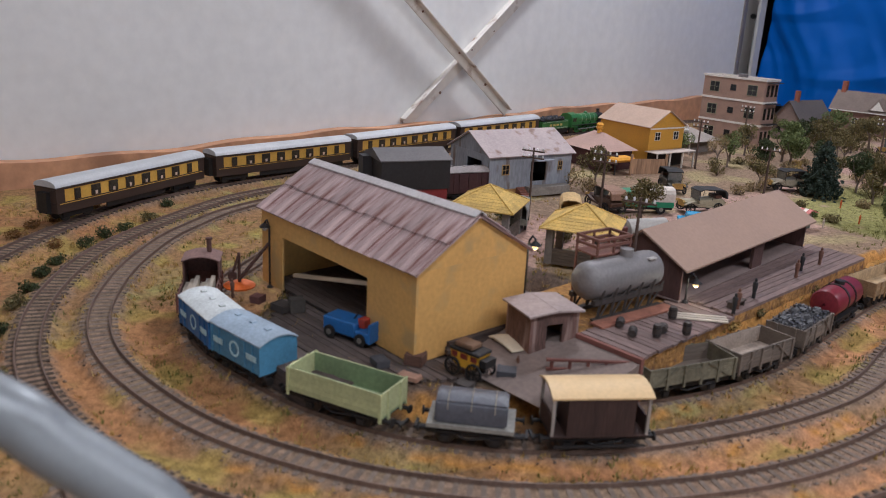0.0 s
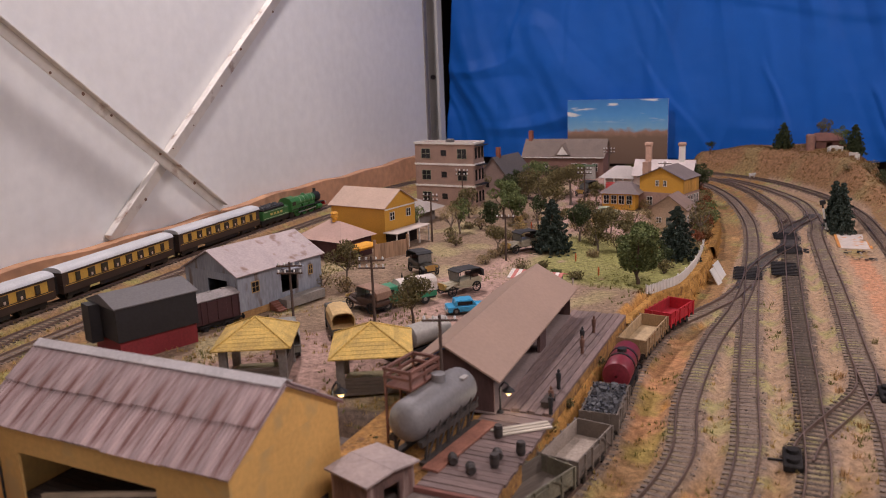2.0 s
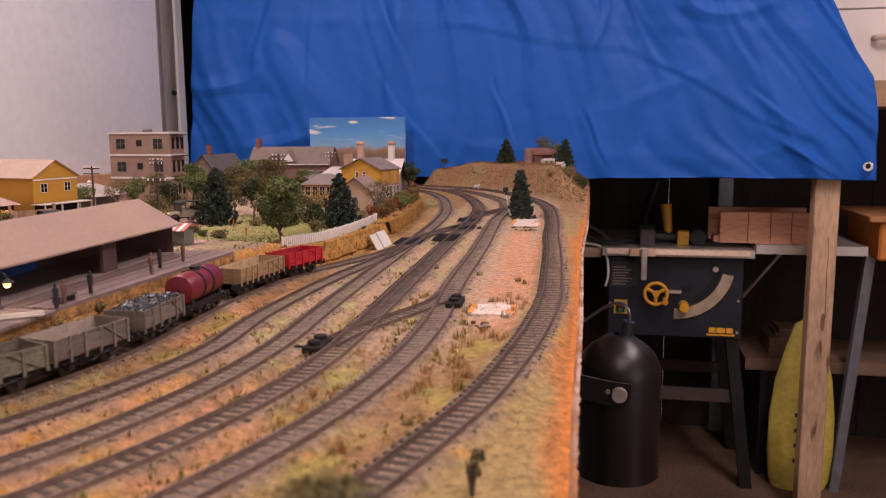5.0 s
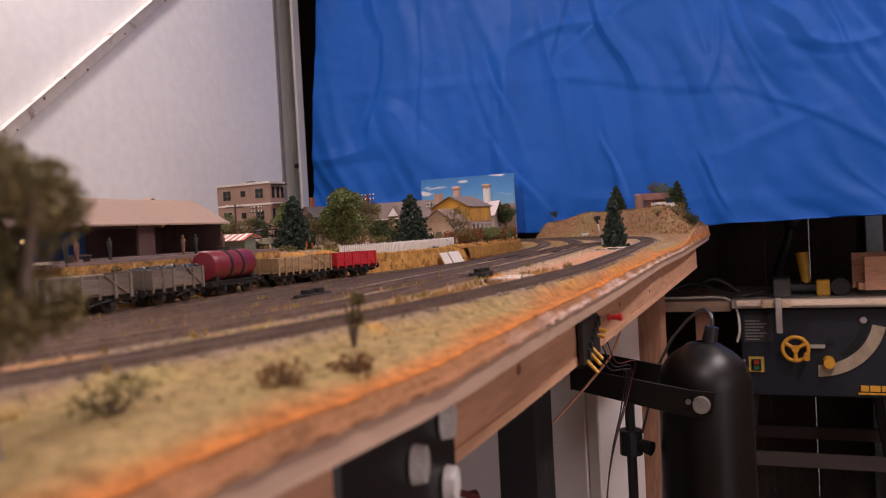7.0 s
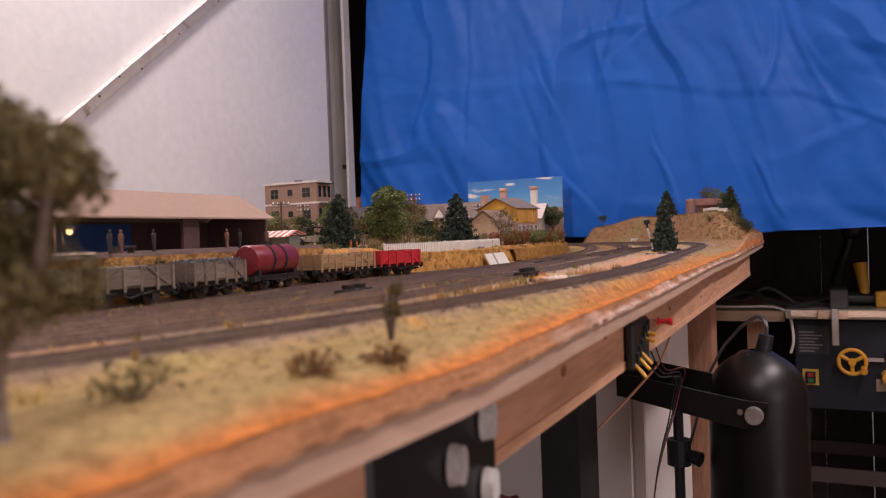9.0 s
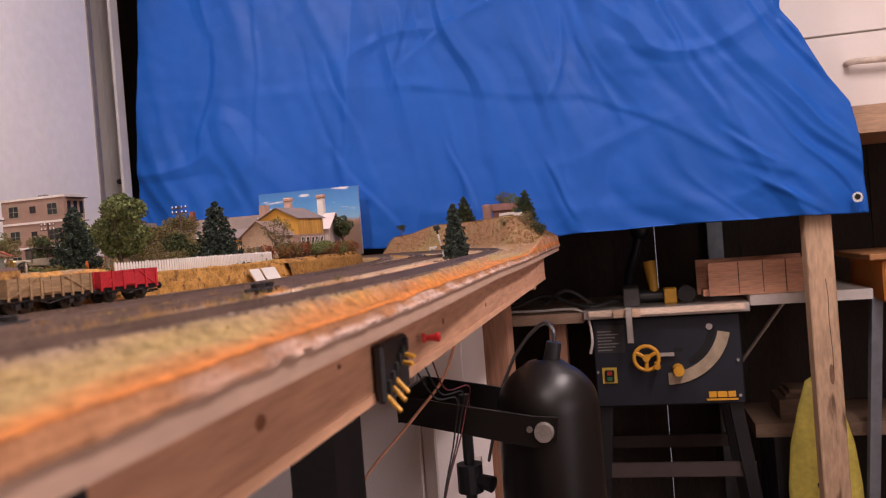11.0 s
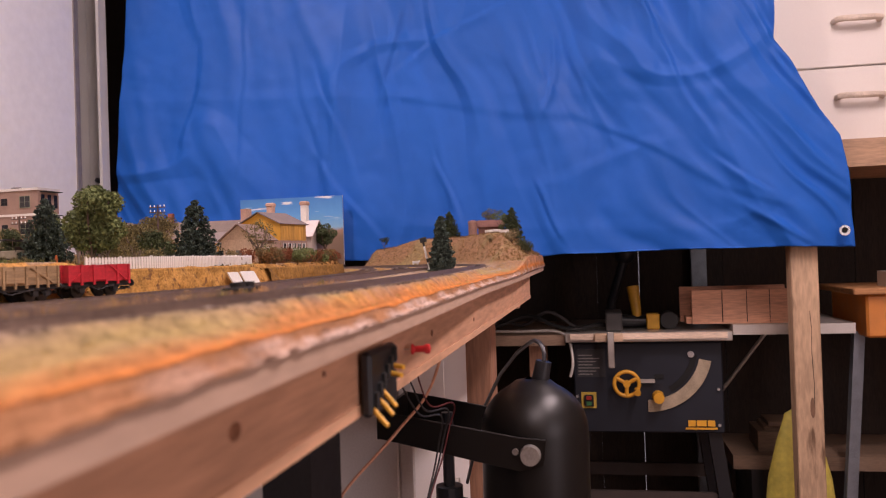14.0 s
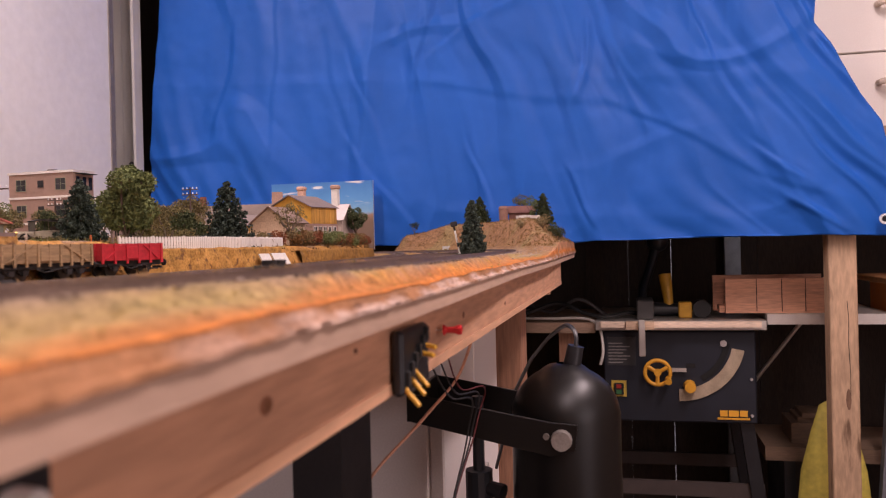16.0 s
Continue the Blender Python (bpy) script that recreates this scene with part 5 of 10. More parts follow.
w = open_wagon("empty grey open wagon with pale dusty inside on the siding", 0.070, 0.031, 0.015, M_GREY_W, M_INSIDE)
w.matrix_world = on_track(line, along(line, -0.307, -0.030))
w = open_wagon("grey timber coal wagon filled with coal on the siding", 0.066, 0.031, 0.015, M_GREY_W, M_GREY_W)
heap(w, 0.062, 0.027, 0.0262, M_COAL, 3)
w.matrix_world = on_track(line, along(line, -0.3085, 0.047))


def tank_wagon():
    t = thing("tank_wagon", "maroon tank wagon with dark strap and filler on the siding", "wagon")
    underframe(t, 0.070, 0.028, (-0.02, 0.02))
    M = mat("tank_maroon", (0.20, 0.022, 0.035), 0.4, 0, 0.25, 50)
    bm = bmesh.new()
    lathe(bm, [(0.001, -0.034), (0.008, -0.0338), (0.0125, -0.0325), (0.0135, -0.031), (0.0135, 0.031), (0.0125, 0.0325), (0.008, 0.0338), (0.001, 0.034)], 28, pose(0, 0, 0.0265, 0, 90, 0))
    part("barrel", bm, M, t, smooth=True)
    for x in (-0.008, 0.010):
        bm = bmesh.new()
        lathe(bm, [(0.0137, -0.0016), (0.0143, -0.0014), (0.0143, 0.0014), (0.0137, 0.0016)], 28, pose(x, 0, 0.0265, 0, 90, 0))
        part("strap", bm, M_UNDER, t)
    bm = bmesh.new()
    rod(bm, (0, 0, 0.0388), (0, 0, 0.043), 0.0045, n=16)
    part("filler", bm, M_UNDER, t)
    for x in (-0.03, 0.026):
        part("saddle", boxes((x, x + 0.004, -0.011, 0.011, 0.0128, 0.018)), M_UNDER, t)
    return t


tank_wagon().matrix_world = on_track(line, along(line, -0.3135, 0.137))
w = open_wagon("long tan timber bogie open wagon on the siding", 0.092, 0.031, 0.0145, M_TANBODY, mat("tan_inside", (0.42, 0.31, 0.18), 0.85, 0, 0.3, 60), bogie=True)
w.matrix_world = on_track(line, along(line, -0.3165, 0.249))
w = open_wagon("bright red open goods wagon at the end of the siding", 0.065, 0.031, 0.0145, mat("wagon_red", (0.50, 0.025, 0.035), 0.55, 0, 0.2, 40), mat("wagon_red_in", (0.36, 0.02, 0.03), 0.7, 0, 0.3, 40))
w.matrix_world = on_track(line, along(line, -0.3035, 0.348))

line = "siding_yard"
M_VANBLUE = mat("van_blue", (0.08, 0.23, 0.38), 0.55, 0, 0.2, 30)
M_VANROOF = mat("van_roof", (0.62, 0.66, 0.66), 0.6, 0, 0.2, 40)
v = box_van("pale blue box van with white roof and painted emblem", 0.062, 0.031, 0.022, mat("van_blue_deep", (0.03, 0.13, 0.33), 0.55, 0, 0.2, 30), M_VANROOF)
v.matrix_world = on_track(line, along(line, -0.602, -0.354) - 0.004)
v = box_van("sky blue box van with pale grey roof and lettering bars", 0.062, 0.031, 0.022, M_VANBLUE, mat("van_roof_blue", (0.36, 0.45, 0.55), 0.6, 0, 0.2, 40))
v.matrix_world = on_track(line, along(line, -0.539, -0.347) + 0.003)
w = open_wagon("pale green steel open wagon in the yard siding", 0.076, 0.031, 0.0175, mat("wagon_pale_green", (0.46, 0.49, 0.26), 0.6, 0, 0.18, 40), mat("green_inside", (0.22, 0.29, 0.16), 0.7, 0, 0.2, 40), braces=False)
w.matrix_world = on_track(line, along(line, -0.449, -0.328))


def sheeted_wagon():
    t = thing("sheeted_wagon", "flat wagon with a load under a dark grey tarpaulin", "wagon")
    underframe(t, 0.056, 0.031, (-0.016, 0.016))
    part("deck", boxes((-0.028, 0.028, -0.0155, 0.0155, 0.0132, 0.0160)), mat("deck_grey", (0.30, 0.29, 0.26), 0.7, 0, 0.25, 60), t)
    bm = bmesh.new()
    prof = [(-0.0135, 0.0161), (0.0135, 0.0161), (0.0132, 0.025), (0.0115, 0.030), (0.006, 0.0325), (0, 0.0332), (-0.006, 0.0325), (-0.0115, 0.030), (-0.0132, 0.025)]
    prism(bm, prof, -0.023, 0.023, axis="x")
    part("sheet", bevel(bm, 0.0012, 2), mat("sheet_slate", (0.10, 0.105, 0.125), 0.45, 0, 0.25, 60, 0.0004, 300), t, "dark slate tarpaulin", True)
    for x in (-0.015, 0.0, 0.015):
        bm = bmesh.new()
        tube(bm, [(x, y * 1.02, z + 0.0006) for y, z in prof[1:]], 0.0004, 4)
        part("rope", bm, mat("rope", (0.30, 0.26, 0.2), 0.9), t)
    return t


sheeted_wagon().matrix_world = on_track(line, along(line, -0.372, -0.289))


def brake_van():
    t = thing("brake_van", "dark brown brake van with cream roof and open verandas", "wagon")
    L, W, z = 0.064, 0.031, 0.0135
    underframe(t, L, W, (-0.02, 0.02))
    M = wood("van_brown", (0.055, 0.03, 0.025), 0.3, 0.7, "z", 40)
    part("cabin", boxes((-0.022, 0.022, -W / 2, W / 2, z, z + 0.0255)), M, t)
    part("platform", boxes((-L / 2, L / 2, -W / 2, W / 2, z - 0.0012, z - 0.0001)), M, t)
    part("roof", arc_roof(L, W, z + 0.0258, 0.0042, 0.0012), mat("cream_roof", (0.74, 0.53, 0.27), 0.55, 0, 0.1, 40), t, "cream painted roof", True)
    for e in (-1, 1):
        for s in (-1, 1):
            part("veranda_post", boxes((e * (L / 2 - 0.001) - 0.0009, e * (L / 2 - 0.001) + 0.0009, s * (W / 2 - 0.0012) - 0.0009, s * (W / 2 - 0.0012) + 0.0009, z, z + 0.0262)), mat("van_grey", (0.34, 0.31, 0.28), 0.6), t)
        part("veranda_end", boxes((e * (L / 2 - 0.001) - 0.0008, e * (L / 2 - 0.001) + 0.0008, -W / 2 + 0.002, W / 2 - 0.002, z, z + 0.012)), M, t)
    for s in (-1, 1):
        part("step_board", boxes((-0.03, 0.03, s * (W / 2 + 0.001) - 0.001, s * (W / 2 + 0.001) + 0.001, 0.006, 0.0072)), M_UNDER, t)
    return t


brake_van().matrix_world = on_track(line, along(line, -0.316, -0.229))
w = open_wagon("rusty brown wagon with an open fronted cabin and pale timber", 0.062, 0.031, 0.0145, mat("rust_wagon", (0.15, 0.065, 0.05), 0.8, 0, 0.3, 50), mat("rust_wagon_in", (0.08, 0.045, 0.035), 0.85))
for k in range(6):
    part("plank", boxes((-0.005, 0.03, -0.013 + k * 0.0044, -0.0096 + k * 0.0044, 0.0146, 0.026 + 0.003 * (k % 3))), wood("pale_plank", (0.50, 0.44, 0.36), along="x"), w)
w.matrix_world = on_track(line, along(line, -0.668, -0.312))
M_RUSTVAN = mat("rust_van", (0.10, 0.05, 0.042), 0.85, 0, 0.35, 60, 0.0003, 400)
for e in (-1, 1):
    part("cabin_side", boxes((-0.031, -0.006, e * 0.0150 - 0.0006, e * 0.0150 + 0.0006, 0.0282, 0.0440)), M_RUSTVAN, w)
part("cabin_end", boxes((-0.0312, -0.030, -0.0143, 0.0143, 0.0282, 0.0465)), M_RUSTVAN, w)
cap = arc_roof(0.026, 0.031, 0.0442, 0.0042)
bmesh.ops.translate(cap, verts=cap.verts[:], vec=(-0.0185, 0, 0))
part("cabin_roof", cap, mat("rust_roof", (0.22, 0.135, 0.12), 0.85, 0, 0.3, 60), w, "dusty brown arched roof", True)
bm = bmesh.new()
rod(bm, (-0.022, 0.006, 0.046), (-0.022, 0.006, 0.060), 0.0022, n=10)
rod(bm, (-0.022, 0.006, 0.060), (-0.022, 0.006, 0.0618), 0.003, n=10)
part("stove_pipe", bm, M_RUSTVAN, w)

# brown trestle rail at the platform's end
rail = thing("trestle_rail", "low red brown timber trestle rail beside the siding", "railing", pose(-0.358, -0.183, 1.004, 0, 0, 49))
M_TRESTLE = wood("trestle_red", (0.17, 0.065, 0.05), 0.35, 0.85, "x", 40)
for k in range(5):
    part("post", boxes((-0.026 + k * 0.013 - 0.0010, -0.026 + k * 0.013 + 0.0010, -0.001, 0.001, 0, 0.0118)), M_TRESTLE, rail)
for z in (0.0050, 0.0120):
    part("beam", boxes((-0.030, 0.030, -0.0012, 0.0012, z, z + 0.0017)), M_TRESTLE, rail)


# ---- passenger trains ----
M_UMBER = mat("umber", (0.05, 0.032, 0.026), 0.4, 0, 0.15, 40)
M_CREAM = mat("ochre_cream", (0.60, 0.36, 0.07), 0.4, 0, 0.12, 40)
M_CROOF = mat("coach_roof", (0.55, 0.56, 0.57), 0.5, 0, 0.12, 30)
M_GLASS = mat("coach_window", (0.04, 0.035, 0.03), 0.12, 0, 0.3, 200)


def coach(upper, lower, label):
    t = thing("passenger_coach", label, "railway coach")
    L, W, z = 0.252, 0.034, 0.012
    part("lower_body", boxes((-L / 2, L / 2, -W / 2, W / 2, z, z + 0.0125)), lower, t)
    part("upper_body", boxes((-L / 2 + 0.012, L / 2 - 0.012, -W / 2 + 0.0004, W / 2 - 0.0004, z + 0.0126, z + 0.0275)), upper, t, "ochre cream upper panels" if upper is M_CREAM else "")
    for e in (-1, 1):
        part("end_vestibule", boxes((min(e * L / 2, e * (L / 2 - 0.0119)), max(e * L / 2, e * (L / 2 - 0.0119)), -W / 2, W / 2, z + 0.0126, z + 0.0275)), lower, t)
        bm = boxes((min(e * L / 2, e * (L / 2 + 0.006)), max(e * L / 2, e * (L / 2 + 0.006)), -0.007, 0.007, z, z + 0.025))
        part("gangway", bm, M_UNDER, t)
    part("cantrail", boxes((-L / 2, L / 2, -W / 2 - 0.0003, W / 2 + 0.0003, z + 0.0276, z + 0.0305)), lower, t)
    bm = bmesh.new()
    w, n = W / 2 + 0.0008, 10
    prism(bm, [(-w, z + 0.0306), (w, z + 0.0306)] + [(w * math.cos(math.pi * i / n), z + 0.0308 + 0.0075 * math.sin(math.pi * i / n) ** 0.8) for i in range(n + 1)][1:-1], -L / 2 - 0.001, L / 2 + 0.001, axis="x")
    part("roof", bm, M_CROOF, t, "pale grey roof", True)
    for s in (-1, 1):
        for k in range(8):
            x = -L / 2 + 0.030 + k * (L - 0.060) / 7
            wide = 0.0062 if 0 < k < 7 else 0.0036
            f = part("window", boxes((x - wide - 0.0008, x + wide + 0.0008, s * (W / 2 + 0.0001) - 0.0005, s * (W / 2 + 0.0001) + 0.0005, z + 0.0132, z + 0.0262)), lower, t)
            part("pane", boxes((x - wide, x + wide, s * (W / 2 + 0.0006) - 0.0004, s * (W / 2 + 0.0006) + 0.0004, z + 0.014, z + 0.0255)), M_GLASS, f)
            if 0 < k < 7:
                part("table_lamp", boxes((x - 0.0018, x + 0.0018, s * (W / 2 + 0.0011) - 0.0002, s * (W / 2 + 0.0011) + 0.0002, z + 0.0143, z + 0.0185)), mat("lampshade", (0.55, 0.42, 0.32), 0.7), f)
        part("waist_line", boxes((-L / 2 + 0.004, L / 2 - 0.004, s * W / 2 - 0.0003, s * W / 2 + 0.0003, z + 0.0105, z + 0.0112)), upper, t)
        part("truss", boxes((-0.05, 0.05, s * 0.013 - 0.0008, s * 0.013 + 0.0008, 0.005, z)), M_UNDER, t)
    part("battery_box", boxes((-0.03, 0.0, -0.012, 0.012, 0.004, z)), M_UNDER, t)
    for e in (-1, 1):
        bm = bmesh.new()
        for s in (-1, 1):
            box(bm, e * 0.092 - 0.022, e * 0.092 + 0.022, s * 0.0105 - 0.001, s * 0.0105 + 0.001, 0.0045, 0.0105)
        box(bm, e * 0.092 - 0.004, e * 0.092 + 0.004, -0.0105, 0.0105, 0.006, 0.0115)
        part("bogie", bm, M_UNDER, t)
        for d in (-0.016, 0.016):
            wheelset(t, e * 0.092 + d, 0.0062)
    return t


M_APPLE = mat("loco_green", (0.045, 0.17, 0.045), 0.35, 0, 0.15, 40)


def locomotive():
    t = thing("steam_locomotive", "apple green express steam locomotive with black smokebox", "locomotive")
    bm = bmesh.new()
    lathe(bm, [(0.0105, -0.050), (0.0118, -0.049), (0.0118, -0.005), (0.0108, 0.030), (0.0108, 0.0305)], 24, pose(0.012, 0, 0.030, 0, 90, 0), True)
    part("boiler", bm, M_APPLE, t, "apple green boiler", True)
    for x in (-0.034, -0.018, -0.002, 0.014, 0.030):
        bm = bmesh.new()
        lathe(bm, [(0.0121, -0.0006), (0.0122, 0.0), (0.0121, 0.0006)], 24, pose(x, 0, 0.030, 0, 90, 0))
        part("boiler_band", bm, mat("band_pale", (0.55, 0.60, 0.45), 0.4), t)
    bm = bmesh.new()
    lathe(bm, [(0.0111, -0.010), (0.0111, 0.011), (0.010, 0.0125), (0.004, 0.0135), (0.0005, 0.0138)], 24, pose(0.053, 0, 0.030, 0, 90, 0))
    part("smokebox", bm, M_UNDER, t, "matt black smokebox", True)
    bm = bmesh.new()
    lathe(bm, [(0.0048, 0.0), (0.0038, 0.002), (0.0036, 0.007), (0.0044, 0.009), (0.003, 0.009), (0.003, 0.005)], 16, pose(0.055, 0, 0.040))
    part("chimney", bm, M_UNDER, t, smooth=True)
    bm = bmesh.new()
    lathe(bm, [(0.0055, 0), (0.0046, 0.0025), (0.003, 0.0045), (0.0003, 0.005)], 16, pose(0.008, 0, 0.0408))
    part("dome", bm, M_APPLE, t, smooth=True)
    bm = bmesh.new()
    prism(bm, [(-0.0165, 0.014), (0.0165, 0.014), (0.0165, 0.036), (0.012, 0.0425), (0, 0.0455), (-0.012, 0.0425), (-0.0165, 0.036)], -0.062, -0.038, axis="x")
    part("cab", bm, M_APPLE, t)
    for s in (-1, 1):
        part("cab_window", boxes((-0.057, -0.045, s * 0.0166 - 0.0003, s * 0.0166 + 0.0003, 0.027, 0.0345)), M_GLASS, t)
        part("running_plate", boxes((-0.06, 0.070, s * 0.0135 - 0.0035, s * 0.0135 + 0.0035, 0.0175, 0.0190)), M_UNDER, t)
        bm = bmesh.new()
        rod(bm, (0.038, s * 0.0142, 0.0105), (0.056, s * 0.0142, 0.0105), 0.0055, n=16)
        part("cylinder", bm, M_APPLE, t, smooth=True)
        for x in (-0.030, -0.003, 0.024):
            bm = bmesh.new()
            lathe(bm, [(0.0095, -0.0012), (0.0128, -0.0012), (0.0128, 0.0012), (0.0095, 0.0012), (0.0095, -0.0012)], 24)
            for k in range(6):
                a = k * math.pi / 6
                rod(bm, (0.0115 * math.cos(a), 0.0115 * math.sin(a), 0), (-0.0115 * math.cos(a), -0.0115 * math.sin(a), 0), 0.0006, n=5)
            wh = part("driving_wheel", bm, M_APPLE, t, "green spoked driving wheel")
            wh.matrix_local = pose(x, s * 0.0085, 0.0128, 90, 0, 0)
            part("splasher", boxes((x - 0.010, x + 0.010, s * 0.0115 - 0.002, s * 0.0115 + 0.002, 0.019, 0.0245)), M_APPLE, t)
        bm = bmesh.new()
        rod(bm, (-0.03, s * 0.0115, 0.0085), (0.024, s * 0.0115, 0.0085), 0.0012)
        rod(bm, (-0.003, s * 0.0125, 0.0085), (0.042, s * 0.0135, 0.0105), 0.0012)
        part("side_rod", bm, M_ALU, t)
        bm = bmesh.new()
        rod(bm, (0.0725, s * 0.0115, 0.0135), (0.079, s * 0.0115, 0.0135), 0.0016)
        rod(bm, (0.079, s * 0.0115, 0.0135), (0.080, s * 0.0115, 0.0135), 0.0034, n=14)
        part("buffer", bm, M_ALU, t)
    for x in (0.046, 0.064):
        wheelset(t, x, 0.0058)
    wheelset(t, -0.052, 0.0065)
    part("buffer_beam", boxes((0.0702, 0.0726, -0.0165, 0.0165, 0.0105, 0.0172)), mat("beam_red", (0.45, 0.02, 0.02), 0.5), t, "red buffer beam")
    part("frame", boxes((-0.06, 0.070, -0.006, 0.006, 0.006, 0.018)), M_UNDER, t)
    bm = bmesh.new()
    tube(bm, [(0.074, 0, 0.009), (0.079, 0, 0.007), (0.080, 0, 0.005)], 0.001, 6)
    part("coupling", bm, M_UNDER, t)
    return t


def tender():
    t = thing("tender", "apple green coal tender with cream lining", "tender")
    part("tank", bevel(boxes((-0.048, 0.046, -0.0165, 0.0165, 0.015, 0.0335)), 0.001), M_APPLE, t)
    part("rail_plate", boxes((-0.048, 0.030, -0.0165, 0.0165, 0.0336, 0.037), ), M_UNDER, t)
    part("frame", boxes((-0.050, 0.048, -0.014, 0.014, 0.006, 0.0149)), M_UNDER, t)
    for s in (-1, 1):
        for z in (0.0175, 0.031):
            part("lining", boxes((-0.044, 0.042, s * 0.0167 - 0.0002, s * 0.0167 + 0.0002, z, z + 0.0007)), mat("band_pale", (0.55, 0.6, 0.45)), t)
        for k in range(4):
            part("lettering_bar", boxes((-0.022 + k * 0.012, -0.014 + k * 0.012, s * 0.0167 - 0.0002, s * 0.0167 + 0.0002, 0.0222, 0.0268)), mat("gold_letter", (0.60, 0.48, 0.16), 0.5), t)
    heap(t, 0.070, 0.024, 0.0375, M_COAL, 8, 0.0018, 260, "coal")
    for x in (-0.036, -0.012, 0.012, 0.036):
        wheelset(t, x, 0.0066)
    return t


def train(line, front, cars, rev=False):
    """Couples a locomotive, its tender and coaches behind a place on a track."""
    sgn = -1 if rev else 1
    locomotive().matrix_world = on_track(line, front - sgn * 0.08, rev)
    tender().matrix_world = on_track(line, front - sgn * 0.200, rev)
    s = front - sgn * 0.385
    for upper, lower, label in cars:
        coach(upper, lower, label).matrix_world = on_track(line, s, rev)
        s -= sgn * 0.268


UC = "umber and ochre cream passenger coach with pale grey roof"
train("main_line", along("main_line", -1.19, 0.95), [(M_CREAM, M_UMBER, UC)] * 4, rev=True)

# ---- buildings of the model ----
M_TRIM = mat("white_trim", (0.70, 0.66, 0.60), 0.6, 0, 0.1, 60)
M_DARKGLASS = mat("dark_glass", (0.02, 0.02, 0.022), 0.15, 0, 0.2, 100)
M_INNER = mat("dark_inside", (0.02, 0.016, 0.014), 0.9, 0, 0.3, 40)


def window(parent, m, w, h, frame_mat=None, bars=1, name="window"):
    """A framed window in the plane y = 0 of m, facing -y, with its panes as parts."""
    fm = frame_mat or M_TRIM
    t = 0.0008
    bm = bmesh.new()
    rings = [[bm.verts.new((x, y, z)) for x, z in ((-w / 2 - d, -d), (w / 2 + d, -d), (w / 2 + d, h + d), (-w / 2 - d, h + d))] for d, y in ((t, 0.0), (t, -0.0009), (0.0, -0.0009), (0.0, 0.0))]
    for a, c in zip(rings, rings[1:] + rings[:1]):
        for k in range(4):
            bm.faces.new((a[k], a[(k + 1) % 4], c[(k + 1) % 4], c[k]))
    f = part(name, bm, fm, parent)
    f.matrix_local = m
    for k in range(1, bars + 1):
        x = -w / 2 + w * k / (bars + 1)
        part("glazing_bar", boxes((x - t * 0.35, x + t * 0.35, -0.0008, 0, 0, h)), fm, f)
    part("glazing_bar", boxes((-w / 2, w / 2, -0.00075, 0, h / 2 - t * 0.35, h / 2 + t * 0.35)), fm, f)
    part("pane", boxes((-w / 2, w / 2, -0.0003, -0.0001, 0, h)), M_DARKGLASS, f)
    return f


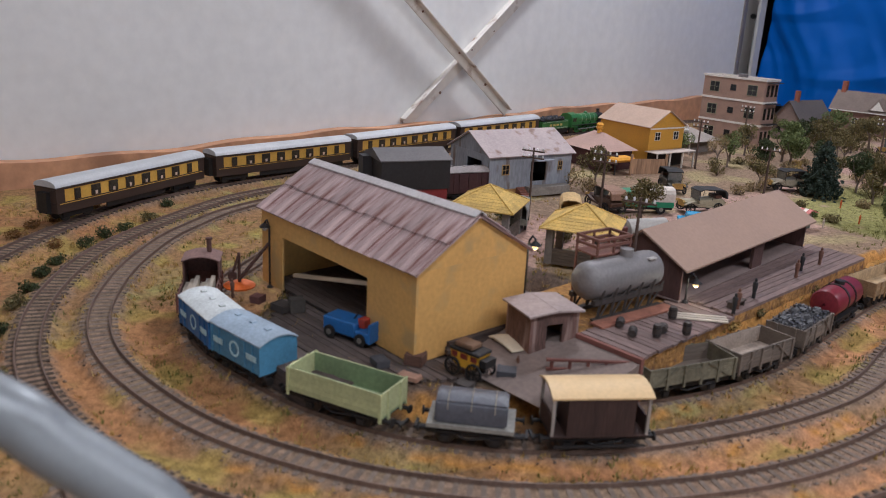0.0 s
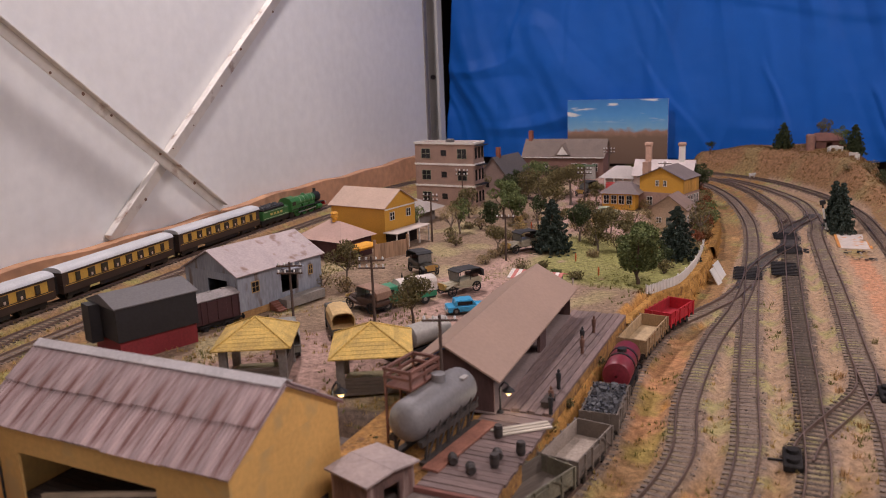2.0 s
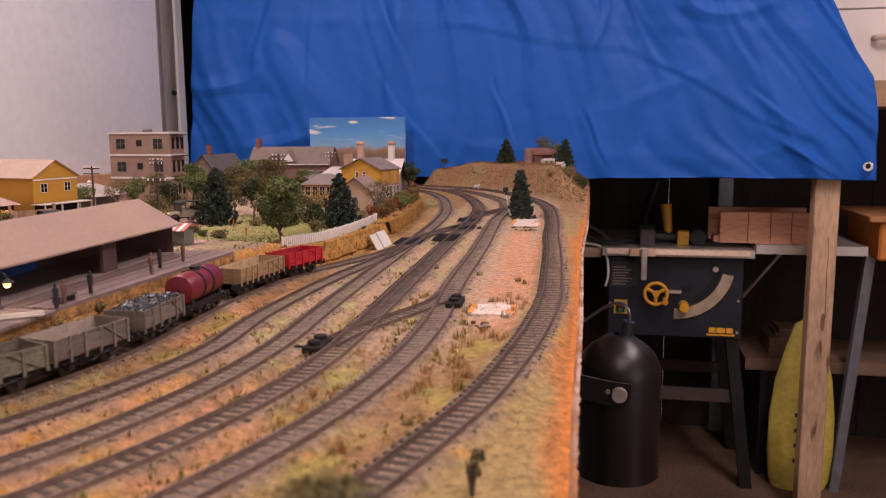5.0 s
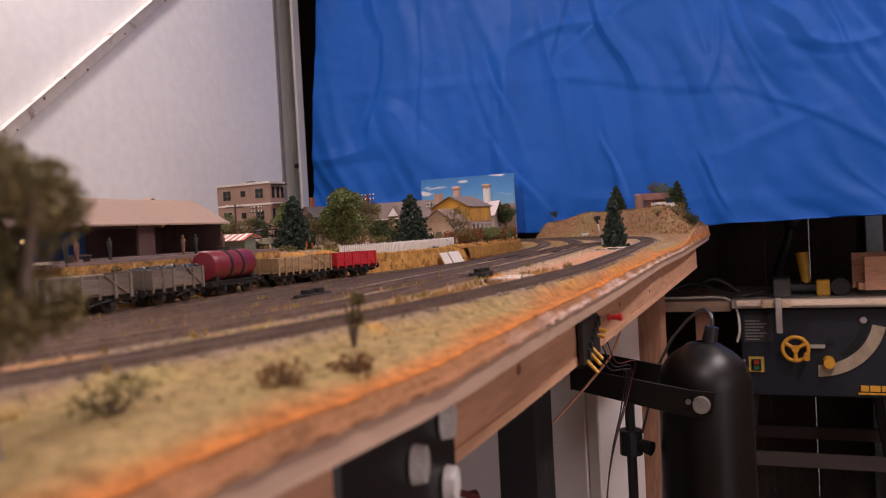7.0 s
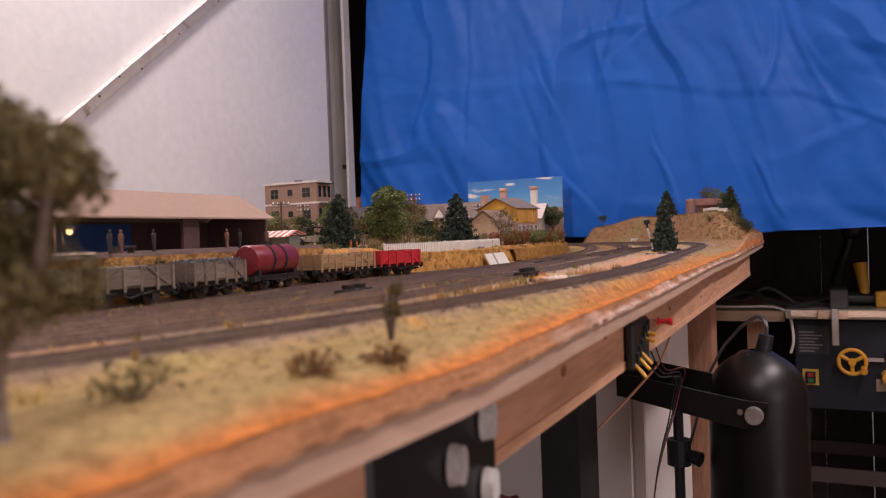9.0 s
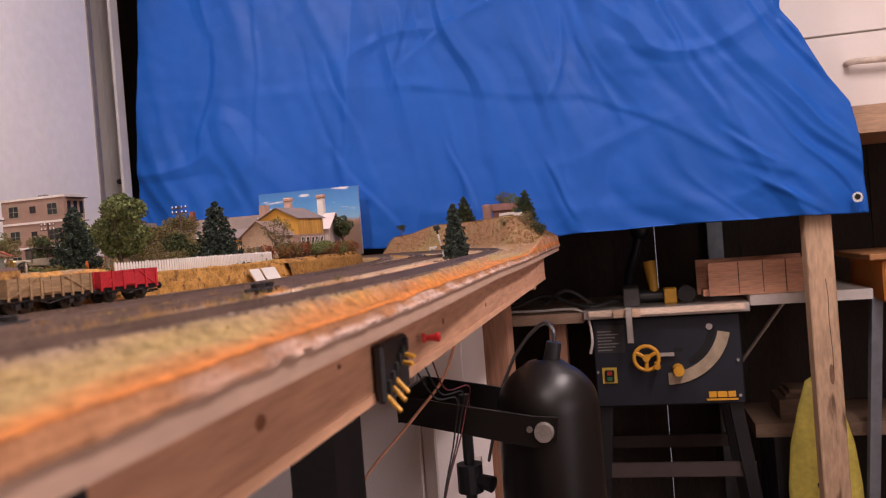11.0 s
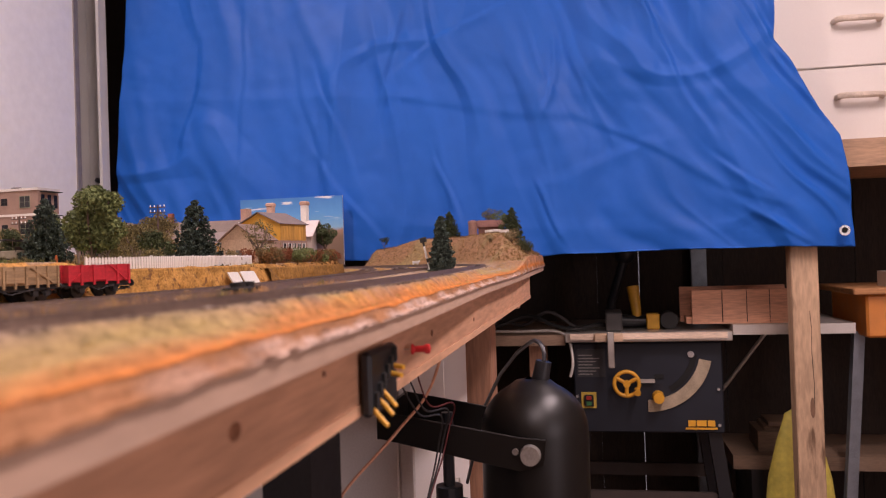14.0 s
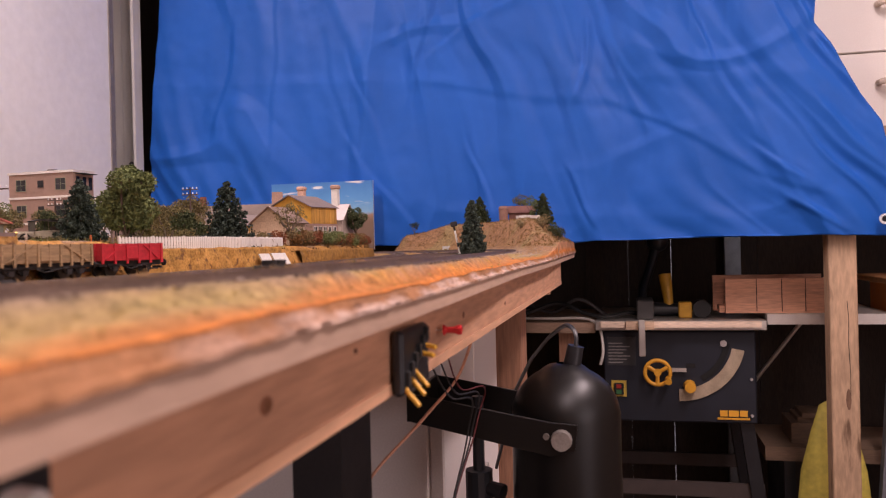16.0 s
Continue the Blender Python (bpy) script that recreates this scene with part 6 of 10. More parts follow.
def gable_house(name, label, m, L, W, H, R, wall, roof, over=0.003, openings=(), base=None, ribs=0, ridge=None, category="house"):
    """A house with its ridge along x. openings: (side, centre, sill, width, height) cut through a wall; side is -y, +y, -x or +x."""
    t = thing(name, label, category, m)
    th = 0.0022

    def wall_with_holes(length, holes):
        xs = sorted({-length / 2, length / 2, *[c - w / 2 for c, s, w, h in holes], *[c + w / 2 for c, s, w, h in holes]})
        zs = sorted({0.0, H, *[s for c, s, w, h in holes], *[s + h for c, s, w, h in holes]})
        rows = []
        for a, b in zip(xs, xs[1:]):
            for lo, hi in zip(zs, zs[1:]):
                x, z = (a + b) / 2, (lo + hi) / 2
                if not any(abs(x - c) < w / 2 and s < z < s + h for c, s, w, h in holes):
                    rows.append((a, b, 0, th, lo, hi))
        bm = boxes(*rows)
        bmesh.ops.remove_doubles(bm, verts=bm.verts[:], dist=1e-6)
        return bm
    for side, rz, length, dx, dy in (("-y", 0, L, 0, -W / 2), ("+y", 180, L, 0, W / 2), ("-x", -90, W - 2 * th, -L / 2, 0), ("+x", 90, W - 2 * th, L / 2, 0)):
        o = part("wall", wall_with_holes(length, [q[1:] for q in openings if q[0] == side]), wall, t)
        o.matrix_local = pose(dx, dy, 0, 0, 0, rz)
    for e in (-1, 1):
        bm = bmesh.new()
        prism(bm, [(-W / 2, H + 0.0001), (W / 2, H + 0.0001), (0, R - 0.0004)], e * L / 2 - (th if e > 0 else 0), e * L / 2 + (th if e < 0 else 0), axis="x")
        part("gable", bm, wall, t)
    slope = math.hypot(W / 2 + over, (R - H) * (W / 2 + over) / (W / 2))
    ang = math.degrees(math.atan2(R - H, W / 2))
    for s in (-1, 1):
        bm = boxes((-L / 2 - over, L / 2 + over, -slope, 0, 0, 0.0014))
        if ribs:
            for k in range(ribs):
                x = -L / 2 - over + (L + 2 * over) * (k + 0.5) / ribs
                box(bm, x - 0.0007, x + 0.0007, -slope, 0, 0.0014, 0.0020)
        o = part("roof", bm, roof, t)
        o.matrix_local = pose(0, 0, R) @ pose(0, 0, 0, ang if s < 0 else -ang) @ (Matrix.Identity(4) if s < 0 else pose(0, 0, 0, 0, 0, 180))
    if ridge:
        bm = bmesh.new()
        rod(bm, (-L / 2 - over, 0, R + 0.0008), (L / 2 + over, 0, R + 0.0008), 0.0026, n=10)
        part("ridge_cap", bm, ridge, t)
    if base:
        part("plinth", boxes((-L / 2 - 0.001, L / 2 + 0.001, -W / 2 - 0.001, W / 2 + 0.001, -0.008, -0.0002)), base, t)
    part("floor", boxes((-L / 2 + th, L / 2 - th, -W / 2 + th, W / 2 - th, 0.0, 0.0006)), M_INNER, t)
    return t


def hip_roof(t, L, W, z, rise, material, over=0.004, name="roof", flat=0.5):
    bm = bmesh.new()
    a, b = L / 2 + over, W / 2 + over
    r = max(0.0, a - b) if flat is None else a * flat
    lo = [bm.verts.new(p) for p in ((-a, -b, z), (a, -b, z), (a, b, z), (-a, b, z))]
    hi = [bm.verts.new((-r, 0, z + rise)), bm.verts.new((r, 0, z + rise))]
    for f in ((lo[0], lo[1], hi[1], hi[0]), (lo[1], lo[2], hi[1]), (lo[2], lo[3], hi[0], hi[1]), (lo[3], lo[0], hi[0]), lo[::-1]):
        bm.faces.new(f)
    return part(name, bm, material, t)


M_SHEDWALL = mat("shed_yellow", (0.66, 0.385, 0.115), 0.75, 0, 0.12, 18, 0.0004, 250, dirt=(0.52, 0.34, 0.13), dirt_amount=0.2)
M_CORR = mat("rusty_corrugated", (0.43, 0.325, 0.315), 0.7, 0.05, 0.34, 60, 0.0003, 500, dirt=(0.20, 0.10, 0.085), dirt_amount=0.26, stretch=(1, 0.10, 0.10))


def engine_shed():
    m = pose(-0.5615, -0.2065, 1.0012, 0, 0, -1.5)
    L, W, H, R = 0.222, 0.113, 0.0705, 0.1045
    t = gable_house("goods_depot", "yellow rendered depot with rusty corrugated iron roof and wide door", m, L, W, H, R, M_SHEDWALL, M_CORR, 0.003, [("-y", -0.012, 0.0, 0.128, 0.050)], ribs=0, category="building")
    slope = math.hypot(W / 2 + 0.003, (R - H) * (W / 2 + 0.003) / (W / 2))
    ang = math.degrees(math.atan2(R - H, W / 2))
    # overlapping corrugated sheets in two courses
    cols = 9
    for s in (-1, 1):
        frame_ = pose(0, 0, R) @ pose(0, 0, 0, ang if s < 0 else -ang) @ (Matrix.Identity(4) if s < 0 else pose(0, 0, 0, 0, 0, 180))
        for row in range(2):
            for c in range(cols):
                w = (L + 0.006) / cols
                bm = bmesh.new()
                n = 48
                y0, y1 = -slope * (0.5 + 0.5 * row) - 0.001, -slope * 0.5 * row + (0.003 if row else -0.001)
                lift = 0.0016 + (0.0 if row else 0.0009)
                grid = []
                for i in range(n + 1):
                    x = w * (i / n - 0.5) * 1.03
                    z = 0.0008 * math.sin(2 * math.pi * 8 * i / n)
                    grid.append((bm.verts.new((x, y0, lift + z + 0.0003)), bm.verts.new((x, y1, lift + z))))
                for a, b in zip(grid, grid[1:]):
                    bm.faces.new((a[0], b[0], b[1], a[1]))
                o = part("roof_sheet", bm, M_CORR, t)
                o.matrix_local = frame_ @ pose(-L / 2 - 0.003 + w * (c + 0.5), random.uniform(-0.001, 0.001), 0.0002 * (c % 2), 0, 0, random.uniform(-0.5, 0.5))
    bm = bmesh.new()
    prism(bm, [(-0.006, 0.0), (0.0, 0.0034), (0.006, 0.0), (0.006, 0.0008), (0.0, 0.0044), (-0.006, 0.0008)], -L / 2 - 0.003, L / 2 + 0.003, axis="x")
    o = part("ridge_cap", bm, mat("ridge_lead", (0.55, 0.52, 0.52), 0.6, 0.2, 0.15, 40), t, "pale grey ridge capping")
    o.matrix_local = pose(0, 0, R + 0.0006)
    o = part("lintel_beam", boxes((-0.058, 0.058, -0.0015, 0.0015, -0.0016, 0.0016)), wood("pale_beam", (0.55, 0.43, 0.29), along="x"), t, "loose pale timber beam across the door")
    o.matrix_local = pose(-0.006, -W / 2 + 0.0045, 0.031, 0, -13, 0)
    for k in range(16):
        part("floor_plank", boxes((-L / 2 + 0.004, L / 2 - 0.004, -W / 2 + 0.004 + k * 0.0066, -W / 2 + 0.0098 + k * 0.0066, 0.0008, 0.0012)), wood("inner_plank", (0.15, 0.115, 0.10), 0.35, 0.85, "x", 30), t)


engine_shed()

# planked yard deck round the depot
M_DECK = wood("deck_plank", (0.125, 0.098, 0.088), 0.45, 0.85, "x", 30, 0.0003)
deck = thing("yard_deck", "grey weathered plank deck round the depot", "deck", kind="structure")
for k in range(46):
    y = -0.345 + k * 0.0062
    x0 = -0.70 + max(0.0, (-0.18 - y)) * 0.85 + random.uniform(0, 0.004)
    x1 = -0.352 - max(0.0, (-0.15 - y)) * 0.62
    o = part("plank", boxes((x0, x1, y, y + 0.0056, 0.976, 1.0 + random.uniform(-0.0004, 0.0006))), M_DECK, deck)

gable_house("lamp_hut", "small weathered brown timber hut with a grey felt roof", pose(-0.412, -0.172, 1.001, 0, 0, -18), 0.036, 0.042, 0.0385, 0.0405, mat("hut_boards", (0.15, 0.085, 0.07), 0.85, 0, 0.5, 90, 0.0004, 700, dirt=(0.30, 0.21, 0.18), dirt_amount=0.16, stretch=(1, 1, 0.15)), mat("felt_grey", (0.36, 0.29, 0.27), 0.85, 0, 0.2, 40), 0.003, [("+x", 0.0, 0.0, 0.014, 0.030)], category="hut")

# goods platform and shed
platform = thing("goods_platform", "weathered plank goods platform on an ochre bank", "platform", kind="structure")
M_PLANK = wood("platform_plank", (0.185, 0.128, 0.115), 0.35, 0.85, "y", 30, 0.0003)
part("bank", boxes((-0.47, -0.336, -0.155, 0.262, 0.972, 1.0195)), mat("ochre_bank", (0.42, 0.22, 0.065), 0.95, 0, 0.5, 70, 0.003, 260, dirt=(0.20, 0.10, 0.05), dirt_amount=0.15), platform, "ochre earth bank")
for k in range(9):
    x = -0.3965 + k * 0.0068
    part("plank", boxes((x, x + 0.0061, -0.02 + random.uniform(-0.002, 0.002), 0.262 + random.uniform(-0.003, 0.002), 1.0196, 1.0222 + random.uniform(-0.0003, 0.0005))), M_PLANK, platform)
for k in range(20):
    y = -0.155 + k * 0.0066
    part("plank", boxes((-0.388, -0.332 + random.uniform(-0.001, 0.001), y, y + 0.0059, 1.0196, 1.0218 + random.uniform(-0.0003, 0.0005))), wood("platform_plank_cross", (0.185, 0.128, 0.115), 0.35, 0.85, "x", 30, 0.0003), platform)
part("edge_board", boxes((-0.39, -0.33, -0.159, -0.1555, 0.985, 1.0215)), wood("kerb_red", (0.17, 0.07, 0.055), 0.3, 0.85, "x", 30), platform, "dark red kerb board")
bm = bmesh.new()
prism(bm, [(-0.2405, 1.0008), (-0.1595, 1.0008), (-0.1595, 1.0180)], -0.440, -0.331, axis="x")
part("ramp", bm, mat("ramp_grey", (0.20, 0.155, 0.135), 0.9, 0, 0.2, 40, 0.0003, 300), platform, "worn grey ramp up to the platform")


def goods_shed():
    m = pose(-0.422, 0.101, 1.0212, 0, 0, 3)
    t = thing("goods_shed", "brown timber goods shed with a wide tan card roof", "building", m)
    wall = wood("shed_brown", (0.085, 0.045, 0.04), 0.3, 0.8, "z", 30)
    roof = mat("tan_roof", (0.33, 0.225, 0.17), 0.8, 0, 0.10, 15, 0.0002, 300)
    L = 0.284
    part("back_wall", boxes((-0.042, -0.040, -L / 2 + 0.006, L / 2 - 0.006, 0, 0.030)), wall, t)
    for y in (-L / 2 + 0.006, L / 2 - 0.008):
        bm = bmesh.new()
        prism(bm, [(-0.04, 0), (0.036, 0), (0.036, 0.0315), (-0.003, 0.054), (-0.04, 0.029)], y, y + 0.002)
        part("gable_wall", bm, wall, t)
    for y in (0.018,):
        part("front_pier", boxes((0.033, 0.036, y - 0.011, y + 0.011, 0, 0.0315)), wall, t)
    part("header", boxes((0.033, 0.036, -L / 2 + 0.008, L / 2 - 0.008, 0.0316, 0.034)), wall, t)
    part("blue_screen", boxes((-0.0395, -0.0385, -0.125, 0.02, 0.0026, 0.028)), mat("blue_sheet", (0.03, 0.10, 0.30), 0.6), t, "blue sheet inside the shed")
    part("floor", boxes((-0.04, 0.037, -L / 2 + 0.004, L / 2 - 0.004, 0.0014, 0.0024)), mat("shed_floor", (0.22, 0.165, 0.15), 0.9, 0, 0.2, 40), t)
    bm = bmesh.new()
    prism(bm, [(-0.003, 0.0575), (0.043, 0.0316), (0.043, 0.0300), (-0.003, 0.0557)], -L / 2, L / 2)
    part("roof", bm, roof, t, "tan card roof")
    bm = bmesh.new()
    prism(bm, [(-0.0032, 0.0575), (-0.050, 0.0265), (-0.050, 0.025), (-0.0032, 0.0557)], -L / 2, L / 2)
    part("roof", bm, roof, t, "tan card roof")


goods_shed()


def storage_tank():
    t = thing("storage_tank", "grey cylindrical fuel tank on a timber cradle", "tank")
    M = mat("tank_grey", (0.21, 0.20, 0.20), 0.55, 0.15, 0.15, 25)
    a = math.degrees(math.atan2(0.014, 0.115))
    m = pose(-0.404, -0.072, 0, 0, 0, -a)
    t.matrix_world = m
    r = 0.0158
    bm = bmesh.new()
    lathe(bm, [(0.0005, -0.061), (0.007, -0.0600), (0.0125, -0.0565), (0.0152, -0.052), (r, -0.047), (r, 0.019), (0.0150, 0.024), (0.0115, 0.0275), (0.006, 0.0295), (0.0005, 0.030)], 32, pose(0, 0, 1.050, -90, 0, 0))
    part("barrel", bm, M, t, smooth=True)
    bm = bmesh.new()
    rod(bm, (0, -0.008, 1.063), (0, -0.008, 1.0715), 0.0055, n=18)
    part("filler_dome", bm, M, t, smooth=True)
    part("number_plate_bar", boxes((0.006, 0.0125, 0.008, 0.016, 1.0625, 1.0635)), mat("plate_pale", (0.5, 0.47, 0.44), 0.6), t).matrix_local = pose(0, 0, 0)
    wd = wood("cradle_dark", (0.05, 0.04, 0.035), 0.4, 0.85, "y", 40)
    for k in range(5):
        y = -0.05 + k * 0.0150
        for s in (-1, 1):
            for p, q, r_ in (((s * 0.013, y, 1.020), (s * 0.0145, y + 0.004, 1.046), 0.0012), ((s * 0.014, y, 1.020), (s * 0.014, y + 0.0165, 1.042), 0.0009)):
                bm = bmesh.new()
                rod(bm, p, q, r_, n=5)
                part("strut", bm, wd, t)
    for s in (-1, 1):
        part("sill", boxes((s * 0.0135 - 0.0025, s * 0.0135 + 0.0025, -0.055, 0.026, 1.0175, 1.0225)), wd, t)
        part("bearer", boxes((s * 0.0125 - 0.002, s * 0.0125 + 0.002, -0.055, 0.026, 1.034, 1.038)), wd, t)
    part("brick_apron", boxes((0.018, 0.031, -0.062, 0.026, 1.0222, 1.0238)), mat("brick_apron", (0.28, 0.12, 0.08), 0.9, 0, 0.3, 80), t, "brick red apron strip")
    wr = wood("rail_brown", (0.16, 0.07, 0.05), 0.3, 0.8, "y", 40)
    part("gantry_deck", boxes((-0.030, -0.006, -0.036, 0.004, 1.0655, 1.067)), wr, t)
    for x in (-0.030, -0.007):
        for y in (-0.035, -0.016, 0.003):
            part("gantry_post", boxes((x - 0.0008, x + 0.0008, y - 0.0008, y + 0.0008, 1.018 if x < -0.02 else 1.066, 1.079)), wr, t)
        for z in (1.0725, 1.0782):
            part("gantry_rail", boxes((x - 0.0012, x + 0.0012, -0.036, 0.004, z, z + 0.0022)), wr, t)
    for y in (-0.035, 0.003):
        for z in (1.0725, 1.0782):
            part("gantry_rail", boxes((-0.030, -0.007, y - 0.0012, y + 0.0012, z, z + 0.0022)), wr, t)


storage_tank()


def pavilion(label, m):
    t = thing("market_pavilion", label, "pavilion", m)
    M = mat("thatch_yellow", (0.56, 0.38, 0.10), 0.8, 0, 0.3, 70, 0.0004, 500)
    s, z0, z1, courses = 0.036, 0.036, 0.056, 9
    for k in range(courses):
        a, b = k / courses, (k + 1) / courses
        ra, rb = s * (1 - a) + 0.0006, s * (1 - b)
        za, zb = z0 + (z1 - z0) * a, z0 + (z1 - z0) * b
        bm = bmesh.new()
        lo = [bm.verts.new((x * ra, y * ra, za + 0.0006)) for x, y in ((-1, -1), (1, -1), (1, 1), (-1, 1))]
        un = [bm.verts.new((x * ra, y * ra, za - 0.0006)) for x, y in ((-1, -1), (1, -1), (1, 1), (-1, 1))]
        hi = [bm.verts.new((x * rb, y * rb, zb + 0.0006)) for x, y in ((-1, -1), (1, -1), (1, 1), (-1, 1))]
        for i in range(4):
            j = (i + 1) % 4
            bm.faces.new((lo[i], lo[j], hi[j], hi[i]))
            bm.faces.new((un[i], un[j], lo[j], lo[i]))
        bm.faces.new(un[::-1])
        bm.faces.new(hi)
        part("roof_course", bm, M, t)
    for x, y in ((-1, -1), (1, -1), (1, 1), (-1, 1)):
        bm = bmesh.new()
        rod(bm, (x * s, y * s, z0 + 0.001), (0, 0, z1 + 0.001), 0.0009, n=6)
        part("hip_rib", bm, M, t)
        part("post", boxes((x * 0.027 - 0.0035, x * 0.027 + 0.0035, y * 0.027 - 0.0035, y * 0.027 + 0.0035, 0, z0 + 0.002)), mat("post_grey", (0.17, 0.155, 0.14), 0.8, 0, 0.3, 60), t)
    wallm = wood("low_wall", (0.12, 0.095, 0.075), 0.35, 0.85, "x", 40)
    for a, b, c, d in ((-0.027, 0.027, -0.029, -0.027), (0.027, 0.029, -0.027, 0.027)):
        for k in range(5):
            part("log", boxes((a, b, c, d, k * 0.0032, k * 0.0032 + 0.0028)), wallm, t)
    part("floor", boxes((-0.026, 0.026, -0.026, 0.026, -0.001, 0.0008)), mat("pav_floor", (0.22, 0.19, 0.10), 0.9, 0, 0.3, 60), t)
    return t


pv = pavilion("open market pavilion with a stepped yellow pyramid roof", pose(-0.628, -0.012, ground_z(-0.628, -0.012) + 0.001, 0, 0, 28))
copy_thing(pv, pose(-0.508, -0.002, ground_z(-0.508, -0.002) + 0.003, 0, 0, 28))


def black_shed():
    m = pose(-0.793, 0.012, 0.995, 0, 0, -20)
    t = thing("water_tank_house", "tall shed with black upper half and red base", "building", m)
    blk = mat("shed_black", (0.022, 0.02, 0.022), 0.6, 0, 0.25, 30, 0.0002, 300)
    part("base_wall", boxes((-0.030, 0.030, -0.042, 0.042, -0.012, 0.044)), mat("shed_red", (0.24, 0.025, 0.03), 0.65, 0, 0.2, 25), t, "dark red lower half")
    part("upper_wall", boxes((-0.032, 0.032, -0.044, 0.044, 0.0442, 0.079)), blk, t)
    bm = bmesh.new()
    prism(bm, [(-0.034, 0.0792), (0.034, 0.0792), (0.034, 0.0805), (0.0, 0.091), (-0.034, 0.0805)], -0.046, 0.046)
    part("roof", bm, mat("felt_dark", (0.14, 0.13, 0.13), 0.75, 0, 0.2, 30), t)
    part("hatch", boxes((-0.022, -0.004, -0.056, -0.0443, 0.040, 0.080)), blk, t)


black_shed()

M_SHEET = mat("weathered_sheet", (0.27, 0.285, 0.32), 0.75, 0.1, 0.25, 40, 0.0003, 300, dirt=(0.17, 0.13, 0.11), dirt_amount=0.12, stretch=(1, 1, 0.3))
m = pose(-0.790, 0.196, 1.026, 0, 0, 78)
t = gable_house("grey_warehouse", "weathered grey sheet warehouse with pinkish roof on a stone base", m, 0.135, 0.098, 0.045, 0.070, M_SHEET, mat("roof_pink_grey", (0.42, 0.35, 0.34), 0.75, 0.1, 0.15, 30, dirt=(0.26, 0.17, 0.13), dirt_amount=0.1), 0.004,
                [("-x", 0.012, 0.006, 0.036, 0.030), ("-y", 0.012, 0.008, 0.026, 0.026)], base=mat("stone_base", (0.34, 0.19, 0.07), 0.9, 0, 0.3, 80), category="warehouse")
window(t, pose(-0.042, -0.0492, 0.020), 0.010, 0.012, mat("ochre_frame", (0.42, 0.27, 0.10), 0.7))
window(t, pose(0.048, -0.0492, 0.022), 0.006, 0.011, mat("ochre_frame", (0.42, 0.27, 0.1)))
part("loading_dock", boxes((-0.01, 0.055, -0.066, -0.051, -0.008, 0.003)), mat("dock_grey", (0.30, 0.27, 0.24), 0.9, 0, 0.25, 60), t)
for k in range(5):
    part("step", boxes((-0.024, -0.012, -0.054 - k * 0.0035, -0.0505 - k * 0.0035, -0.008, 0.002 - k * 0.002)), wood("step_red", (0.24, 0.10, 0.07), along="x"), t)
part("awning", boxes((0.0, 0.028, -0.062, -0.0495, 0.037, 0.0385)), M_SHEET, t)

v = box_van("small maroon box van body beside the grey warehouse", 0.058, 0.030, 0.026, mat("van_maroon", (0.06, 0.022, 0.024), 0.7, 0, 0.25, 40), mat("felt_mid", (0.26, 0.23, 0.22), 0.8), bars=False)
v.matrix_world = pose(-0.775, 0.092, ground_z(-0.775, 0.092) - 0.004, 0, 0, 72)

# yellow house and its neighbours
M_OCHRE = mat("ochre_wall", (0.60, 0.31, 0.035), 0.65, 0, 0.12, 25)
m = pose(-0.822, 0.556, 1.018, 0, 0, -9) @ Matrix.Diagonal((1.0, 1.0, 0.87, 1.0))
t = gable_house("yellow_house", "two storey ochre yellow house with tan gable roof", m, 0.112, 0.082, 0.076, 0.103, M_OCHRE, mat("tan_roof_house", (0.46, 0.33, 0.25), 0.75, 0, 0.12, 25), 0.004)
for y in (-0.022, 0.022):
    window(t, pose(0.0562, y, 0.050, 0, 0, 90), 0.011, 0.014)
part("gable_trim", boxes((0.0565, 0.0575, -0.041, 0.041, 0.070, 0.0725)), M_TRIM, t)
part("porch_roof", boxes((0.058, 0.085, -0.05, 0.045, 0.030, 0.0315)), mat("porch_pale", (0.5, 0.43, 0.38), 0.7, 0, 0.15, 30), t, "pale flat porch roof")
for y in (-0.046, -0.015, 0.015, 0.042):
    part("porch_post", boxes((0.081, 0.083, y - 0.001, y + 0.001, 0, 0.0299)), M_TRIM, t)
part("porch_wall", boxes((0.0565, 0.0585, -0.041, 0.041, 0.0, 0.0285)), M_INNER, t)

m = pose(-0.832, 0.452, 1.016, 0, 0, -12)
t = thing("rust_roofed_house", "low dark red house with dusty pink hipped roof", "house", m)
part("wall", boxes((-0.044, 0.044, -0.034, 0.034, 0, 0.031)), mat("wall_maroon", (0.08, 0.03, 0.03), 0.8, 0, 0.3, 40), t)
hip_roof(t, 0.09, 0.07, 0.0312, 0.024, mat("dusty_pink_roof", (0.42, 0.28, 0.23), 0.8, 0, 0.15, 30), 0.006, flat=0.25)
part("yellow_awning", bevel(boxes((0.052, 0.078, -0.030, 0.012, 0.019, 0.026)), 0.003), mat("awning_yellow", (0.75, 0.36, 0.03), 0.6), t, "bright yellow awning")
for y in (-0.028, 0.010):
    part("awning_post", boxes((0.074, 0.0755, y - 0.001, y + 0.001, 0, 0.019)), M_INNER, t)
bm = bmesh.new()
lathe(bm, [(0.004, 0), (0.004, 0.006), (0.0062, 0.008), (0.005, 0.012), (0.006, 0.014), (0.003, 0.017)], 14, pose(0, 0, 0.053))
part("roof_ornament", bm, mat("awning_yellow", (0.75, 0.36, 0.03)), t, smooth=True)

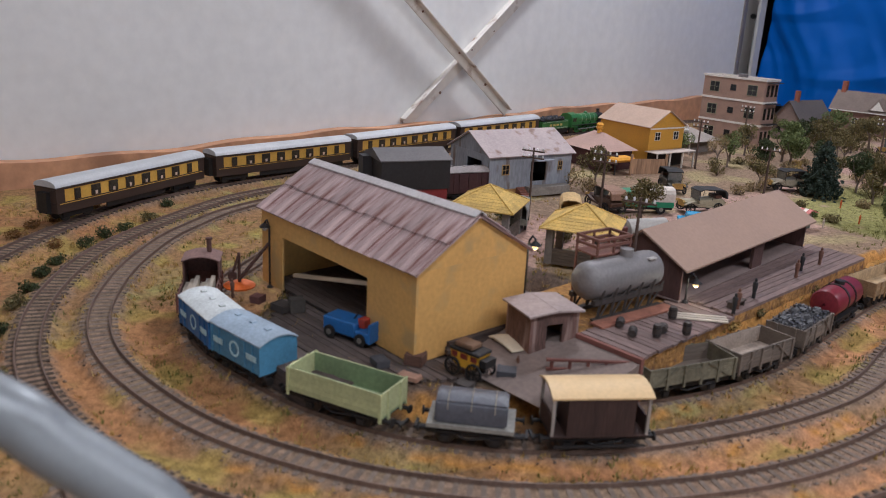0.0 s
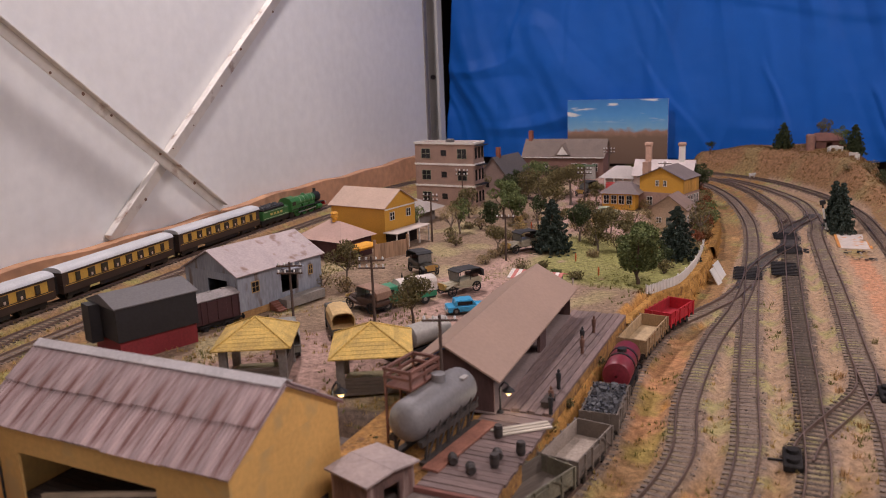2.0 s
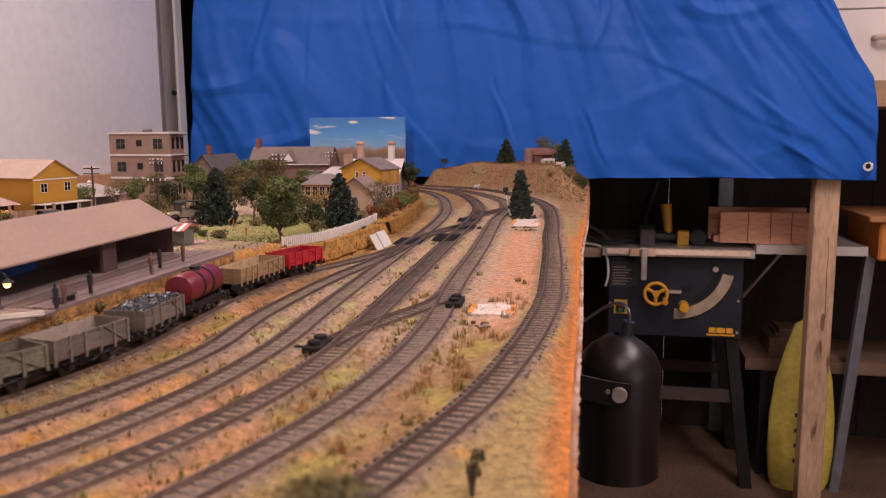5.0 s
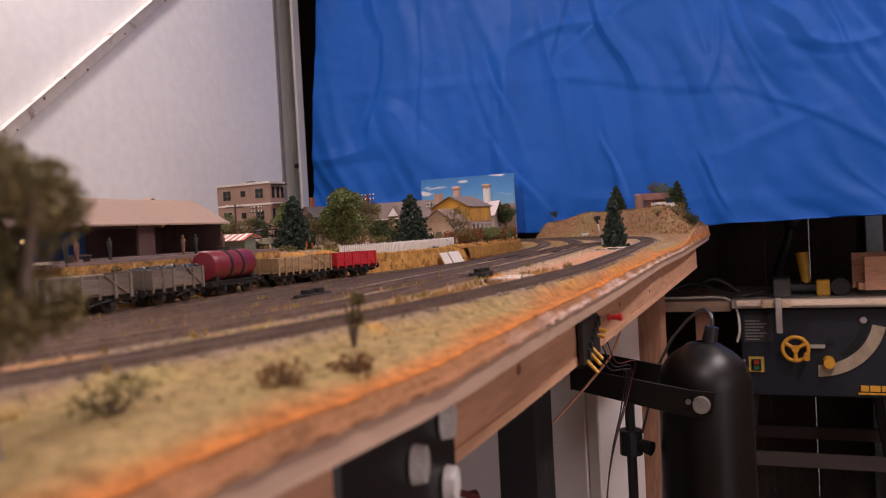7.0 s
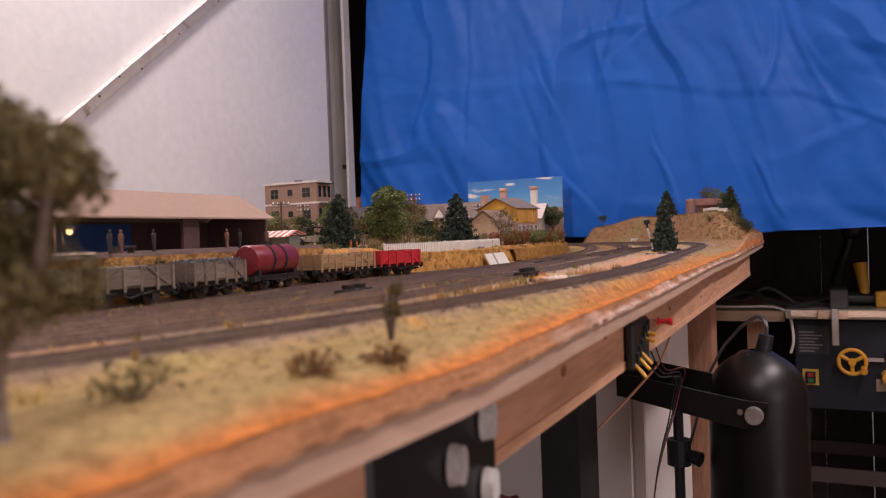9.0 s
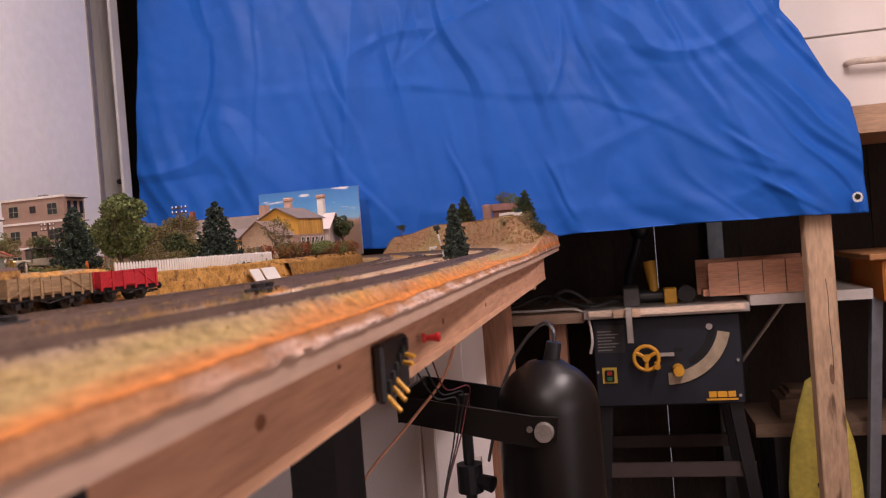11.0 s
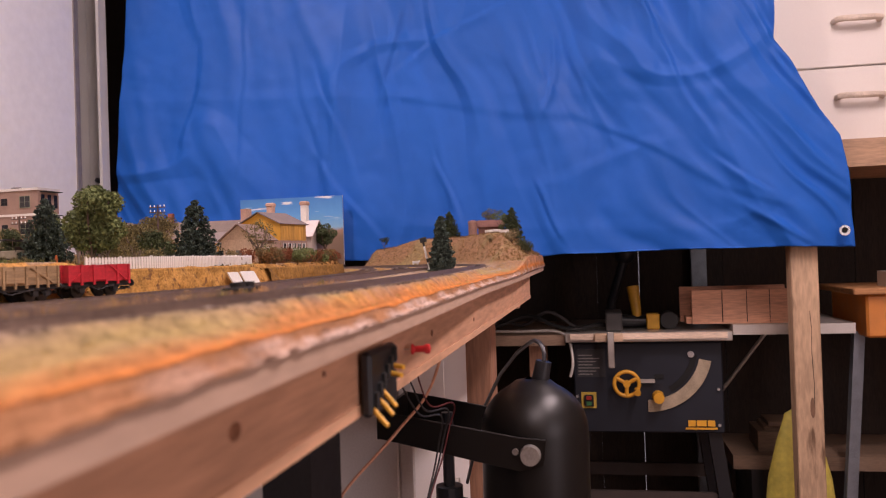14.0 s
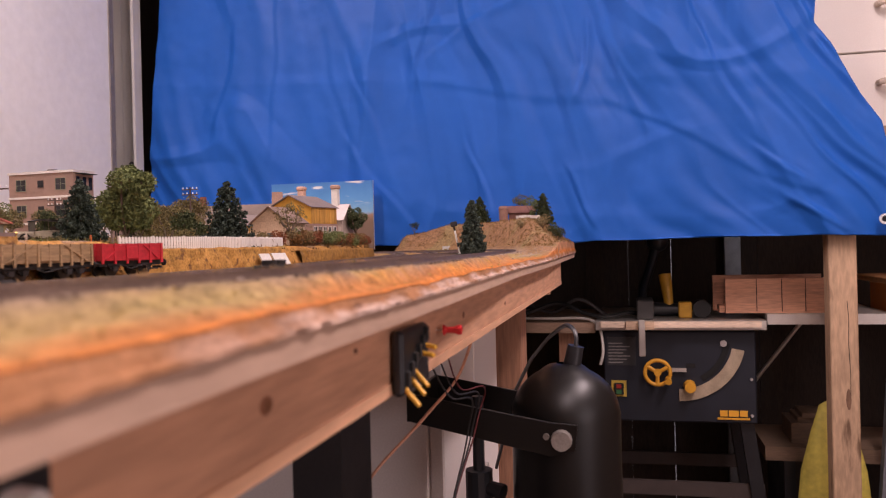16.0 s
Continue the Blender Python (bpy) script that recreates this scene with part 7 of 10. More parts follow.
fence = thing("hoarding_fence", "tan board hoarding fence with posts", "fence")
for k in range(7):
    part("board", boxes((-0.028 + k * 0.008, -0.0204 + k * 0.008, -0.0005, 0.0005, 0.002, 0.026)), wood("hoarding", (0.40, 0.25, 0.15), along="z"), fence)
for x in (-0.030, 0.030):
    part("post", boxes((x - 0.0015, x + 0.0015, -0.002, 0.0015, 0, 0.033)), wood("hoarding", (0.4, 0.25, 0.15)), fence)
fence.matrix_world = pose(-0.735, 0.455, ground_z(-0.735, 0.455), 0, 0, 62)

# brick flats
M_BRICK = mat("flat_brick", (0.30, 0.195, 0.15), 0.85, 0, 0.16, 60, 0.0002, 700)
m = pose(-0.847, 0.926, 1.016, 0, 0, -4) @ Matrix.Diagonal((1.0, 0.55, 0.945, 1.0))
t = thing("brick_flats", "three storey brown brick block of flats with white bands", "building", m)
part("wall", boxes((-0.068, 0.068, -0.044, 0.044, 0, 0.137)), M_BRICK, t)
part("parapet", boxes((-0.070, 0.070, -0.046, -0.042, 0.1372, 0.1415), (-0.070, 0.070, 0.042, 0.046, 0.1372, 0.1415), (-0.070, -0.066, -0.042, 0.042, 0.1372, 0.1415), (0.066, 0.070, -0.042, 0.042, 0.1372, 0.1415)), M_TRIM, t)
part("flat_roof", boxes((-0.066, 0.066, -0.042, 0.042, 0.1372, 0.1385)), mat("roof_brown", (0.26, 0.19, 0.16), 0.9), t)
part("roof_box", bevel(boxes((-0.005, 0.012, -0.01, 0.008, 0.1387, 0.147)), 0.002), mat("felt_dark", (0.14, 0.13, 0.13)), t)
for z in (0.047, 0.094):
    part("band", boxes((-0.0695, 0.0695, -0.0455, 0.0455, z - 0.002, z + 0.002)), M_TRIM, t)
for z in (0.012, 0.060, 0.107):
    for x in (-0.042, 0.042):
        window(t, pose(x, -0.0441, z), 0.020, 0.020, mat("olive_frame", (0.22, 0.24, 0.15), 0.7))
    window(t, pose(0.0, -0.0441, z + 0.006), 0.011, 0.011, M_INNER)
    for y in (-0.024, 0.004, 0.030):
        window(t, pose(0.0681, y, z, 0, 0, 90), 0.012, 0.022, M_INNER)
for k in range(3):
    part("fire_escape", boxes((0.0685, 0.082, -0.034, 0.034, 0.050 + k * 0.042, 0.0512 + k * 0.042)), M_UNDER, t)

# low grey veranda house before the flats
m = pose(-0.852, 0.742, 1.014, 0, 0, -4)
t = thing("veranda_house", "low house with a broad grey hipped roof and veranda", "house", m)
part("wall", boxes((-0.04, 0.04, -0.03, 0.03, 0, 0.026)), mat("grey_wall", (0.20, 0.17, 0.15), 0.8), t)
hip_roof(t, 0.1, 0.08, 0.0262, 0.020, mat("grey_roof", (0.30, 0.26, 0.23), 0.8, 0, 0.2, 30), 0.006, flat=0.3)
for x in (-0.045, -0.015, 0.015, 0.045):
    part("veranda_post", boxes((x - 0.001, x + 0.001, -0.041, -0.039, 0, 0.0262)), M_TRIM, t)
part("sign", boxes((-0.03, 0.02, -0.0475, -0.0465, 0.016, 0.026)), M_TRIM, t, "white blank sign")
for x in (-0.038, 0.02):
    bm = bmesh.new()
    lathe(bm, [(0.004, 0), (0.005, 0.004), (0.0015, 0.006), (0.004, 0.010), (0.0005, 0.0135)], 12, pose(x, -0.02, 0.040))
    part("finial", bm, M_TRIM, t, smooth=True)

# stone chapel and the station beyond
m = pose(-0.795, 1.12, 1.016, 0, 0, 80)
t = gable_house("stone_chapel", "small brown stone building with a steep dark roof", m, 0.11, 0.062, 0.048, 0.084, mat("chapel_stone", (0.27, 0.19, 0.16), 0.9, 0, 0.25, 60), mat("slate_dark", (0.10, 0.085, 0.08), 0.75, 0, 0.2, 40), 0.003)
for y in (-0.016, 0.016):
    window(t, pose(-0.0551, y, 0.018, 0, 0, -90), 0.008, 0.016, M_INNER)
for x in (-0.03, 0.0, 0.03):
    window(t, pose(x, -0.0311, 0.016), 0.008, 0.016)
part("chimney", boxes((-0.035, -0.027, -0.004, 0.004, 0.075, 0.105)), mat("brick_red", (0.30, 0.10, 0.06), 0.85), t)

m = pose(-0.735, 1.405, 1.014, 0, 0, 2)
t = gable_house("station_house", "long brick house with grey slate roof and small dormer", m, 0.205, 0.075, 0.058, 0.096, mat("station_brick", (0.23, 0.125, 0.10), 0.85, 0, 0.2, 50), mat("slate_brown", (0.20, 0.155, 0.13), 0.8, 0, 0.2, 40), 0.005)
for x in (-0.08, -0.045, 0.03, 0.055, 0.082):
    window(t, pose(x, -0.0376, 0.020), 0.013, 0.018)
part("gutter", boxes((-0.105, 0.105, -0.0435, -0.042, 0.0525, 0.0545)), M_TRIM, t)
bm = bmesh.new()
prism(bm, [(-0.020, 0.060), (0.020, 0.060), (0.0, 0.088)], -0.042, -0.006)
part("dormer", bm, mat("slate_brown", (0.2, 0.155, 0.13)), t)
bm = bmesh.new()
prism(bm, [(-0.014, 0.0605), (0.014, 0.0605), (0.0, 0.081)], -0.0435, -0.0422)
part("dormer_face", bm, M_TRIM, t)
part("chimney", boxes((-0.098, -0.088, -0.006, 0.006, 0.085, 0.118)), mat("brick_red", (0.3, 0.1, 0.06)), t, "red brick chimney")
part("porch", boxes((0.045, 0.085, -0.056, -0.0385, 0, 0.034)), mat("porch_grey", (0.42, 0.40, 0.36), 0.8), t)
part("green_awning", boxes((0.043, 0.087, -0.058, -0.0385, 0.0342, 0.0362)), mat("awning_green", (0.11, 0.16, 0.10), 0.7), t)

m = pose(-0.447, 1.165, 1.014, 0, 0, -2)
t = gable_house("white_station_building", "stone walled station with pale whitish roof and ornate chimneys", m, 0.12, 0.062, 0.046, 0.074, mat("white_wall", (0.40, 0.32, 0.28), 0.8, 0, 0.25, 60), mat("roof_lilac", (0.58, 0.50, 0.48), 0.75, 0, 0.12, 40), 0.004)
for x, h in ((-0.035, 0.112), (0.035, 0.112)):
    part("chimney", boxes((x - 0.006, x + 0.006, -0.006, 0.006, 0.066, h - 0.008)), M_TRIM if x > 0 else mat("chimney_tan", (0.48, 0.30, 0.22), 0.8), t)
    part("chimney_cap", bevel(boxes((x - 0.008, x + 0.008, -0.008, 0.008, h - 0.008, h)), 0.002), mat("chimney_tan", (0.48, 0.3, 0.22)), t)
for x in (-0.04, 0.0, 0.04):
    window(t, pose(x, -0.0311, 0.014), 0.011, 0.018)
m = pose(-0.545, 1.20, 1.014, 0, 0, -4)
t = thing("pale_pavilion", "pale grey verandah pavilion with bell shaped roof", "pavilion", m)
part("wall", boxes((-0.035, 0.035, -0.025, 0.025, 0, 0.032)), M_TRIM, t)
hip_roof(t, 0.08, 0.06, 0.0322, 0.024, mat("roof_cream_grey", (0.48, 0.43, 0.40), 0.75, 0, 0.12, 30), 0.006, flat=0.35)
for x in (-0.03, -0.01, 0.01, 0.03):
    part("column", boxes((x - 0.0015, x + 0.0015, -0.036, -0.033, 0, 0.032)), M_TRIM, t)

m = pose(-0.413, 1.008, 1.014, 0, 0, 74)
t = gable_house("ochre_station_house", "bright ochre house with dark slate gable roof", m, 0.068, 0.090, 0.0615, 0.0815, M_OCHRE, mat("slate_mid", (0.17, 0.135, 0.125), 0.75, 0, 0.2, 40), 0.004)
for y in (-0.008, 0.008):
    window(t, pose(-0.0341, y, 0.046, 0, 0, -90), 0.006, 0.010)
for y in (-0.024, 0.022):
    window(t, pose(-0.0365, y, 0.008, 0, 0, -90), 0.010, 0.016)
part("brick_base", boxes((-0.0360, 0.0360, -0.047, 0.047, 0, 0.033)), mat("base_brick", (0.30, 0.19, 0.15), 0.85, 0, 0.2, 60), t)
for x in (-0.026, -0.013, 0.0, 0.013, 0.026):
    window(t, pose(x, -0.0471, 0.008), 0.007, 0.020)
for k in range(10):
    part("cladding_board", boxes((-0.0336 + k * 0.0068, -0.0273 + k * 0.0068, -0.0464, -0.0451, 0.0335, 0.0605)), wood("ochre_boards", (0.48, 0.25, 0.05), 0.25, 0.7, "z", 40), t)
part("chimney", boxes((-0.030, -0.016, 0.030, 0.042, 0.060, 0.090)), mat("chimney_tan", (0.48, 0.30, 0.22), 0.8), t, "tan brick chimney")
m = pose(-0.497, 0.985, 1.014, 0, 0, -2)
t = thing("signal_veranda", "ochre veranda annex with grey hipped roof and dark windows", "house", m)
part("wall", boxes((-0.034, 0.030, -0.03, 0.03, 0, 0.032)), M_OCHRE, t)
hip_roof(t, 0.07, 0.065, 0.0322, 0.020, mat("slate_mid", (0.17, 0.135, 0.125)), 0.005, flat=0.3)
for x in (-0.026, -0.011, 0.004, 0.019):
    window(t, pose(x, -0.0301, 0.012), 0.010, 0.016)
m = pose(-0.377, 0.834, 1.010, 0, 0, 82)
t = gable_house("crew_cottage", "small tan brick cottage with grey brown gable roof", m, 0.050, 0.060, 0.036, 0.058, mat("tan_brick", (0.50, 0.36, 0.25), 0.85, 0, 0.2, 60), mat("maroon_roof", (0.25, 0.17, 0.135), 0.8, 0, 0.2, 40), 0.004)
part("door", boxes((-0.0260, -0.0251, -0.006, 0.004, 0, 0.020)), mat("door_grey", (0.15, 0.15, 0.13), 0.7), t)
window(t, pose(-0.0251, 0.017, 0.010, 0, 0, -90), 0.008, 0.009)
for x in (-0.014, 0.006):
    window(t, pose(x, -0.0301, 0.010), 0.008, 0.013)

# farm on the hill
gz = ground_z(-0.13, 1.70)
m = pose(-0.128, 1.70, gz - 0.002, 0, 0, 10)
t = gable_house("hill_barn", "small rust red barn on the hilltop", m, 0.062, 0.045, 0.022, 0.038, mat("barn_red", (0.22, 0.10, 0.075), 0.85, 0, 0.3, 50), mat("barn_roof", (0.24, 0.11, 0.08), 0.8, 0, 0.25, 40), 0.003, [("-y", 0.0, 0.0, 0.014, 0.016)], category="barn")
bm = bmesh.new()
lathe(bm, [(0.011, 0), (0.011, 0.034), (0.012, 0.0345), (0.012, 0.038), (0.009, 0.042), (0.001, 0.043)], 18, pose(-0.168, 1.665, ground_z(-0.168, 1.665) - 0.002))
solid("silo", bm, mat("silo_brick", (0.30, 0.16, 0.12), 0.8, 0, 0.25, 60), "round brick silo beside the barn", "silo", smooth=True)

# ---- planting ----
def leaf_mesh(name, blobs, count, size, material, seed, flat=0.35):
    """Small leaf quads scattered over the shells of overlapping clumps."""
    rng = np.random.default_rng(seed)
    b = np.array(blobs, float)
    w = b[:, 3] ** 2
    pick = rng.choice(len(b), count, p=w / w.sum())
    d = rng.normal(size=(count, 3))
    d /= np.linalg.norm(d, axis=1, keepdims=True)
    rad = b[pick, 3] * rng.uniform(0.45, 1.08, count) ** 0.6
    c = b[pick, :3] + d * rad[:, None] * np.array((1, 1, 0.85))
    nrm = d * (1 - flat) + rng.normal(size=(count, 3)) * 0.6
    nrm /= np.linalg.norm(nrm, axis=1, keepdims=True)
    u = np.cross(nrm, rng.normal(size=(count, 3)))
    u /= np.linalg.norm(u, axis=1, keepdims=True)
    v = np.cross(nrm, u)
    s = size * rng.uniform(0.55, 1.25, (count, 1))
    quad = np.stack([c - u * s, c - v * s * 0.55, c + u * s, c + v * s * 0.55], 1)
    me = bpy.data.meshes.new(name)
    me.from_pydata(quad.reshape(-1, 3).tolist(), [], np.arange(count * 4).reshape(-1, 4).tolist())
    me.materials.append(material)
    return me


def foliage(name, colour, spread=0.35, rough=0.8):
    """Leaves that differ from one to the next."""
    if name in MATS:
        return MATS[name]
    m = bpy.data.materials.new(name)
    m.use_nodes = True
    n, l = m.node_tree.nodes, m.node_tree.links
    geo = n.new("ShaderNodeNewGeometry")
    ramp = n.new("ShaderNodeValToRGB")
    e = ramp.color_ramp.elements
    e[0].color = (*[c * (1 - spread) for c in colour], 1)
    e[1].color = (*[min(1, c * (1 + spread)) for c in colour], 1)
    k = e.new(0.85)
    k.color = (colour[0] * 1.25, colour[1] * 1.08, colour[2] * 0.9, 1)
    l.new(geo.outputs["Random Per Island"], ramp.inputs[0])
    l.new(ramp.outputs[0], n["Principled BSDF"].inputs["Base Color"])
    n["Principled BSDF"].inputs["Roughness"].default_value = rough
    n["Principled BSDF"].inputs["Specular IOR Level"].default_value = 0.15
    MATS[name] = m
    return m


M_BARK = mat("bark", (0.11, 0.075, 0.055), 0.9, 0, 0.35, 90, 0.0004, 500)
M_GREYBARK = mat("grey_bark", (0.20, 0.155, 0.125), 0.9, 0, 0.35, 90, 0.0004, 500)
F_GREEN = foliage("leaf_green", (0.150, 0.200, 0.085), 0.55)
F_DARK = foliage("leaf_dark", (0.062, 0.084, 0.042), 0.5)
F_FIR = foliage("needle_green", (0.066, 0.098, 0.088), 0.7)
F_OLIVE = foliage("leaf_olive", (0.165, 0.150, 0.074), 0.5)
F_PALE = foliage("leaf_pale", (0.25, 0.205, 0.115), 0.4)
F_BROWN = foliage("leaf_brown", (0.19, 0.11, 0.045))
F_RUST = foliage("leaf_rust", (0.22, 0.085, 0.045), 0.45)
F_STRAW = foliage("straw", (0.42, 0.32, 0.12), 0.3)
KEEP_TREE = [0]


def tree(label, x, y, h, r, leaves, count=900, leaf=0.0017, trunk=0.36, bark=None, limbs=4, clumps=9, drop=0.0, name="tree", base=None, gap=1.0):
    """A trunk that forks into limbs under a crown of many leaves."""
    KEEP_TREE[0] += 1
    rng = random.Random(KEEP_TREE[0] * 17)
    z = (ground_z(x, y) if base is None else base) - 0.001
    t = thing(name, label, "tree", pose(x, y, z, 0, 0, rng.uniform(0, 360)))
    bark = bark or M_BARK
    th = h * trunk
    tr = max(0.0011, h * 0.026)
    bm = bmesh.new()
    rod(bm, (0, 0, 0), (rng.uniform(-1, 1) * h * 0.02, 0, th * 0.55), tr * 1.3, tr, 8, False)
    rod(bm, (0, 0, 0), (0, 0, th * 0.12), tr * 1.9, tr * 1.25, 8, False)
    top = Vector((rng.uniform(-1, 1) * h * 0.03, rng.uniform(-1, 1) * h * 0.03, th))
    rod(bm, (0, 0, th * 0.45), top, tr, tr * 0.8, 8)
    part("trunk", bm, bark, t, smooth=True)
    blobs = []
    for k in range(limbs):
        a = 2 * math.pi * (k + rng.uniform(-0.25, 0.25)) / limbs
        end = Vector((math.cos(a) * r * rng.uniform(0.4, 0.75), math.sin(a) * r * rng.uniform(0.4, 0.75), h * rng.uniform(0.58, 0.82)))
        mid = top.lerp(end, 0.5) + Vector((math.cos(a), math.sin(a), -0.3)) * r * 0.12
        bm = bmesh.new()
        tube(bm, [top * 0.85, top.lerp(mid, 0.5), mid, end], tr * 0.5, 6)
        part("limb", bm, bark, t, smooth=True)
        blobs.append((*end, r * rng.uniform(0.34, 0.48) * gap))
    while len(blobs) < clumps:
        a, q = rng.uniform(0, 6.28), rng.uniform(0.0, 0.72)
        zz = rng.uniform(trunk + 0.08 - drop, 0.93)
        shape = math.sqrt(max(0.05, 1 - ((zz - 0.62) / 0.46) ** 2))
        blobs.append((math.cos(a) * r * q * shape, math.sin(a) * r * q * shape, h * zz, r * rng.uniform(0.26, 0.46) * gap))
    o = new("crown", leaf_mesh("crown", blobs, int(count * 1.5), leaf, leaves, KEEP_TREE[0]))
    o.parent = t
    tagged(o)
    return t


def conifer(label, x, y, h, r, leaves=None, count=13000):
    KEEP_TREE[0] += 1
    rng = np.random.default_rng(KEEP_TREE[0])
    z = ground_z(x, y) - 0.001
    t = thing("conifer", label, "tree", pose(x, y, z))
    bm = bmesh.new()
    rod(bm, (0, 0, 0), (0, 0, h * 0.95), h * 0.026, h * 0.006, 8)
    part("trunk", bm, M_BARK, t, smooth=True)
    tiers = 15
    blobs = []
    for k in range(tiers):
        f = k / (tiers - 1)
        rr = r * (1 - f) ** 0.6 * (0.86 + 0.14 * math.cos(k * 2.4)) + 0.0022
        m = max(3, int(13 * (1 - f)))
        for j in range(m):
            a = 2 * math.pi * (j + 0.5 * (k % 2)) / m + rng.uniform(-0.2, 0.2)
            for q in (0.35, 0.65, 0.97):
                blobs.append((math.cos(a) * rr * q, math.sin(a) * rr * q, h * (0.13 + 0.85 * f) - rr * 0.30 * q, h * 0.036 * (1.35 - q * 0.4)))
    o = new("crown", leaf_mesh("crown", blobs, count, 0.0019, leaves or F_FIR, KEEP_TREE[0], 0.6))
    o.parent = t
    tagged(o)
    return t


def bush(label, x, y, h, r, leaves, count=420, leaf=0.0015, name="bush"):
    KEEP_TREE[0] += 1
    rng = random.Random(KEEP_TREE[0] * 5)
    z = ground_z(x, y) - 0.001
    t = thing(name, label, "bush", pose(x, y, z, 0, 0, rng.uniform(0, 360)))
    blobs = [(rng.uniform(-0.5, 0.5) * r, rng.uniform(-0.5, 0.5) * r, h * rng.uniform(0.3, 0.72), r * rng.uniform(0.4, 0.62)) for _ in range(7)]
    o = new("leaves", leaf_mesh("leaves", blobs, count, leaf, leaves, KEEP_TREE[0]))
    o.parent = t
    tagged(o)
    for k in range(4):
        a = k * 1.6
        bm = bmesh.new()
        rod(bm, (0, 0, 0), (math.cos(a) * r * 0.5, math.sin(a) * r * 0.5, h * 0.6), 0.0008, 0.0004, 5)
        part("stem", bm, M_BARK, t)
    return t


conifer("dark blue green fir tree on the lawn", -0.516, 0.570, 0.082, 0.034)
conifer("dark green fir tree behind the picket fence", -0.334, 0.597, 0.079, 0.034)
conifer("tall narrow dark fir tree beside the main line", -0.107, 0.960, 0.090, 0.022)
conifer("narrow fir tree standing close behind another", -0.118, 1.000, 0.088, 0.016)
tree("bright green bushy tree on the lawn by the fence", -0.358, 0.438, 0.085, 0.029, F_GREEN, 8000, 0.0021, 0.16, clumps=26, limbs=5, gap=1.1)
tree("tall flat topped olive gum tree in the far gardens", -0.60, 0.97, 0.084, 0.036, F_OLIVE, 2200, 0.0018, 0.62, M_GREYBARK, clumps=12)
for x, y, h, r, f, c in ((-0.644, 0.747, 0.080, 0.028, F_GREEN, 3200), (-0.668, 0.700, 0.052, 0.022, F_DARK, 1500), (-0.715, 1.10, 0.080, 0.028, F_GREEN, 2600), (-0.710, 1.030, 0.066, 0.038, F_OLIVE, 2600), (-0.655, 1.04, 0.062, 0.032, F_OLIVE, 2000), (-0.495, 0.650, 0.062, 0.019, F_DARK, 1700), (-0.452, 0.600, 0.064, 0.021, F_OLIVE, 1500), (-0.348, 0.535, 0.038, 0.020, F_DARK, 1100)):
    tree("leafy " + ("dark green" if f is F_DARK else "green" if f is F_GREEN else "olive") + " tree of the town gardens", x, y, h, r, f, c, 0.0019, 0.26, M_GREYBARK, clumps=16, gap=1.1)
tree("green leafy tree beside the road", -0.682, 0.80, 0.075, 0.026, F_GREEN, 1800, 0.0019, 0.3, clumps=15)
tree("dark green round tree beside the white station", -0.374, 1.163, 0.072, 0.024, F_DARK, 2200, 0.0019, clumps=14)
tree("olive green spreading tree by the lorries", -0.553, 0.167, 0.058, 0.026, F_OLIVE, 1700, 0.0017, 0.38, clumps=13)
for x, y, h, r in ((-0.537, 0.67, 0.055, 0.022), (-0.50, 0.725, 0.058, 0.024), (-0.60, 0.865, 0.058, 0.025), (-0.65, 0.96, 0.055, 0.026), (-0.455, 0.70, 0.052, 0.022), (-0.42, 0.66, 0.045, 0.02), (-0.73, 0.70, 0.06, 0.02), (-0.55, 0.98, 0.05, 0.02)):
    tree("olive gum tree with a thin crown in the town", x, y, h, r, F_OLIVE, 1000, 0.0016, 0.42, M_GREYBARK, clumps=10, gap=0.9)
tree("grey green gum tree beside the maroon house", -0.72, 0.30, 0.062, 0.026, F_OLIVE, 1300, 0.0017, 0.35, M_GREYBARK, clumps=12)
tree("sparse pale gum tree by the hoarding", -0.70, 0.60, 0.062, 0.022, F_PALE, 500, 0.0014, 0.45, M_GREYBARK, clumps=9)
tree("sparse pale gum tree by the small cottage", -0.318, 0.745, 0.064, 0.026, F_OLIVE, 620, 0.0014, 0.34, M_GREYBARK, limbs=7, clumps=14, gap=0.75)
conifer("dark rounded fir tree on the hill by the barn", -0.234, 1.705, 0.068, 0.030, F_DARK)
tree("tiny lone tree on the crest of the hill", -0.425, 1.775, 0.040, 0.015, F_DARK, 420, 0.0014, 0.3, clumps=7)
tree("green round tree beside the barn", -0.095, 1.65, 0.056, 0.022, F_GREEN, 900, 0.0017, 0.2, clumps=9)
conifer("dark fir tree beside the barn on the hill", -0.068, 1.64, 0.072, 0.027, F_DARK)
tree("dark olive tree at the hill's edge", -0.135, 1.745, 0.074, 0.024, F_OLIVE, 1000, 0.0017, 0.15, clumps=10)
bush("dark green bush on the edge of the hill", -0.010, 1.38, 0.046, 0.026, F_DARK, 1500)
bush("pale olive bush on the hillside", -0.045, 1.40, 0.034, 0.022, F_PALE, 900)
bush("pale green bush on the hillside", -0.090, 1.40, 0.018, 0.013, F_PALE, 400)
tree("olive gum tree on the verge with four pale limbs", -0.010, -0.341, 0.082, 0.028, F_OLIVE, 6500, 0.0012, 0.22, M_GREYBARK, limbs=5, clumps=26, drop=-0.08, gap=0.85)
bush("small twiggy olive shrub on the verge", -0.002, -0.188, 0.030, 0.0055, F_OLIVE, 420, 0.0011, "shrub")
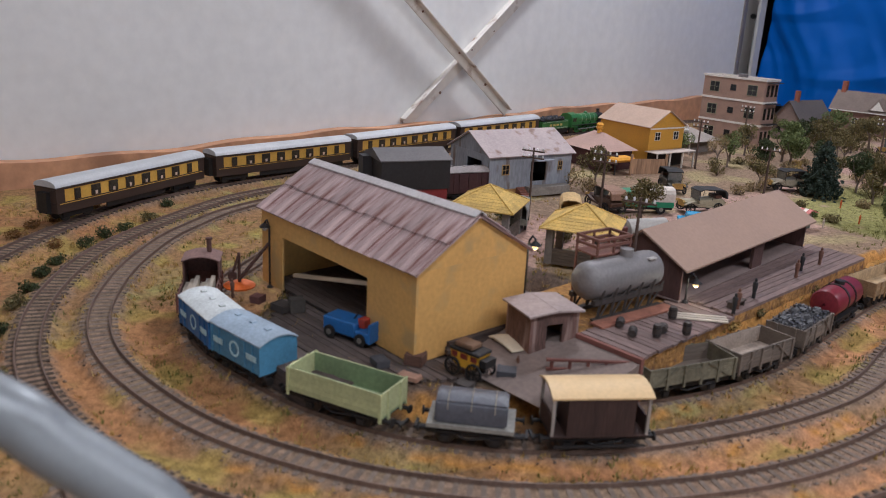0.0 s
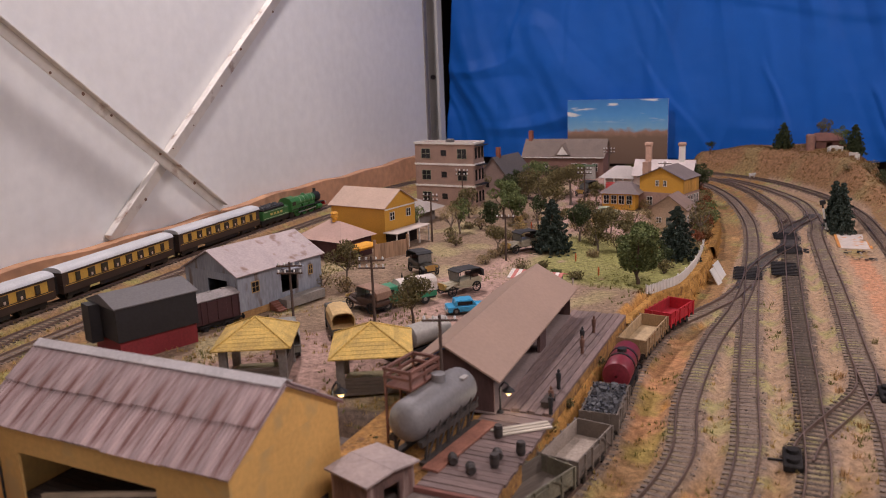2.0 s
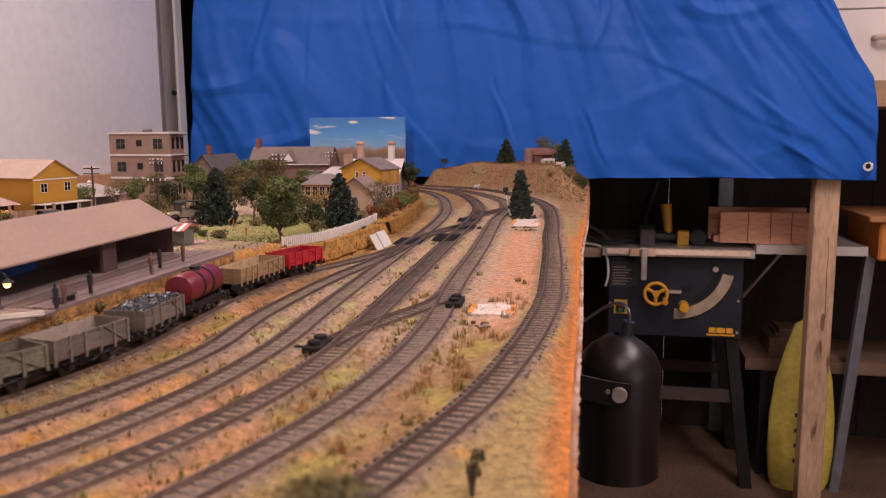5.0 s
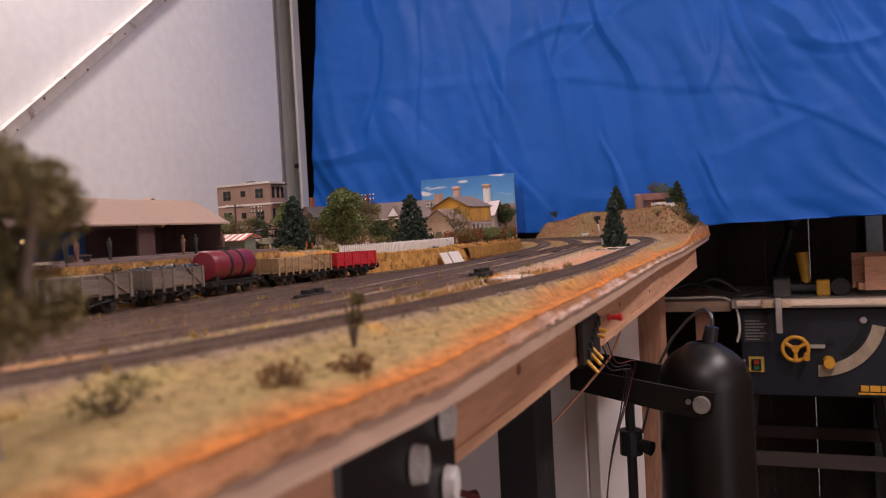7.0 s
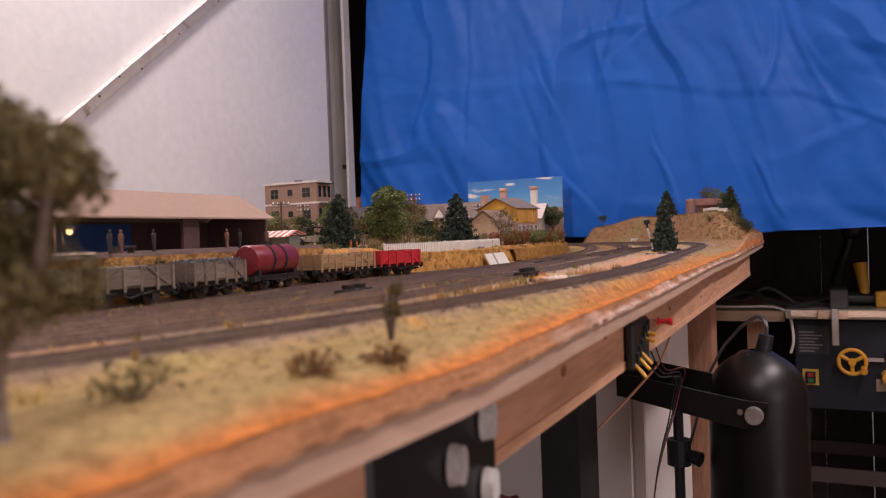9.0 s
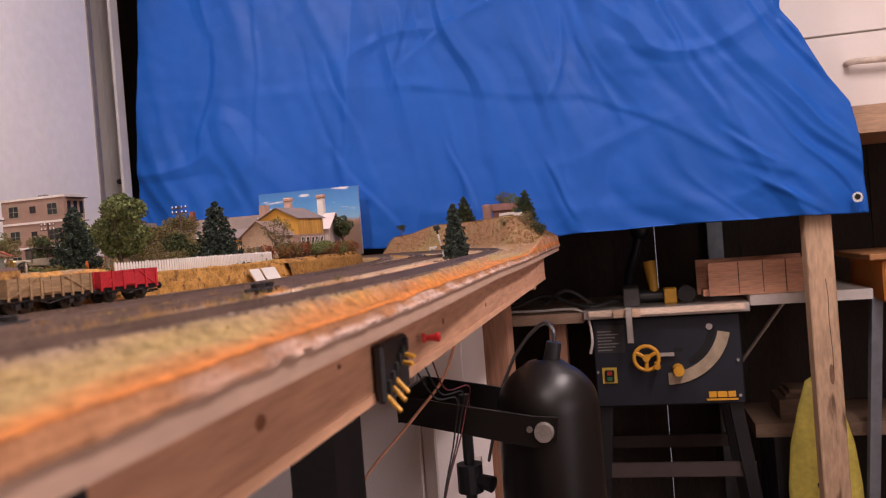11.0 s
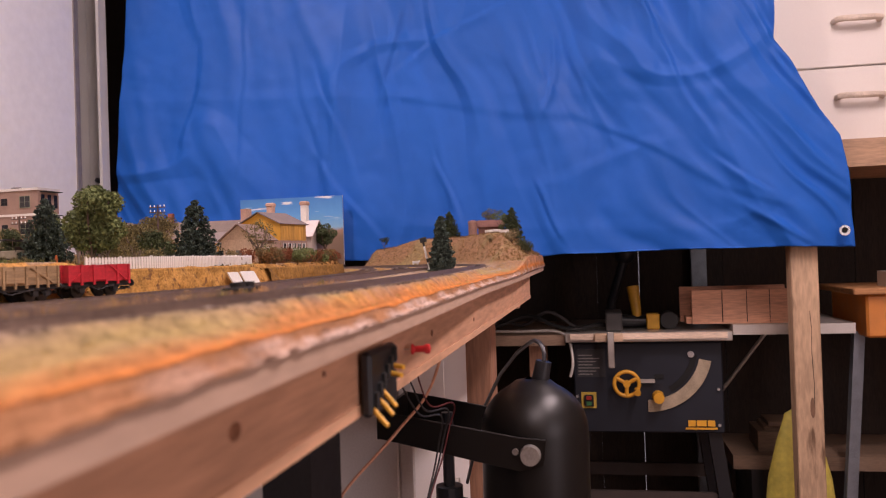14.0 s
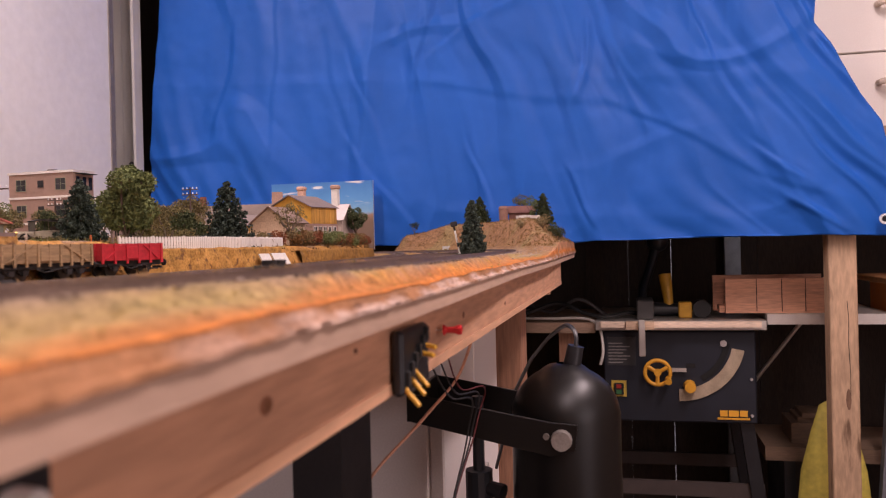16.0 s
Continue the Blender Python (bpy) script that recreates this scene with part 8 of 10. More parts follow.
for x, y, h, r, f in ((-0.015, -0.30, 0.010, 0.012, F_OLIVE), (0.015, -0.26, 0.008, 0.010, F_BROWN), (-0.02, -0.36, 0.008, 0.008, F_DARK), (0.0, -0.375, 0.010, 0.007, F_DARK), (0.021, -0.23, 0.006, 0.009, F_BROWN)):
    bush("low tuft of dry scrub on the verge", x, y, h, r, f, 260, 0.0011, "scrub_tuft")
rng = random.Random(12)
for k in range(30):
    x, y = rng.uniform(-0.76, -0.50), rng.uniform(0.44, 0.98)
    if min(math.hypot(x - a, y - b) for a, b in ((-0.52, 0.565), (-0.735, 0.455), (-0.682, 0.8), (-0.75, 0.6), (-0.63, 0.40))) < 0.035:
        continue
    bush("pale dry olive bush in the town gardens", x, y, rng.uniform(0.012, 0.026), rng.uniform(0.011, 0.019), rng.choice((F_PALE, F_PALE, F_OLIVE, F_STRAW)), 330)
for x, y, h, r, f in ((-0.735, 0.255, 0.036, 0.026, F_PALE), (-0.70, 0.265, 0.026, 0.018, F_PALE), (-0.335, 0.50, 0.022, 0.015, F_OLIVE), (-0.315, 0.66, 0.022, 0.014, F_PALE), (-0.385, 0.655, 0.050, 0.032, F_PALE), (-0.42, 0.60, 0.042, 0.026, F_OLIVE), (-0.355, 0.70, 0.032, 0.022, F_PALE), (-0.345, 0.83, 0.036, 0.022, F_OLIVE), (-0.44, 0.80, 0.048, 0.028, F_OLIVE), (-0.40, 0.93, 0.040, 0.024, F_DARK), (-0.45, 0.56, 0.014, 0.012, F_PALE), (-0.50, 0.47, 0.014, 0.011, F_OLIVE), (-0.47, 0.44, 0.010, 0.009, F_GREEN), (-0.57, 0.045, 0.018, 0.014, F_OLIVE), (-0.67, 0.06, 0.02, 0.013, F_DARK), (-0.455, -0.10, 0.026, 0.012, F_DARK), (-0.47, -0.085, 0.014, 0.013, F_OLIVE), (-0.44, 0.43, 0.012, 0.011, F_OLIVE), (-0.53, -0.075, 0.010, 0.011, F_STRAW), (-0.56, -0.06, 0.012, 0.011, F_OLIVE)):
    bush("dry garden bush beside the road", x, y, h, r, f, 520)
# more gum trees and scrub, thickest about the far gardens
rng = random.Random(77)
spots = []
view = bpy.context.evaluated_depsgraph_get()
clear = ((-0.515, 0.235), (-0.6, 0.235), (-0.555, 0.305), (-0.645, 0.378), (-0.56, 0.555), (-0.60, 1.09), (-0.56, 1.14), (-0.505, 0.88), (-0.468, 0.352))
for k in range(400):
    x, y = rng.uniform(-0.84, -0.34), rng.uniform(0.50, 1.40)
    if x > bank_x(y) - 0.03 or (-0.50 < x and y < 0.62) or len(spots) >= 46:
        continue
    if (abs(x + 0.60 - 0.10 * math.sin(2.5 * y)) < 0.022) or min(math.hypot(x - a, y - b) for a, b in clear) < 0.035:
        continue
    hit = scene.ray_cast(view, Vector((x, y, 1.5)), Vector((0, 0, -1)))
    if not hit[0] or hit[4].name.split(".")[0] != "model_ground" or any(math.hypot(x - a, y - b) < 0.028 for a, b in spots):
        continue
    spots.append((x, y))
for k, (x, y) in enumerate(spots):
    if k % 3:
        bush("dry olive scrub in the far gardens", x, y, rng.uniform(0.014, 0.030), rng.uniform(0.013, 0.021), rng.choice((F_PALE, F_OLIVE, F_OLIVE, F_DARK)), 480)
    else:
        tree("olive gum tree in the far gardens", x, y, rng.uniform(0.040, 0.066), rng.uniform(0.018, 0.026), rng.choice((F_OLIVE, F_OLIVE, F_GREEN, F_DARK)), 850, 0.0017, 0.34, M_GREYBARK, clumps=10)
# hedge along the top of the cutting
rng = random.Random(21)
for k in range(46):
    y = 0.72 + 0.66 * k / 45 + rng.uniform(-0.01, 0.01)
    x = float(bank_x(y)) - rng.uniform(0.004, 0.022)
    bush("rough brown and green hedge on the cutting", x, y, rng.uniform(0.014, 0.028), rng.uniform(0.012, 0.018), rng.choice((F_BROWN, F_RUST, F_OLIVE, F_GREEN, F_PALE)), 620, name="hedge_bush")
for k in range(26):
    y = -0.02 + 0.40 * k / 25
    bush("orange brown scrub on the ochre bank", -0.331 + rng.uniform(-0.004, 0.008), y, rng.uniform(0.005, 0.012), rng.uniform(0.005, 0.009), rng.choice((F_BROWN, F_STRAW, F_OLIVE)), 150, 0.0012, "scrub_tuft")
# dark scrub between the loops
for k in range(12):
    s = on_track("middle_loop", along("middle_loop", -0.99, -0.2) + 0.045 * k + rng.uniform(-0.01, 0.01)).translation
    d = Vector((s.x + 0.62, s.y - 0.2, 0)).normalized()
    p = s + d * rng.uniform(0.024, 0.031)
    bush("dark scrub tuft in the orange earth between tracks", p.x, p.y, rng.uniform(0.010, 0.015), rng.uniform(0.009, 0.014), rng.choice((F_DARK, F_DARK, F_OLIVE)), 650, 0.0013, "scrub_tuft")
for k in range(24):
    s = on_track("main_line", along("main_line", -1.08, -0.2) + 0.035 * k).translation
    d = Vector((s.x + 0.62, s.y - 0.2, 0)).normalized()
    p = s + d * rng.choice((0.026, 0.034, 0.04, -0.028))
    bush("dark scrub tuft beside the outer track", p.x, p.y, rng.uniform(0.008, 0.013), rng.uniform(0.008, 0.013), rng.choice((F_DARK, F_OLIVE, F_BROWN)), 480, 0.0012, "scrub_tuft")


def scatter(name, label, category, count, area, make, material, seed, keep):
    """Loose small pieces over the ground, in one mesh."""
    rng = random.Random(seed)
    verts, faces = [], []
    tries = 0
    made = 0
    while made < count and tries < count * 6:
        tries += 1
        x, y = rng.uniform(area[0], area[1]), rng.uniform(area[2], area[3])
        if x > front_edge(y) - 0.003 or not keep(x, y, rng):
            continue
        vs, fs = make(rng)
        z = ground_z(x, y)
        o = len(verts)
        verts += [(x + a, y + b, z + c) for a, b, c in vs]
        faces += [tuple(o + i for i in f) for f in fs]
        made += 1
    me = bpy.data.meshes.new(name)
    me.from_pydata(verts, [], faces)
    me.materials.append(material)
    return tagged(new(name, me), label, category, kind="stuff")


def tuft(rng):
    vs, fs = [], []
    for k in range(rng.randint(4, 7)):
        a, ln, w = rng.uniform(0, 6.28), rng.uniform(0.0022, 0.0052), 0.0005
        ox, oy = rng.uniform(-0.002, 0.002), rng.uniform(-0.002, 0.002)
        tx, ty = math.cos(a) * ln * 0.5, math.sin(a) * ln * 0.5
        o = len(vs)
        vs += [(ox - math.sin(a) * w, oy + math.cos(a) * w, -0.0005), (ox + math.sin(a) * w, oy - math.cos(a) * w, -0.0005), (ox + tx, oy + ty, ln * 0.9)]
        fs.append((o, o + 1, o + 2))
    return vs, fs


def short_tuft(rng):
    vs, fs = tuft(rng)
    return [(a * 0.45, b * 0.45, c * 0.32) for a, b, c in vs], fs


def stone(rng):
    r = rng.uniform(0.0005, 0.0013) * (1.8 if rng.random() < 0.05 else 1)
    vs = [(rng.uniform(0.6, 1) * r * a, rng.uniform(0.6, 1) * r * b, rng.uniform(0.5, 1) * r * c * 0.7) for a, b, c in ((1, 0, 0), (0, 1, 0), (-1, 0, 0), (0, -1, 0), (0, 0, 1), (0, 0, -1))]
    return vs, [(0, 1, 4), (1, 2, 4), (2, 3, 4), (3, 0, 4), (1, 0, 5), (2, 1, 5), (3, 2, 5), (0, 3, 5)]


def off_track(x, y, d=0.014):
    return track_near(x, y) > d


def nearby(x, y, lo, hi):
    return lo < track_near(x, y) < hi


def patch(x, y, f, s):
    return float(grain(np.array(x), np.array(y), f, s))


scatter("straw_grass", "dry straw grass tufts on the sandy ground", "grass", 5200, (-1.15, 0.035, -0.70, 0.20), tuft, F_STRAW, 1, lambda x, y, r: off_track(x, y) and not (x > -0.045 and y > -0.45) and patch(x, y, 35, 5) > r.uniform(-0.5, 0.5))
scatter("green_grass", "thin green grass tufts beside the tracks", "grass", 2600, (-1.1, 0.03, -0.65, 0.5), tuft, foliage("grass_green", (0.16, 0.17, 0.05)), 2, lambda x, y, r: off_track(x, y, 0.016) and not (x > -0.045 and y > -0.45) and not (x > -0.12 and y > 0.12) and patch(x, y, 40, 8) > r.uniform(0, 0.6))
scatter("lawn_grass", "green lawn grass of the model town", "grass", 2200, (-0.57, -0.30, 0.38, 0.74), short_tuft, foliage("lawn_green", (0.23, 0.235, 0.08)), 3, lambda x, y, r: x < bank_x(y) - 0.006 and patch(x, y, 30, 2) > r.uniform(-0.2, 0.5))
scatter("hill_grass", "dry brown grass on the hill", "grass", 4200, (-0.6, 0.0, 1.0, 1.80), tuft, foliage("grass_hill", (0.24, 0.155, 0.07)), 4, lambda x, y, r: ground_z(x, y) > 1.0 and off_track(x, y, 0.03))
scatter("verge_grass", "straw grass on the verge before the edge", "grass", 350, (-0.06, 0.04, -0.45, 0.55), short_tuft, foliage("grass_verge", (0.36, 0.29, 0.11)), 5, lambda x, y, r: off_track(x, y, 0.018) and x > -0.03)
scatter("bank_grass", "ochre and brown growth on the cutting slope", "grass", 500, (-0.42, -0.28, 0.36, 1.45), tuft, F_BROWN, 6, lambda x, y, r: abs(x - bank_x(y)) < 0.012)
scatter("town_straw", "straw and dry stalks about the town", "grass", 1800, (-0.86, -0.34, -0.05, 1.40), short_tuft, F_PALE, 7, lambda x, y, r: ground_z(x, y) > 1.003 and patch(x, y, 30, 4) > r.uniform(-0.2, 0.6))
scatter("track_gravel", "grey brown gravel ballast stones beside the rails", "gravel", 17000, (-0.28, 0.02, -0.20, 1.15), stone, foliage("gravel_mix", (0.19, 0.15, 0.125), 0.65), 8, lambda x, y, r: nearby(x, y, 0.0, 0.015))
scatter("loop_gravel", "grey brown gravel ballast along the loops", "gravel", 7000, (-1.1, -0.25, -0.66, 0.1), stone, foliage("gravel_mix", (0.19, 0.15, 0.125)), 9, lambda x, y, r: nearby(x, y, 0.010, 0.020))
scatter("loose_stones", "pale loose stones and rubble between the tracks", "gravel", 5200, (-0.26, 0.0, 0.10, 1.15), stone, mat("stone_pale", (0.40, 0.31, 0.25), 0.9, 0, 0.5, 300), 10, lambda x, y, r: off_track(x, y, 0.013) and (x < -0.11 or y > 0.75 or r.random() < 0.2))

def clump(rng):
    vs, fs = [], []
    for k in range(26):
        a, ln = rng.uniform(0, 6.28), rng.uniform(0.004, 0.0095)
        ox, oy = rng.gauss(0, 0.0022), rng.gauss(0, 0.0022)
        tx, ty = math.cos(a) * ln * 0.35, math.sin(a) * ln * 0.35
        o = len(vs)
        vs += [(ox - math.sin(a) * 0.0005, oy + math.cos(a) * 0.0005, -0.001), (ox + math.sin(a) * 0.0005, oy - math.cos(a) * 0.0005, -0.001), (ox + tx, oy + ty, ln * 0.85)]
        fs.append((o, o + 1, o + 2))
    return vs, fs


scatter("straw_clumps", "tall straw grass clumps between the outer tracks", "grass", 55, (-0.13, -0.02, -0.16, 0.24), clump, foliage("straw_pink", (0.46, 0.31, 0.15), 0.3), 14, lambda x, y, r: off_track(x, y, 0.019) and patch(x, y, 60, 3) > r.uniform(-0.3, 0.5))
scatter("olive_clumps", "olive grass clumps between the outer tracks", "grass", 10, (-0.12, -0.03, -0.05, 0.36), clump, foliage("clump_olive", (0.20, 0.19, 0.07), 0.3), 15, lambda x, y, r: off_track(x, y, 0.019))

# ---- fence and slabs ----
M_PICKET = mat("picket_white", (0.74, 0.71, 0.66), 0.6, 0, 0.1, 60)
fence = thing("picket_fence", "white picket fence along the lawn's edge", "fence")
bm = bmesh.new()
prism(bm, [(-0.0012, 0), (0.0012, 0), (0.0012, 0.0115), (0, 0.0130), (-0.0012, 0.0115)], -0.0004, 0.0004)
PICKET = mesh("picket", bm, M_PICKET)
fence_line = spline([(-0.338, 0.395), (-0.322, 0.43), (-0.309, 0.465), (-0.303, 0.53), (-0.302, 0.60), (-0.306, 0.69)], 0.004)
fxy, fh, flen = even(fence_line, 0.0033)
for p, a in zip(fxy, fh):
    o = new("picket", PICKET)
    o.parent = fence
    o.matrix_world = pose(p[0], p[1], 1.0075, 0, 0, math.degrees(a))
for zz in (1.010, 1.0165):
    bm = bmesh.new()
    tube(bm, [(p[0] - 0.0008, p[1], zz) for p in fxy[::3]], 0.0007, 4)
    part("rail", bm, M_PICKET, fence)
for p, a in list(zip(fxy, fh))[::11]:
    part("post", boxes((p[0] - 0.002, p[0] - 0.0004, p[1] - 0.0008, p[1] + 0.0008, 1.000, 1.0212)), M_PICKET, fence)
for x, y, w, rz in ((-0.269, 0.583, 0.020, -9), (-0.268, 0.620, 0.031, -7)):
    solid("white_slab", bevel(boxes((-0.0008, 0.0008, -w / 2, w / 2, 0, 0.026)), 0.0002), M_PICKET, "white sheet slab leaning on the ochre bank", "slab", pose(x, y, ground_z(x, y) - 0.001, 0, -31, rz))

# ---- road vehicles ----
M_TYRE = mat("tyre_black", (0.015, 0.014, 0.014), 0.8, 0, 0.2, 60)


def vehicle_wheels(t, xs, w, r, spoked=False):
    for x in xs:
        for s in (-1, 1):
            bm = bmesh.new()
            y = s * w
            if spoked:
                prof = [(r * 0.82, -0.0008), (r, -0.0008), (r, 0.0008), (r * 0.82, 0.0008), (r * 0.82, -0.0008)]
                lathe(bm, prof, 18, pose(x, y, r, 90, 0, 0))
                for k in range(4):
                    a = k * math.pi / 4
                    v = Vector((math.cos(a), 0, math.sin(a))) * r * 0.85
                    rod(bm, Vector((x, y, r)) - v, Vector((x, y, r)) + v, 0.0004, n=4)
            else:
                rod(bm, (x, y - 0.0014, r), (x, y + 0.0014, r), r, n=14)
            wh = part("wheel", bm, M_TYRE, t)
            if not spoked:
                bm = bmesh.new()
                rod(bm, (x, y + s * 0.0014, r), (x, y + s * 0.0018, r), r * 0.45, n=10)
                part("hub", bm, mat("hub_grey", (0.25, 0.23, 0.2), 0.5, 0.3), wh)


def canvas_truck(label, m, cab, canvas, L=0.072):
    t = thing("canvas_lorry", label, "lorry", m)
    W = 0.0125
    part("chassis", boxes((-L / 2, L / 2, -W * 0.7, W * 0.7, 0.005, 0.0085)), M_UNDER, t)
    part("bed", boxes((-L / 2, L * 0.12, -W, W, 0.0086, 0.0155)), cab, t)
    bm = bmesh.new()
    prof = [(-W, 0.0156), (W, 0.0156), (W, 0.026), (W * 0.8, 0.0305), (W * 0.35, 0.0325), (-W * 0.35, 0.0325), (-W * 0.8, 0.0305), (-W, 0.026)]
    inner = [(y * 0.92, 0.0157 + (z - 0.0156) * 0.94) for y, z in prof]
    a, b = -L / 2 - 0.001, L * 0.115
    rows = []
    for x, pr in ((b, prof), (a, prof), (a, inner), (b - 0.002, inner)):
        rows.append([bm.verts.new((x, y, z)) for y, z in pr])
    for p, q in zip(rows, rows[1:]):
        for i in range(8):
            bm.faces.new((p[i], p[(i + 1) % 8], q[(i + 1) % 8], q[i]))
    bm.faces.new(rows[0])
    bm.faces.new(rows[3])
    part("canopy", bm, canvas, t, "canvas canopy open at the back")
    bm = bmesh.new()
    prism(bm, [(L * 0.14, 0.0086), (L * 0.47, 0.0086), (L * 0.48, 0.016), (L * 0.45, 0.0185), (L * 0.40, 0.027), (L * 0.15, 0.028)], -W * 0.92, W * 0.92)
    part("cab", bevel(bm, 0.0008), cab, t)
    for s in (-1, 1):
        part("side_window", boxes((L * 0.22, L * 0.36, s * W * 0.925 - 0.0002, s * W * 0.925 + 0.0002, 0.0185, 0.0245)), M_DARKGLASS, t)
        bm = bmesh.new()
        rod(bm, (L * 0.475, s * W * 0.65, 0.0125), (L * 0.49, s * W * 0.65, 0.0125), 0.0017, n=10)
        part("headlight", bm, mat("lamp_glass", (0.6, 0.58, 0.5), 0.2), t)
    part("windscreen", boxes((L * 0.425, L * 0.435, -W * 0.75, W * 0.75, 0.0195, 0.0245)), M_DARKGLASS, t)
    vehicle_wheels(t, (-L * 0.30, L * 0.34), W * 0.85, 0.0058)
    return t


def at_road(x, y, rz, lift=0.0012):
    return pose(x, y, max(ground_z(x, y), ground_z(x + 0.012, y), ground_z(x - 0.012, y)) + lift, 0, 0, rz)


M_CANVAS_G = mat("canvas_grey", (0.27, 0.26, 0.24), 0.9, 0, 0.2, 40, 0.0003, 300)
canvas_truck("grey army lorry with grey canvas canopy", at_road(-0.640, 0.050, 128), mat("army_grey", (0.20, 0.20, 0.17), 0.7, 0, 0.2, 30), M_CANVAS_G)
canvas_truck("dark lorry with a tan canvas canopy open at the back", at_road(-0.618, 0.116, 130), mat("army_dark", (0.07, 0.07, 0.06), 0.7, 0, 0.2, 30), mat("canvas_tan", (0.55, 0.38, 0.17), 0.9, 0, 0.2, 40, 0.0003, 300))
canvas_truck("green cab lorry with white canvas canopy", at_road(-0.600, 0.235, -128), mat("lorry_green", (0.03, 0.22, 0.11), 0.45, 0, 0.15, 30), mat("canvas_white", (0.62, 0.56, 0.50), 0.9, 0, 0.15, 40, 0.0003, 300), 0.078)


def vintage_car(label, m, body, hood):
    t = thing("vintage_car", label, "car", m)
    part("chassis", boxes((-0.026, 0.030, -0.0075, 0.0075, 0.0065, 0.0085)), M_UNDER, t)
    bm = bmesh.new()
    prism(bm, [(-0.026, 0.0086), (0.010, 0.0086), (0.010, 0.0165), (-0.002, 0.0175), (-0.024, 0.0185), (-0.028, 0.014)], -0.0105, 0.0105)
    part("tub", bevel(bm, 0.0008), body, t)
    bm = bmesh.new()
    prism(bm, [(-0.0065, 0.0086), (0.0065, 0.0086), (0.0065, 0.014), (0.004, 0.0165), (-0.004, 0.0165), (-0.0065, 0.014)], 0.0101, 0.029, axis="x")
    part("bonnet", bm, body, t)
    part("radiator", boxes((0.0291, 0.0305, -0.006, 0.006, 0.0085, 0.0165)), mat("brass", (0.6, 0.42, 0.15), 0.35, 0.8), t, "brass radiator")
    bm = bmesh.new()
    prism(bm, [(-0.029, 0.0265), (-0.024, 0.0300), (0.004, 0.0312), (0.012, 0.0292), (0.011, 0.0282), (0.004, 0.0300), (-0.024, 0.0286), (-0.028, 0.0185), (-0.030, 0.0185)], -0.0115, 0.0115)
    part("hood", bm, hood, t, "folded fabric hood")
    for s in (-1, 1):
        for x0, x1 in ((0.010, 0.0105), (-0.008, -0.009)):
            bm = bmesh.new()
            rod(bm, (x0, s * 0.0102, 0.016), (x1, s * 0.011, 0.0295), 0.0004, n=5)
            part("hood_post", bm, M_UNDER, t)
        bm = bmesh.new()
        prism(bm, [(0.014, 0.0125), (0.022, 0.0155), (0.030, 0.0125), (0.031, 0.0115), (0.022, 0.0143), (0.012, 0.0090), (-0.010, 0.0075), (-0.010, 0.0085)], s * 0.0112 - 0.002, s * 0.0112 + 0.002)
        part("mudguard", bm, body, t)
        bm = bmesh.new()
        rod(bm, (0.0295, s * 0.0078, 0.0145), (0.0325, s * 0.0078, 0.0145), 0.0018, n=10)
        part("headlamp", bm, mat("brass", (0.6, 0.42, 0.15)), t)
    part("seat", boxes((-0.022, -0.014, -0.009, 0.009, 0.0186, 0.0225)), mat("seat_leather", (0.07, 0.03, 0.02), 0.6), t)
    part("windscreen", boxes((0.0098, 0.0104, -0.0095, 0.0095, 0.0166, 0.0285)), mat("screen_grey", (0.16, 0.16, 0.15), 0.15), t)
    vehicle_wheels(t, (-0.017, 0.022), 0.0115, 0.0068, True)
    return t


M_CARDARK = mat("car_dark", (0.045, 0.04, 0.032), 0.4, 0, 0.2, 40)
M_HOOD = mat("hood_black", (0.022, 0.021, 0.022), 0.8, 0, 0.2, 60)
vintage_car("cream vintage open car with a black hood", at_road(-0.555, 0.305, -118), mat("car_cream", (0.36, 0.32, 0.22), 0.45, 0, 0.2, 40), M_HOOD)
vintage_car("dark vintage open car with a black hood", at_road(-0.645, 0.378, -40), M_CARDARK, M_HOOD)
vintage_car("dark brown vintage car beside the green lorry", at_road(-0.632, 0.205, 160), mat("car_brown", (0.09, 0.05, 0.035), 0.5), mat("hood_tan", (0.30, 0.18, 0.12), 0.8))
vintage_car("pale vintage car parked in the gardens", at_road(-0.560, 0.555, -120), mat("car_pale", (0.30, 0.26, 0.19), 0.5), M_HOOD)
vintage_car("dark vintage car on the far road", at_road(-0.60, 1.09, -100), M_CARDARK, M_HOOD)


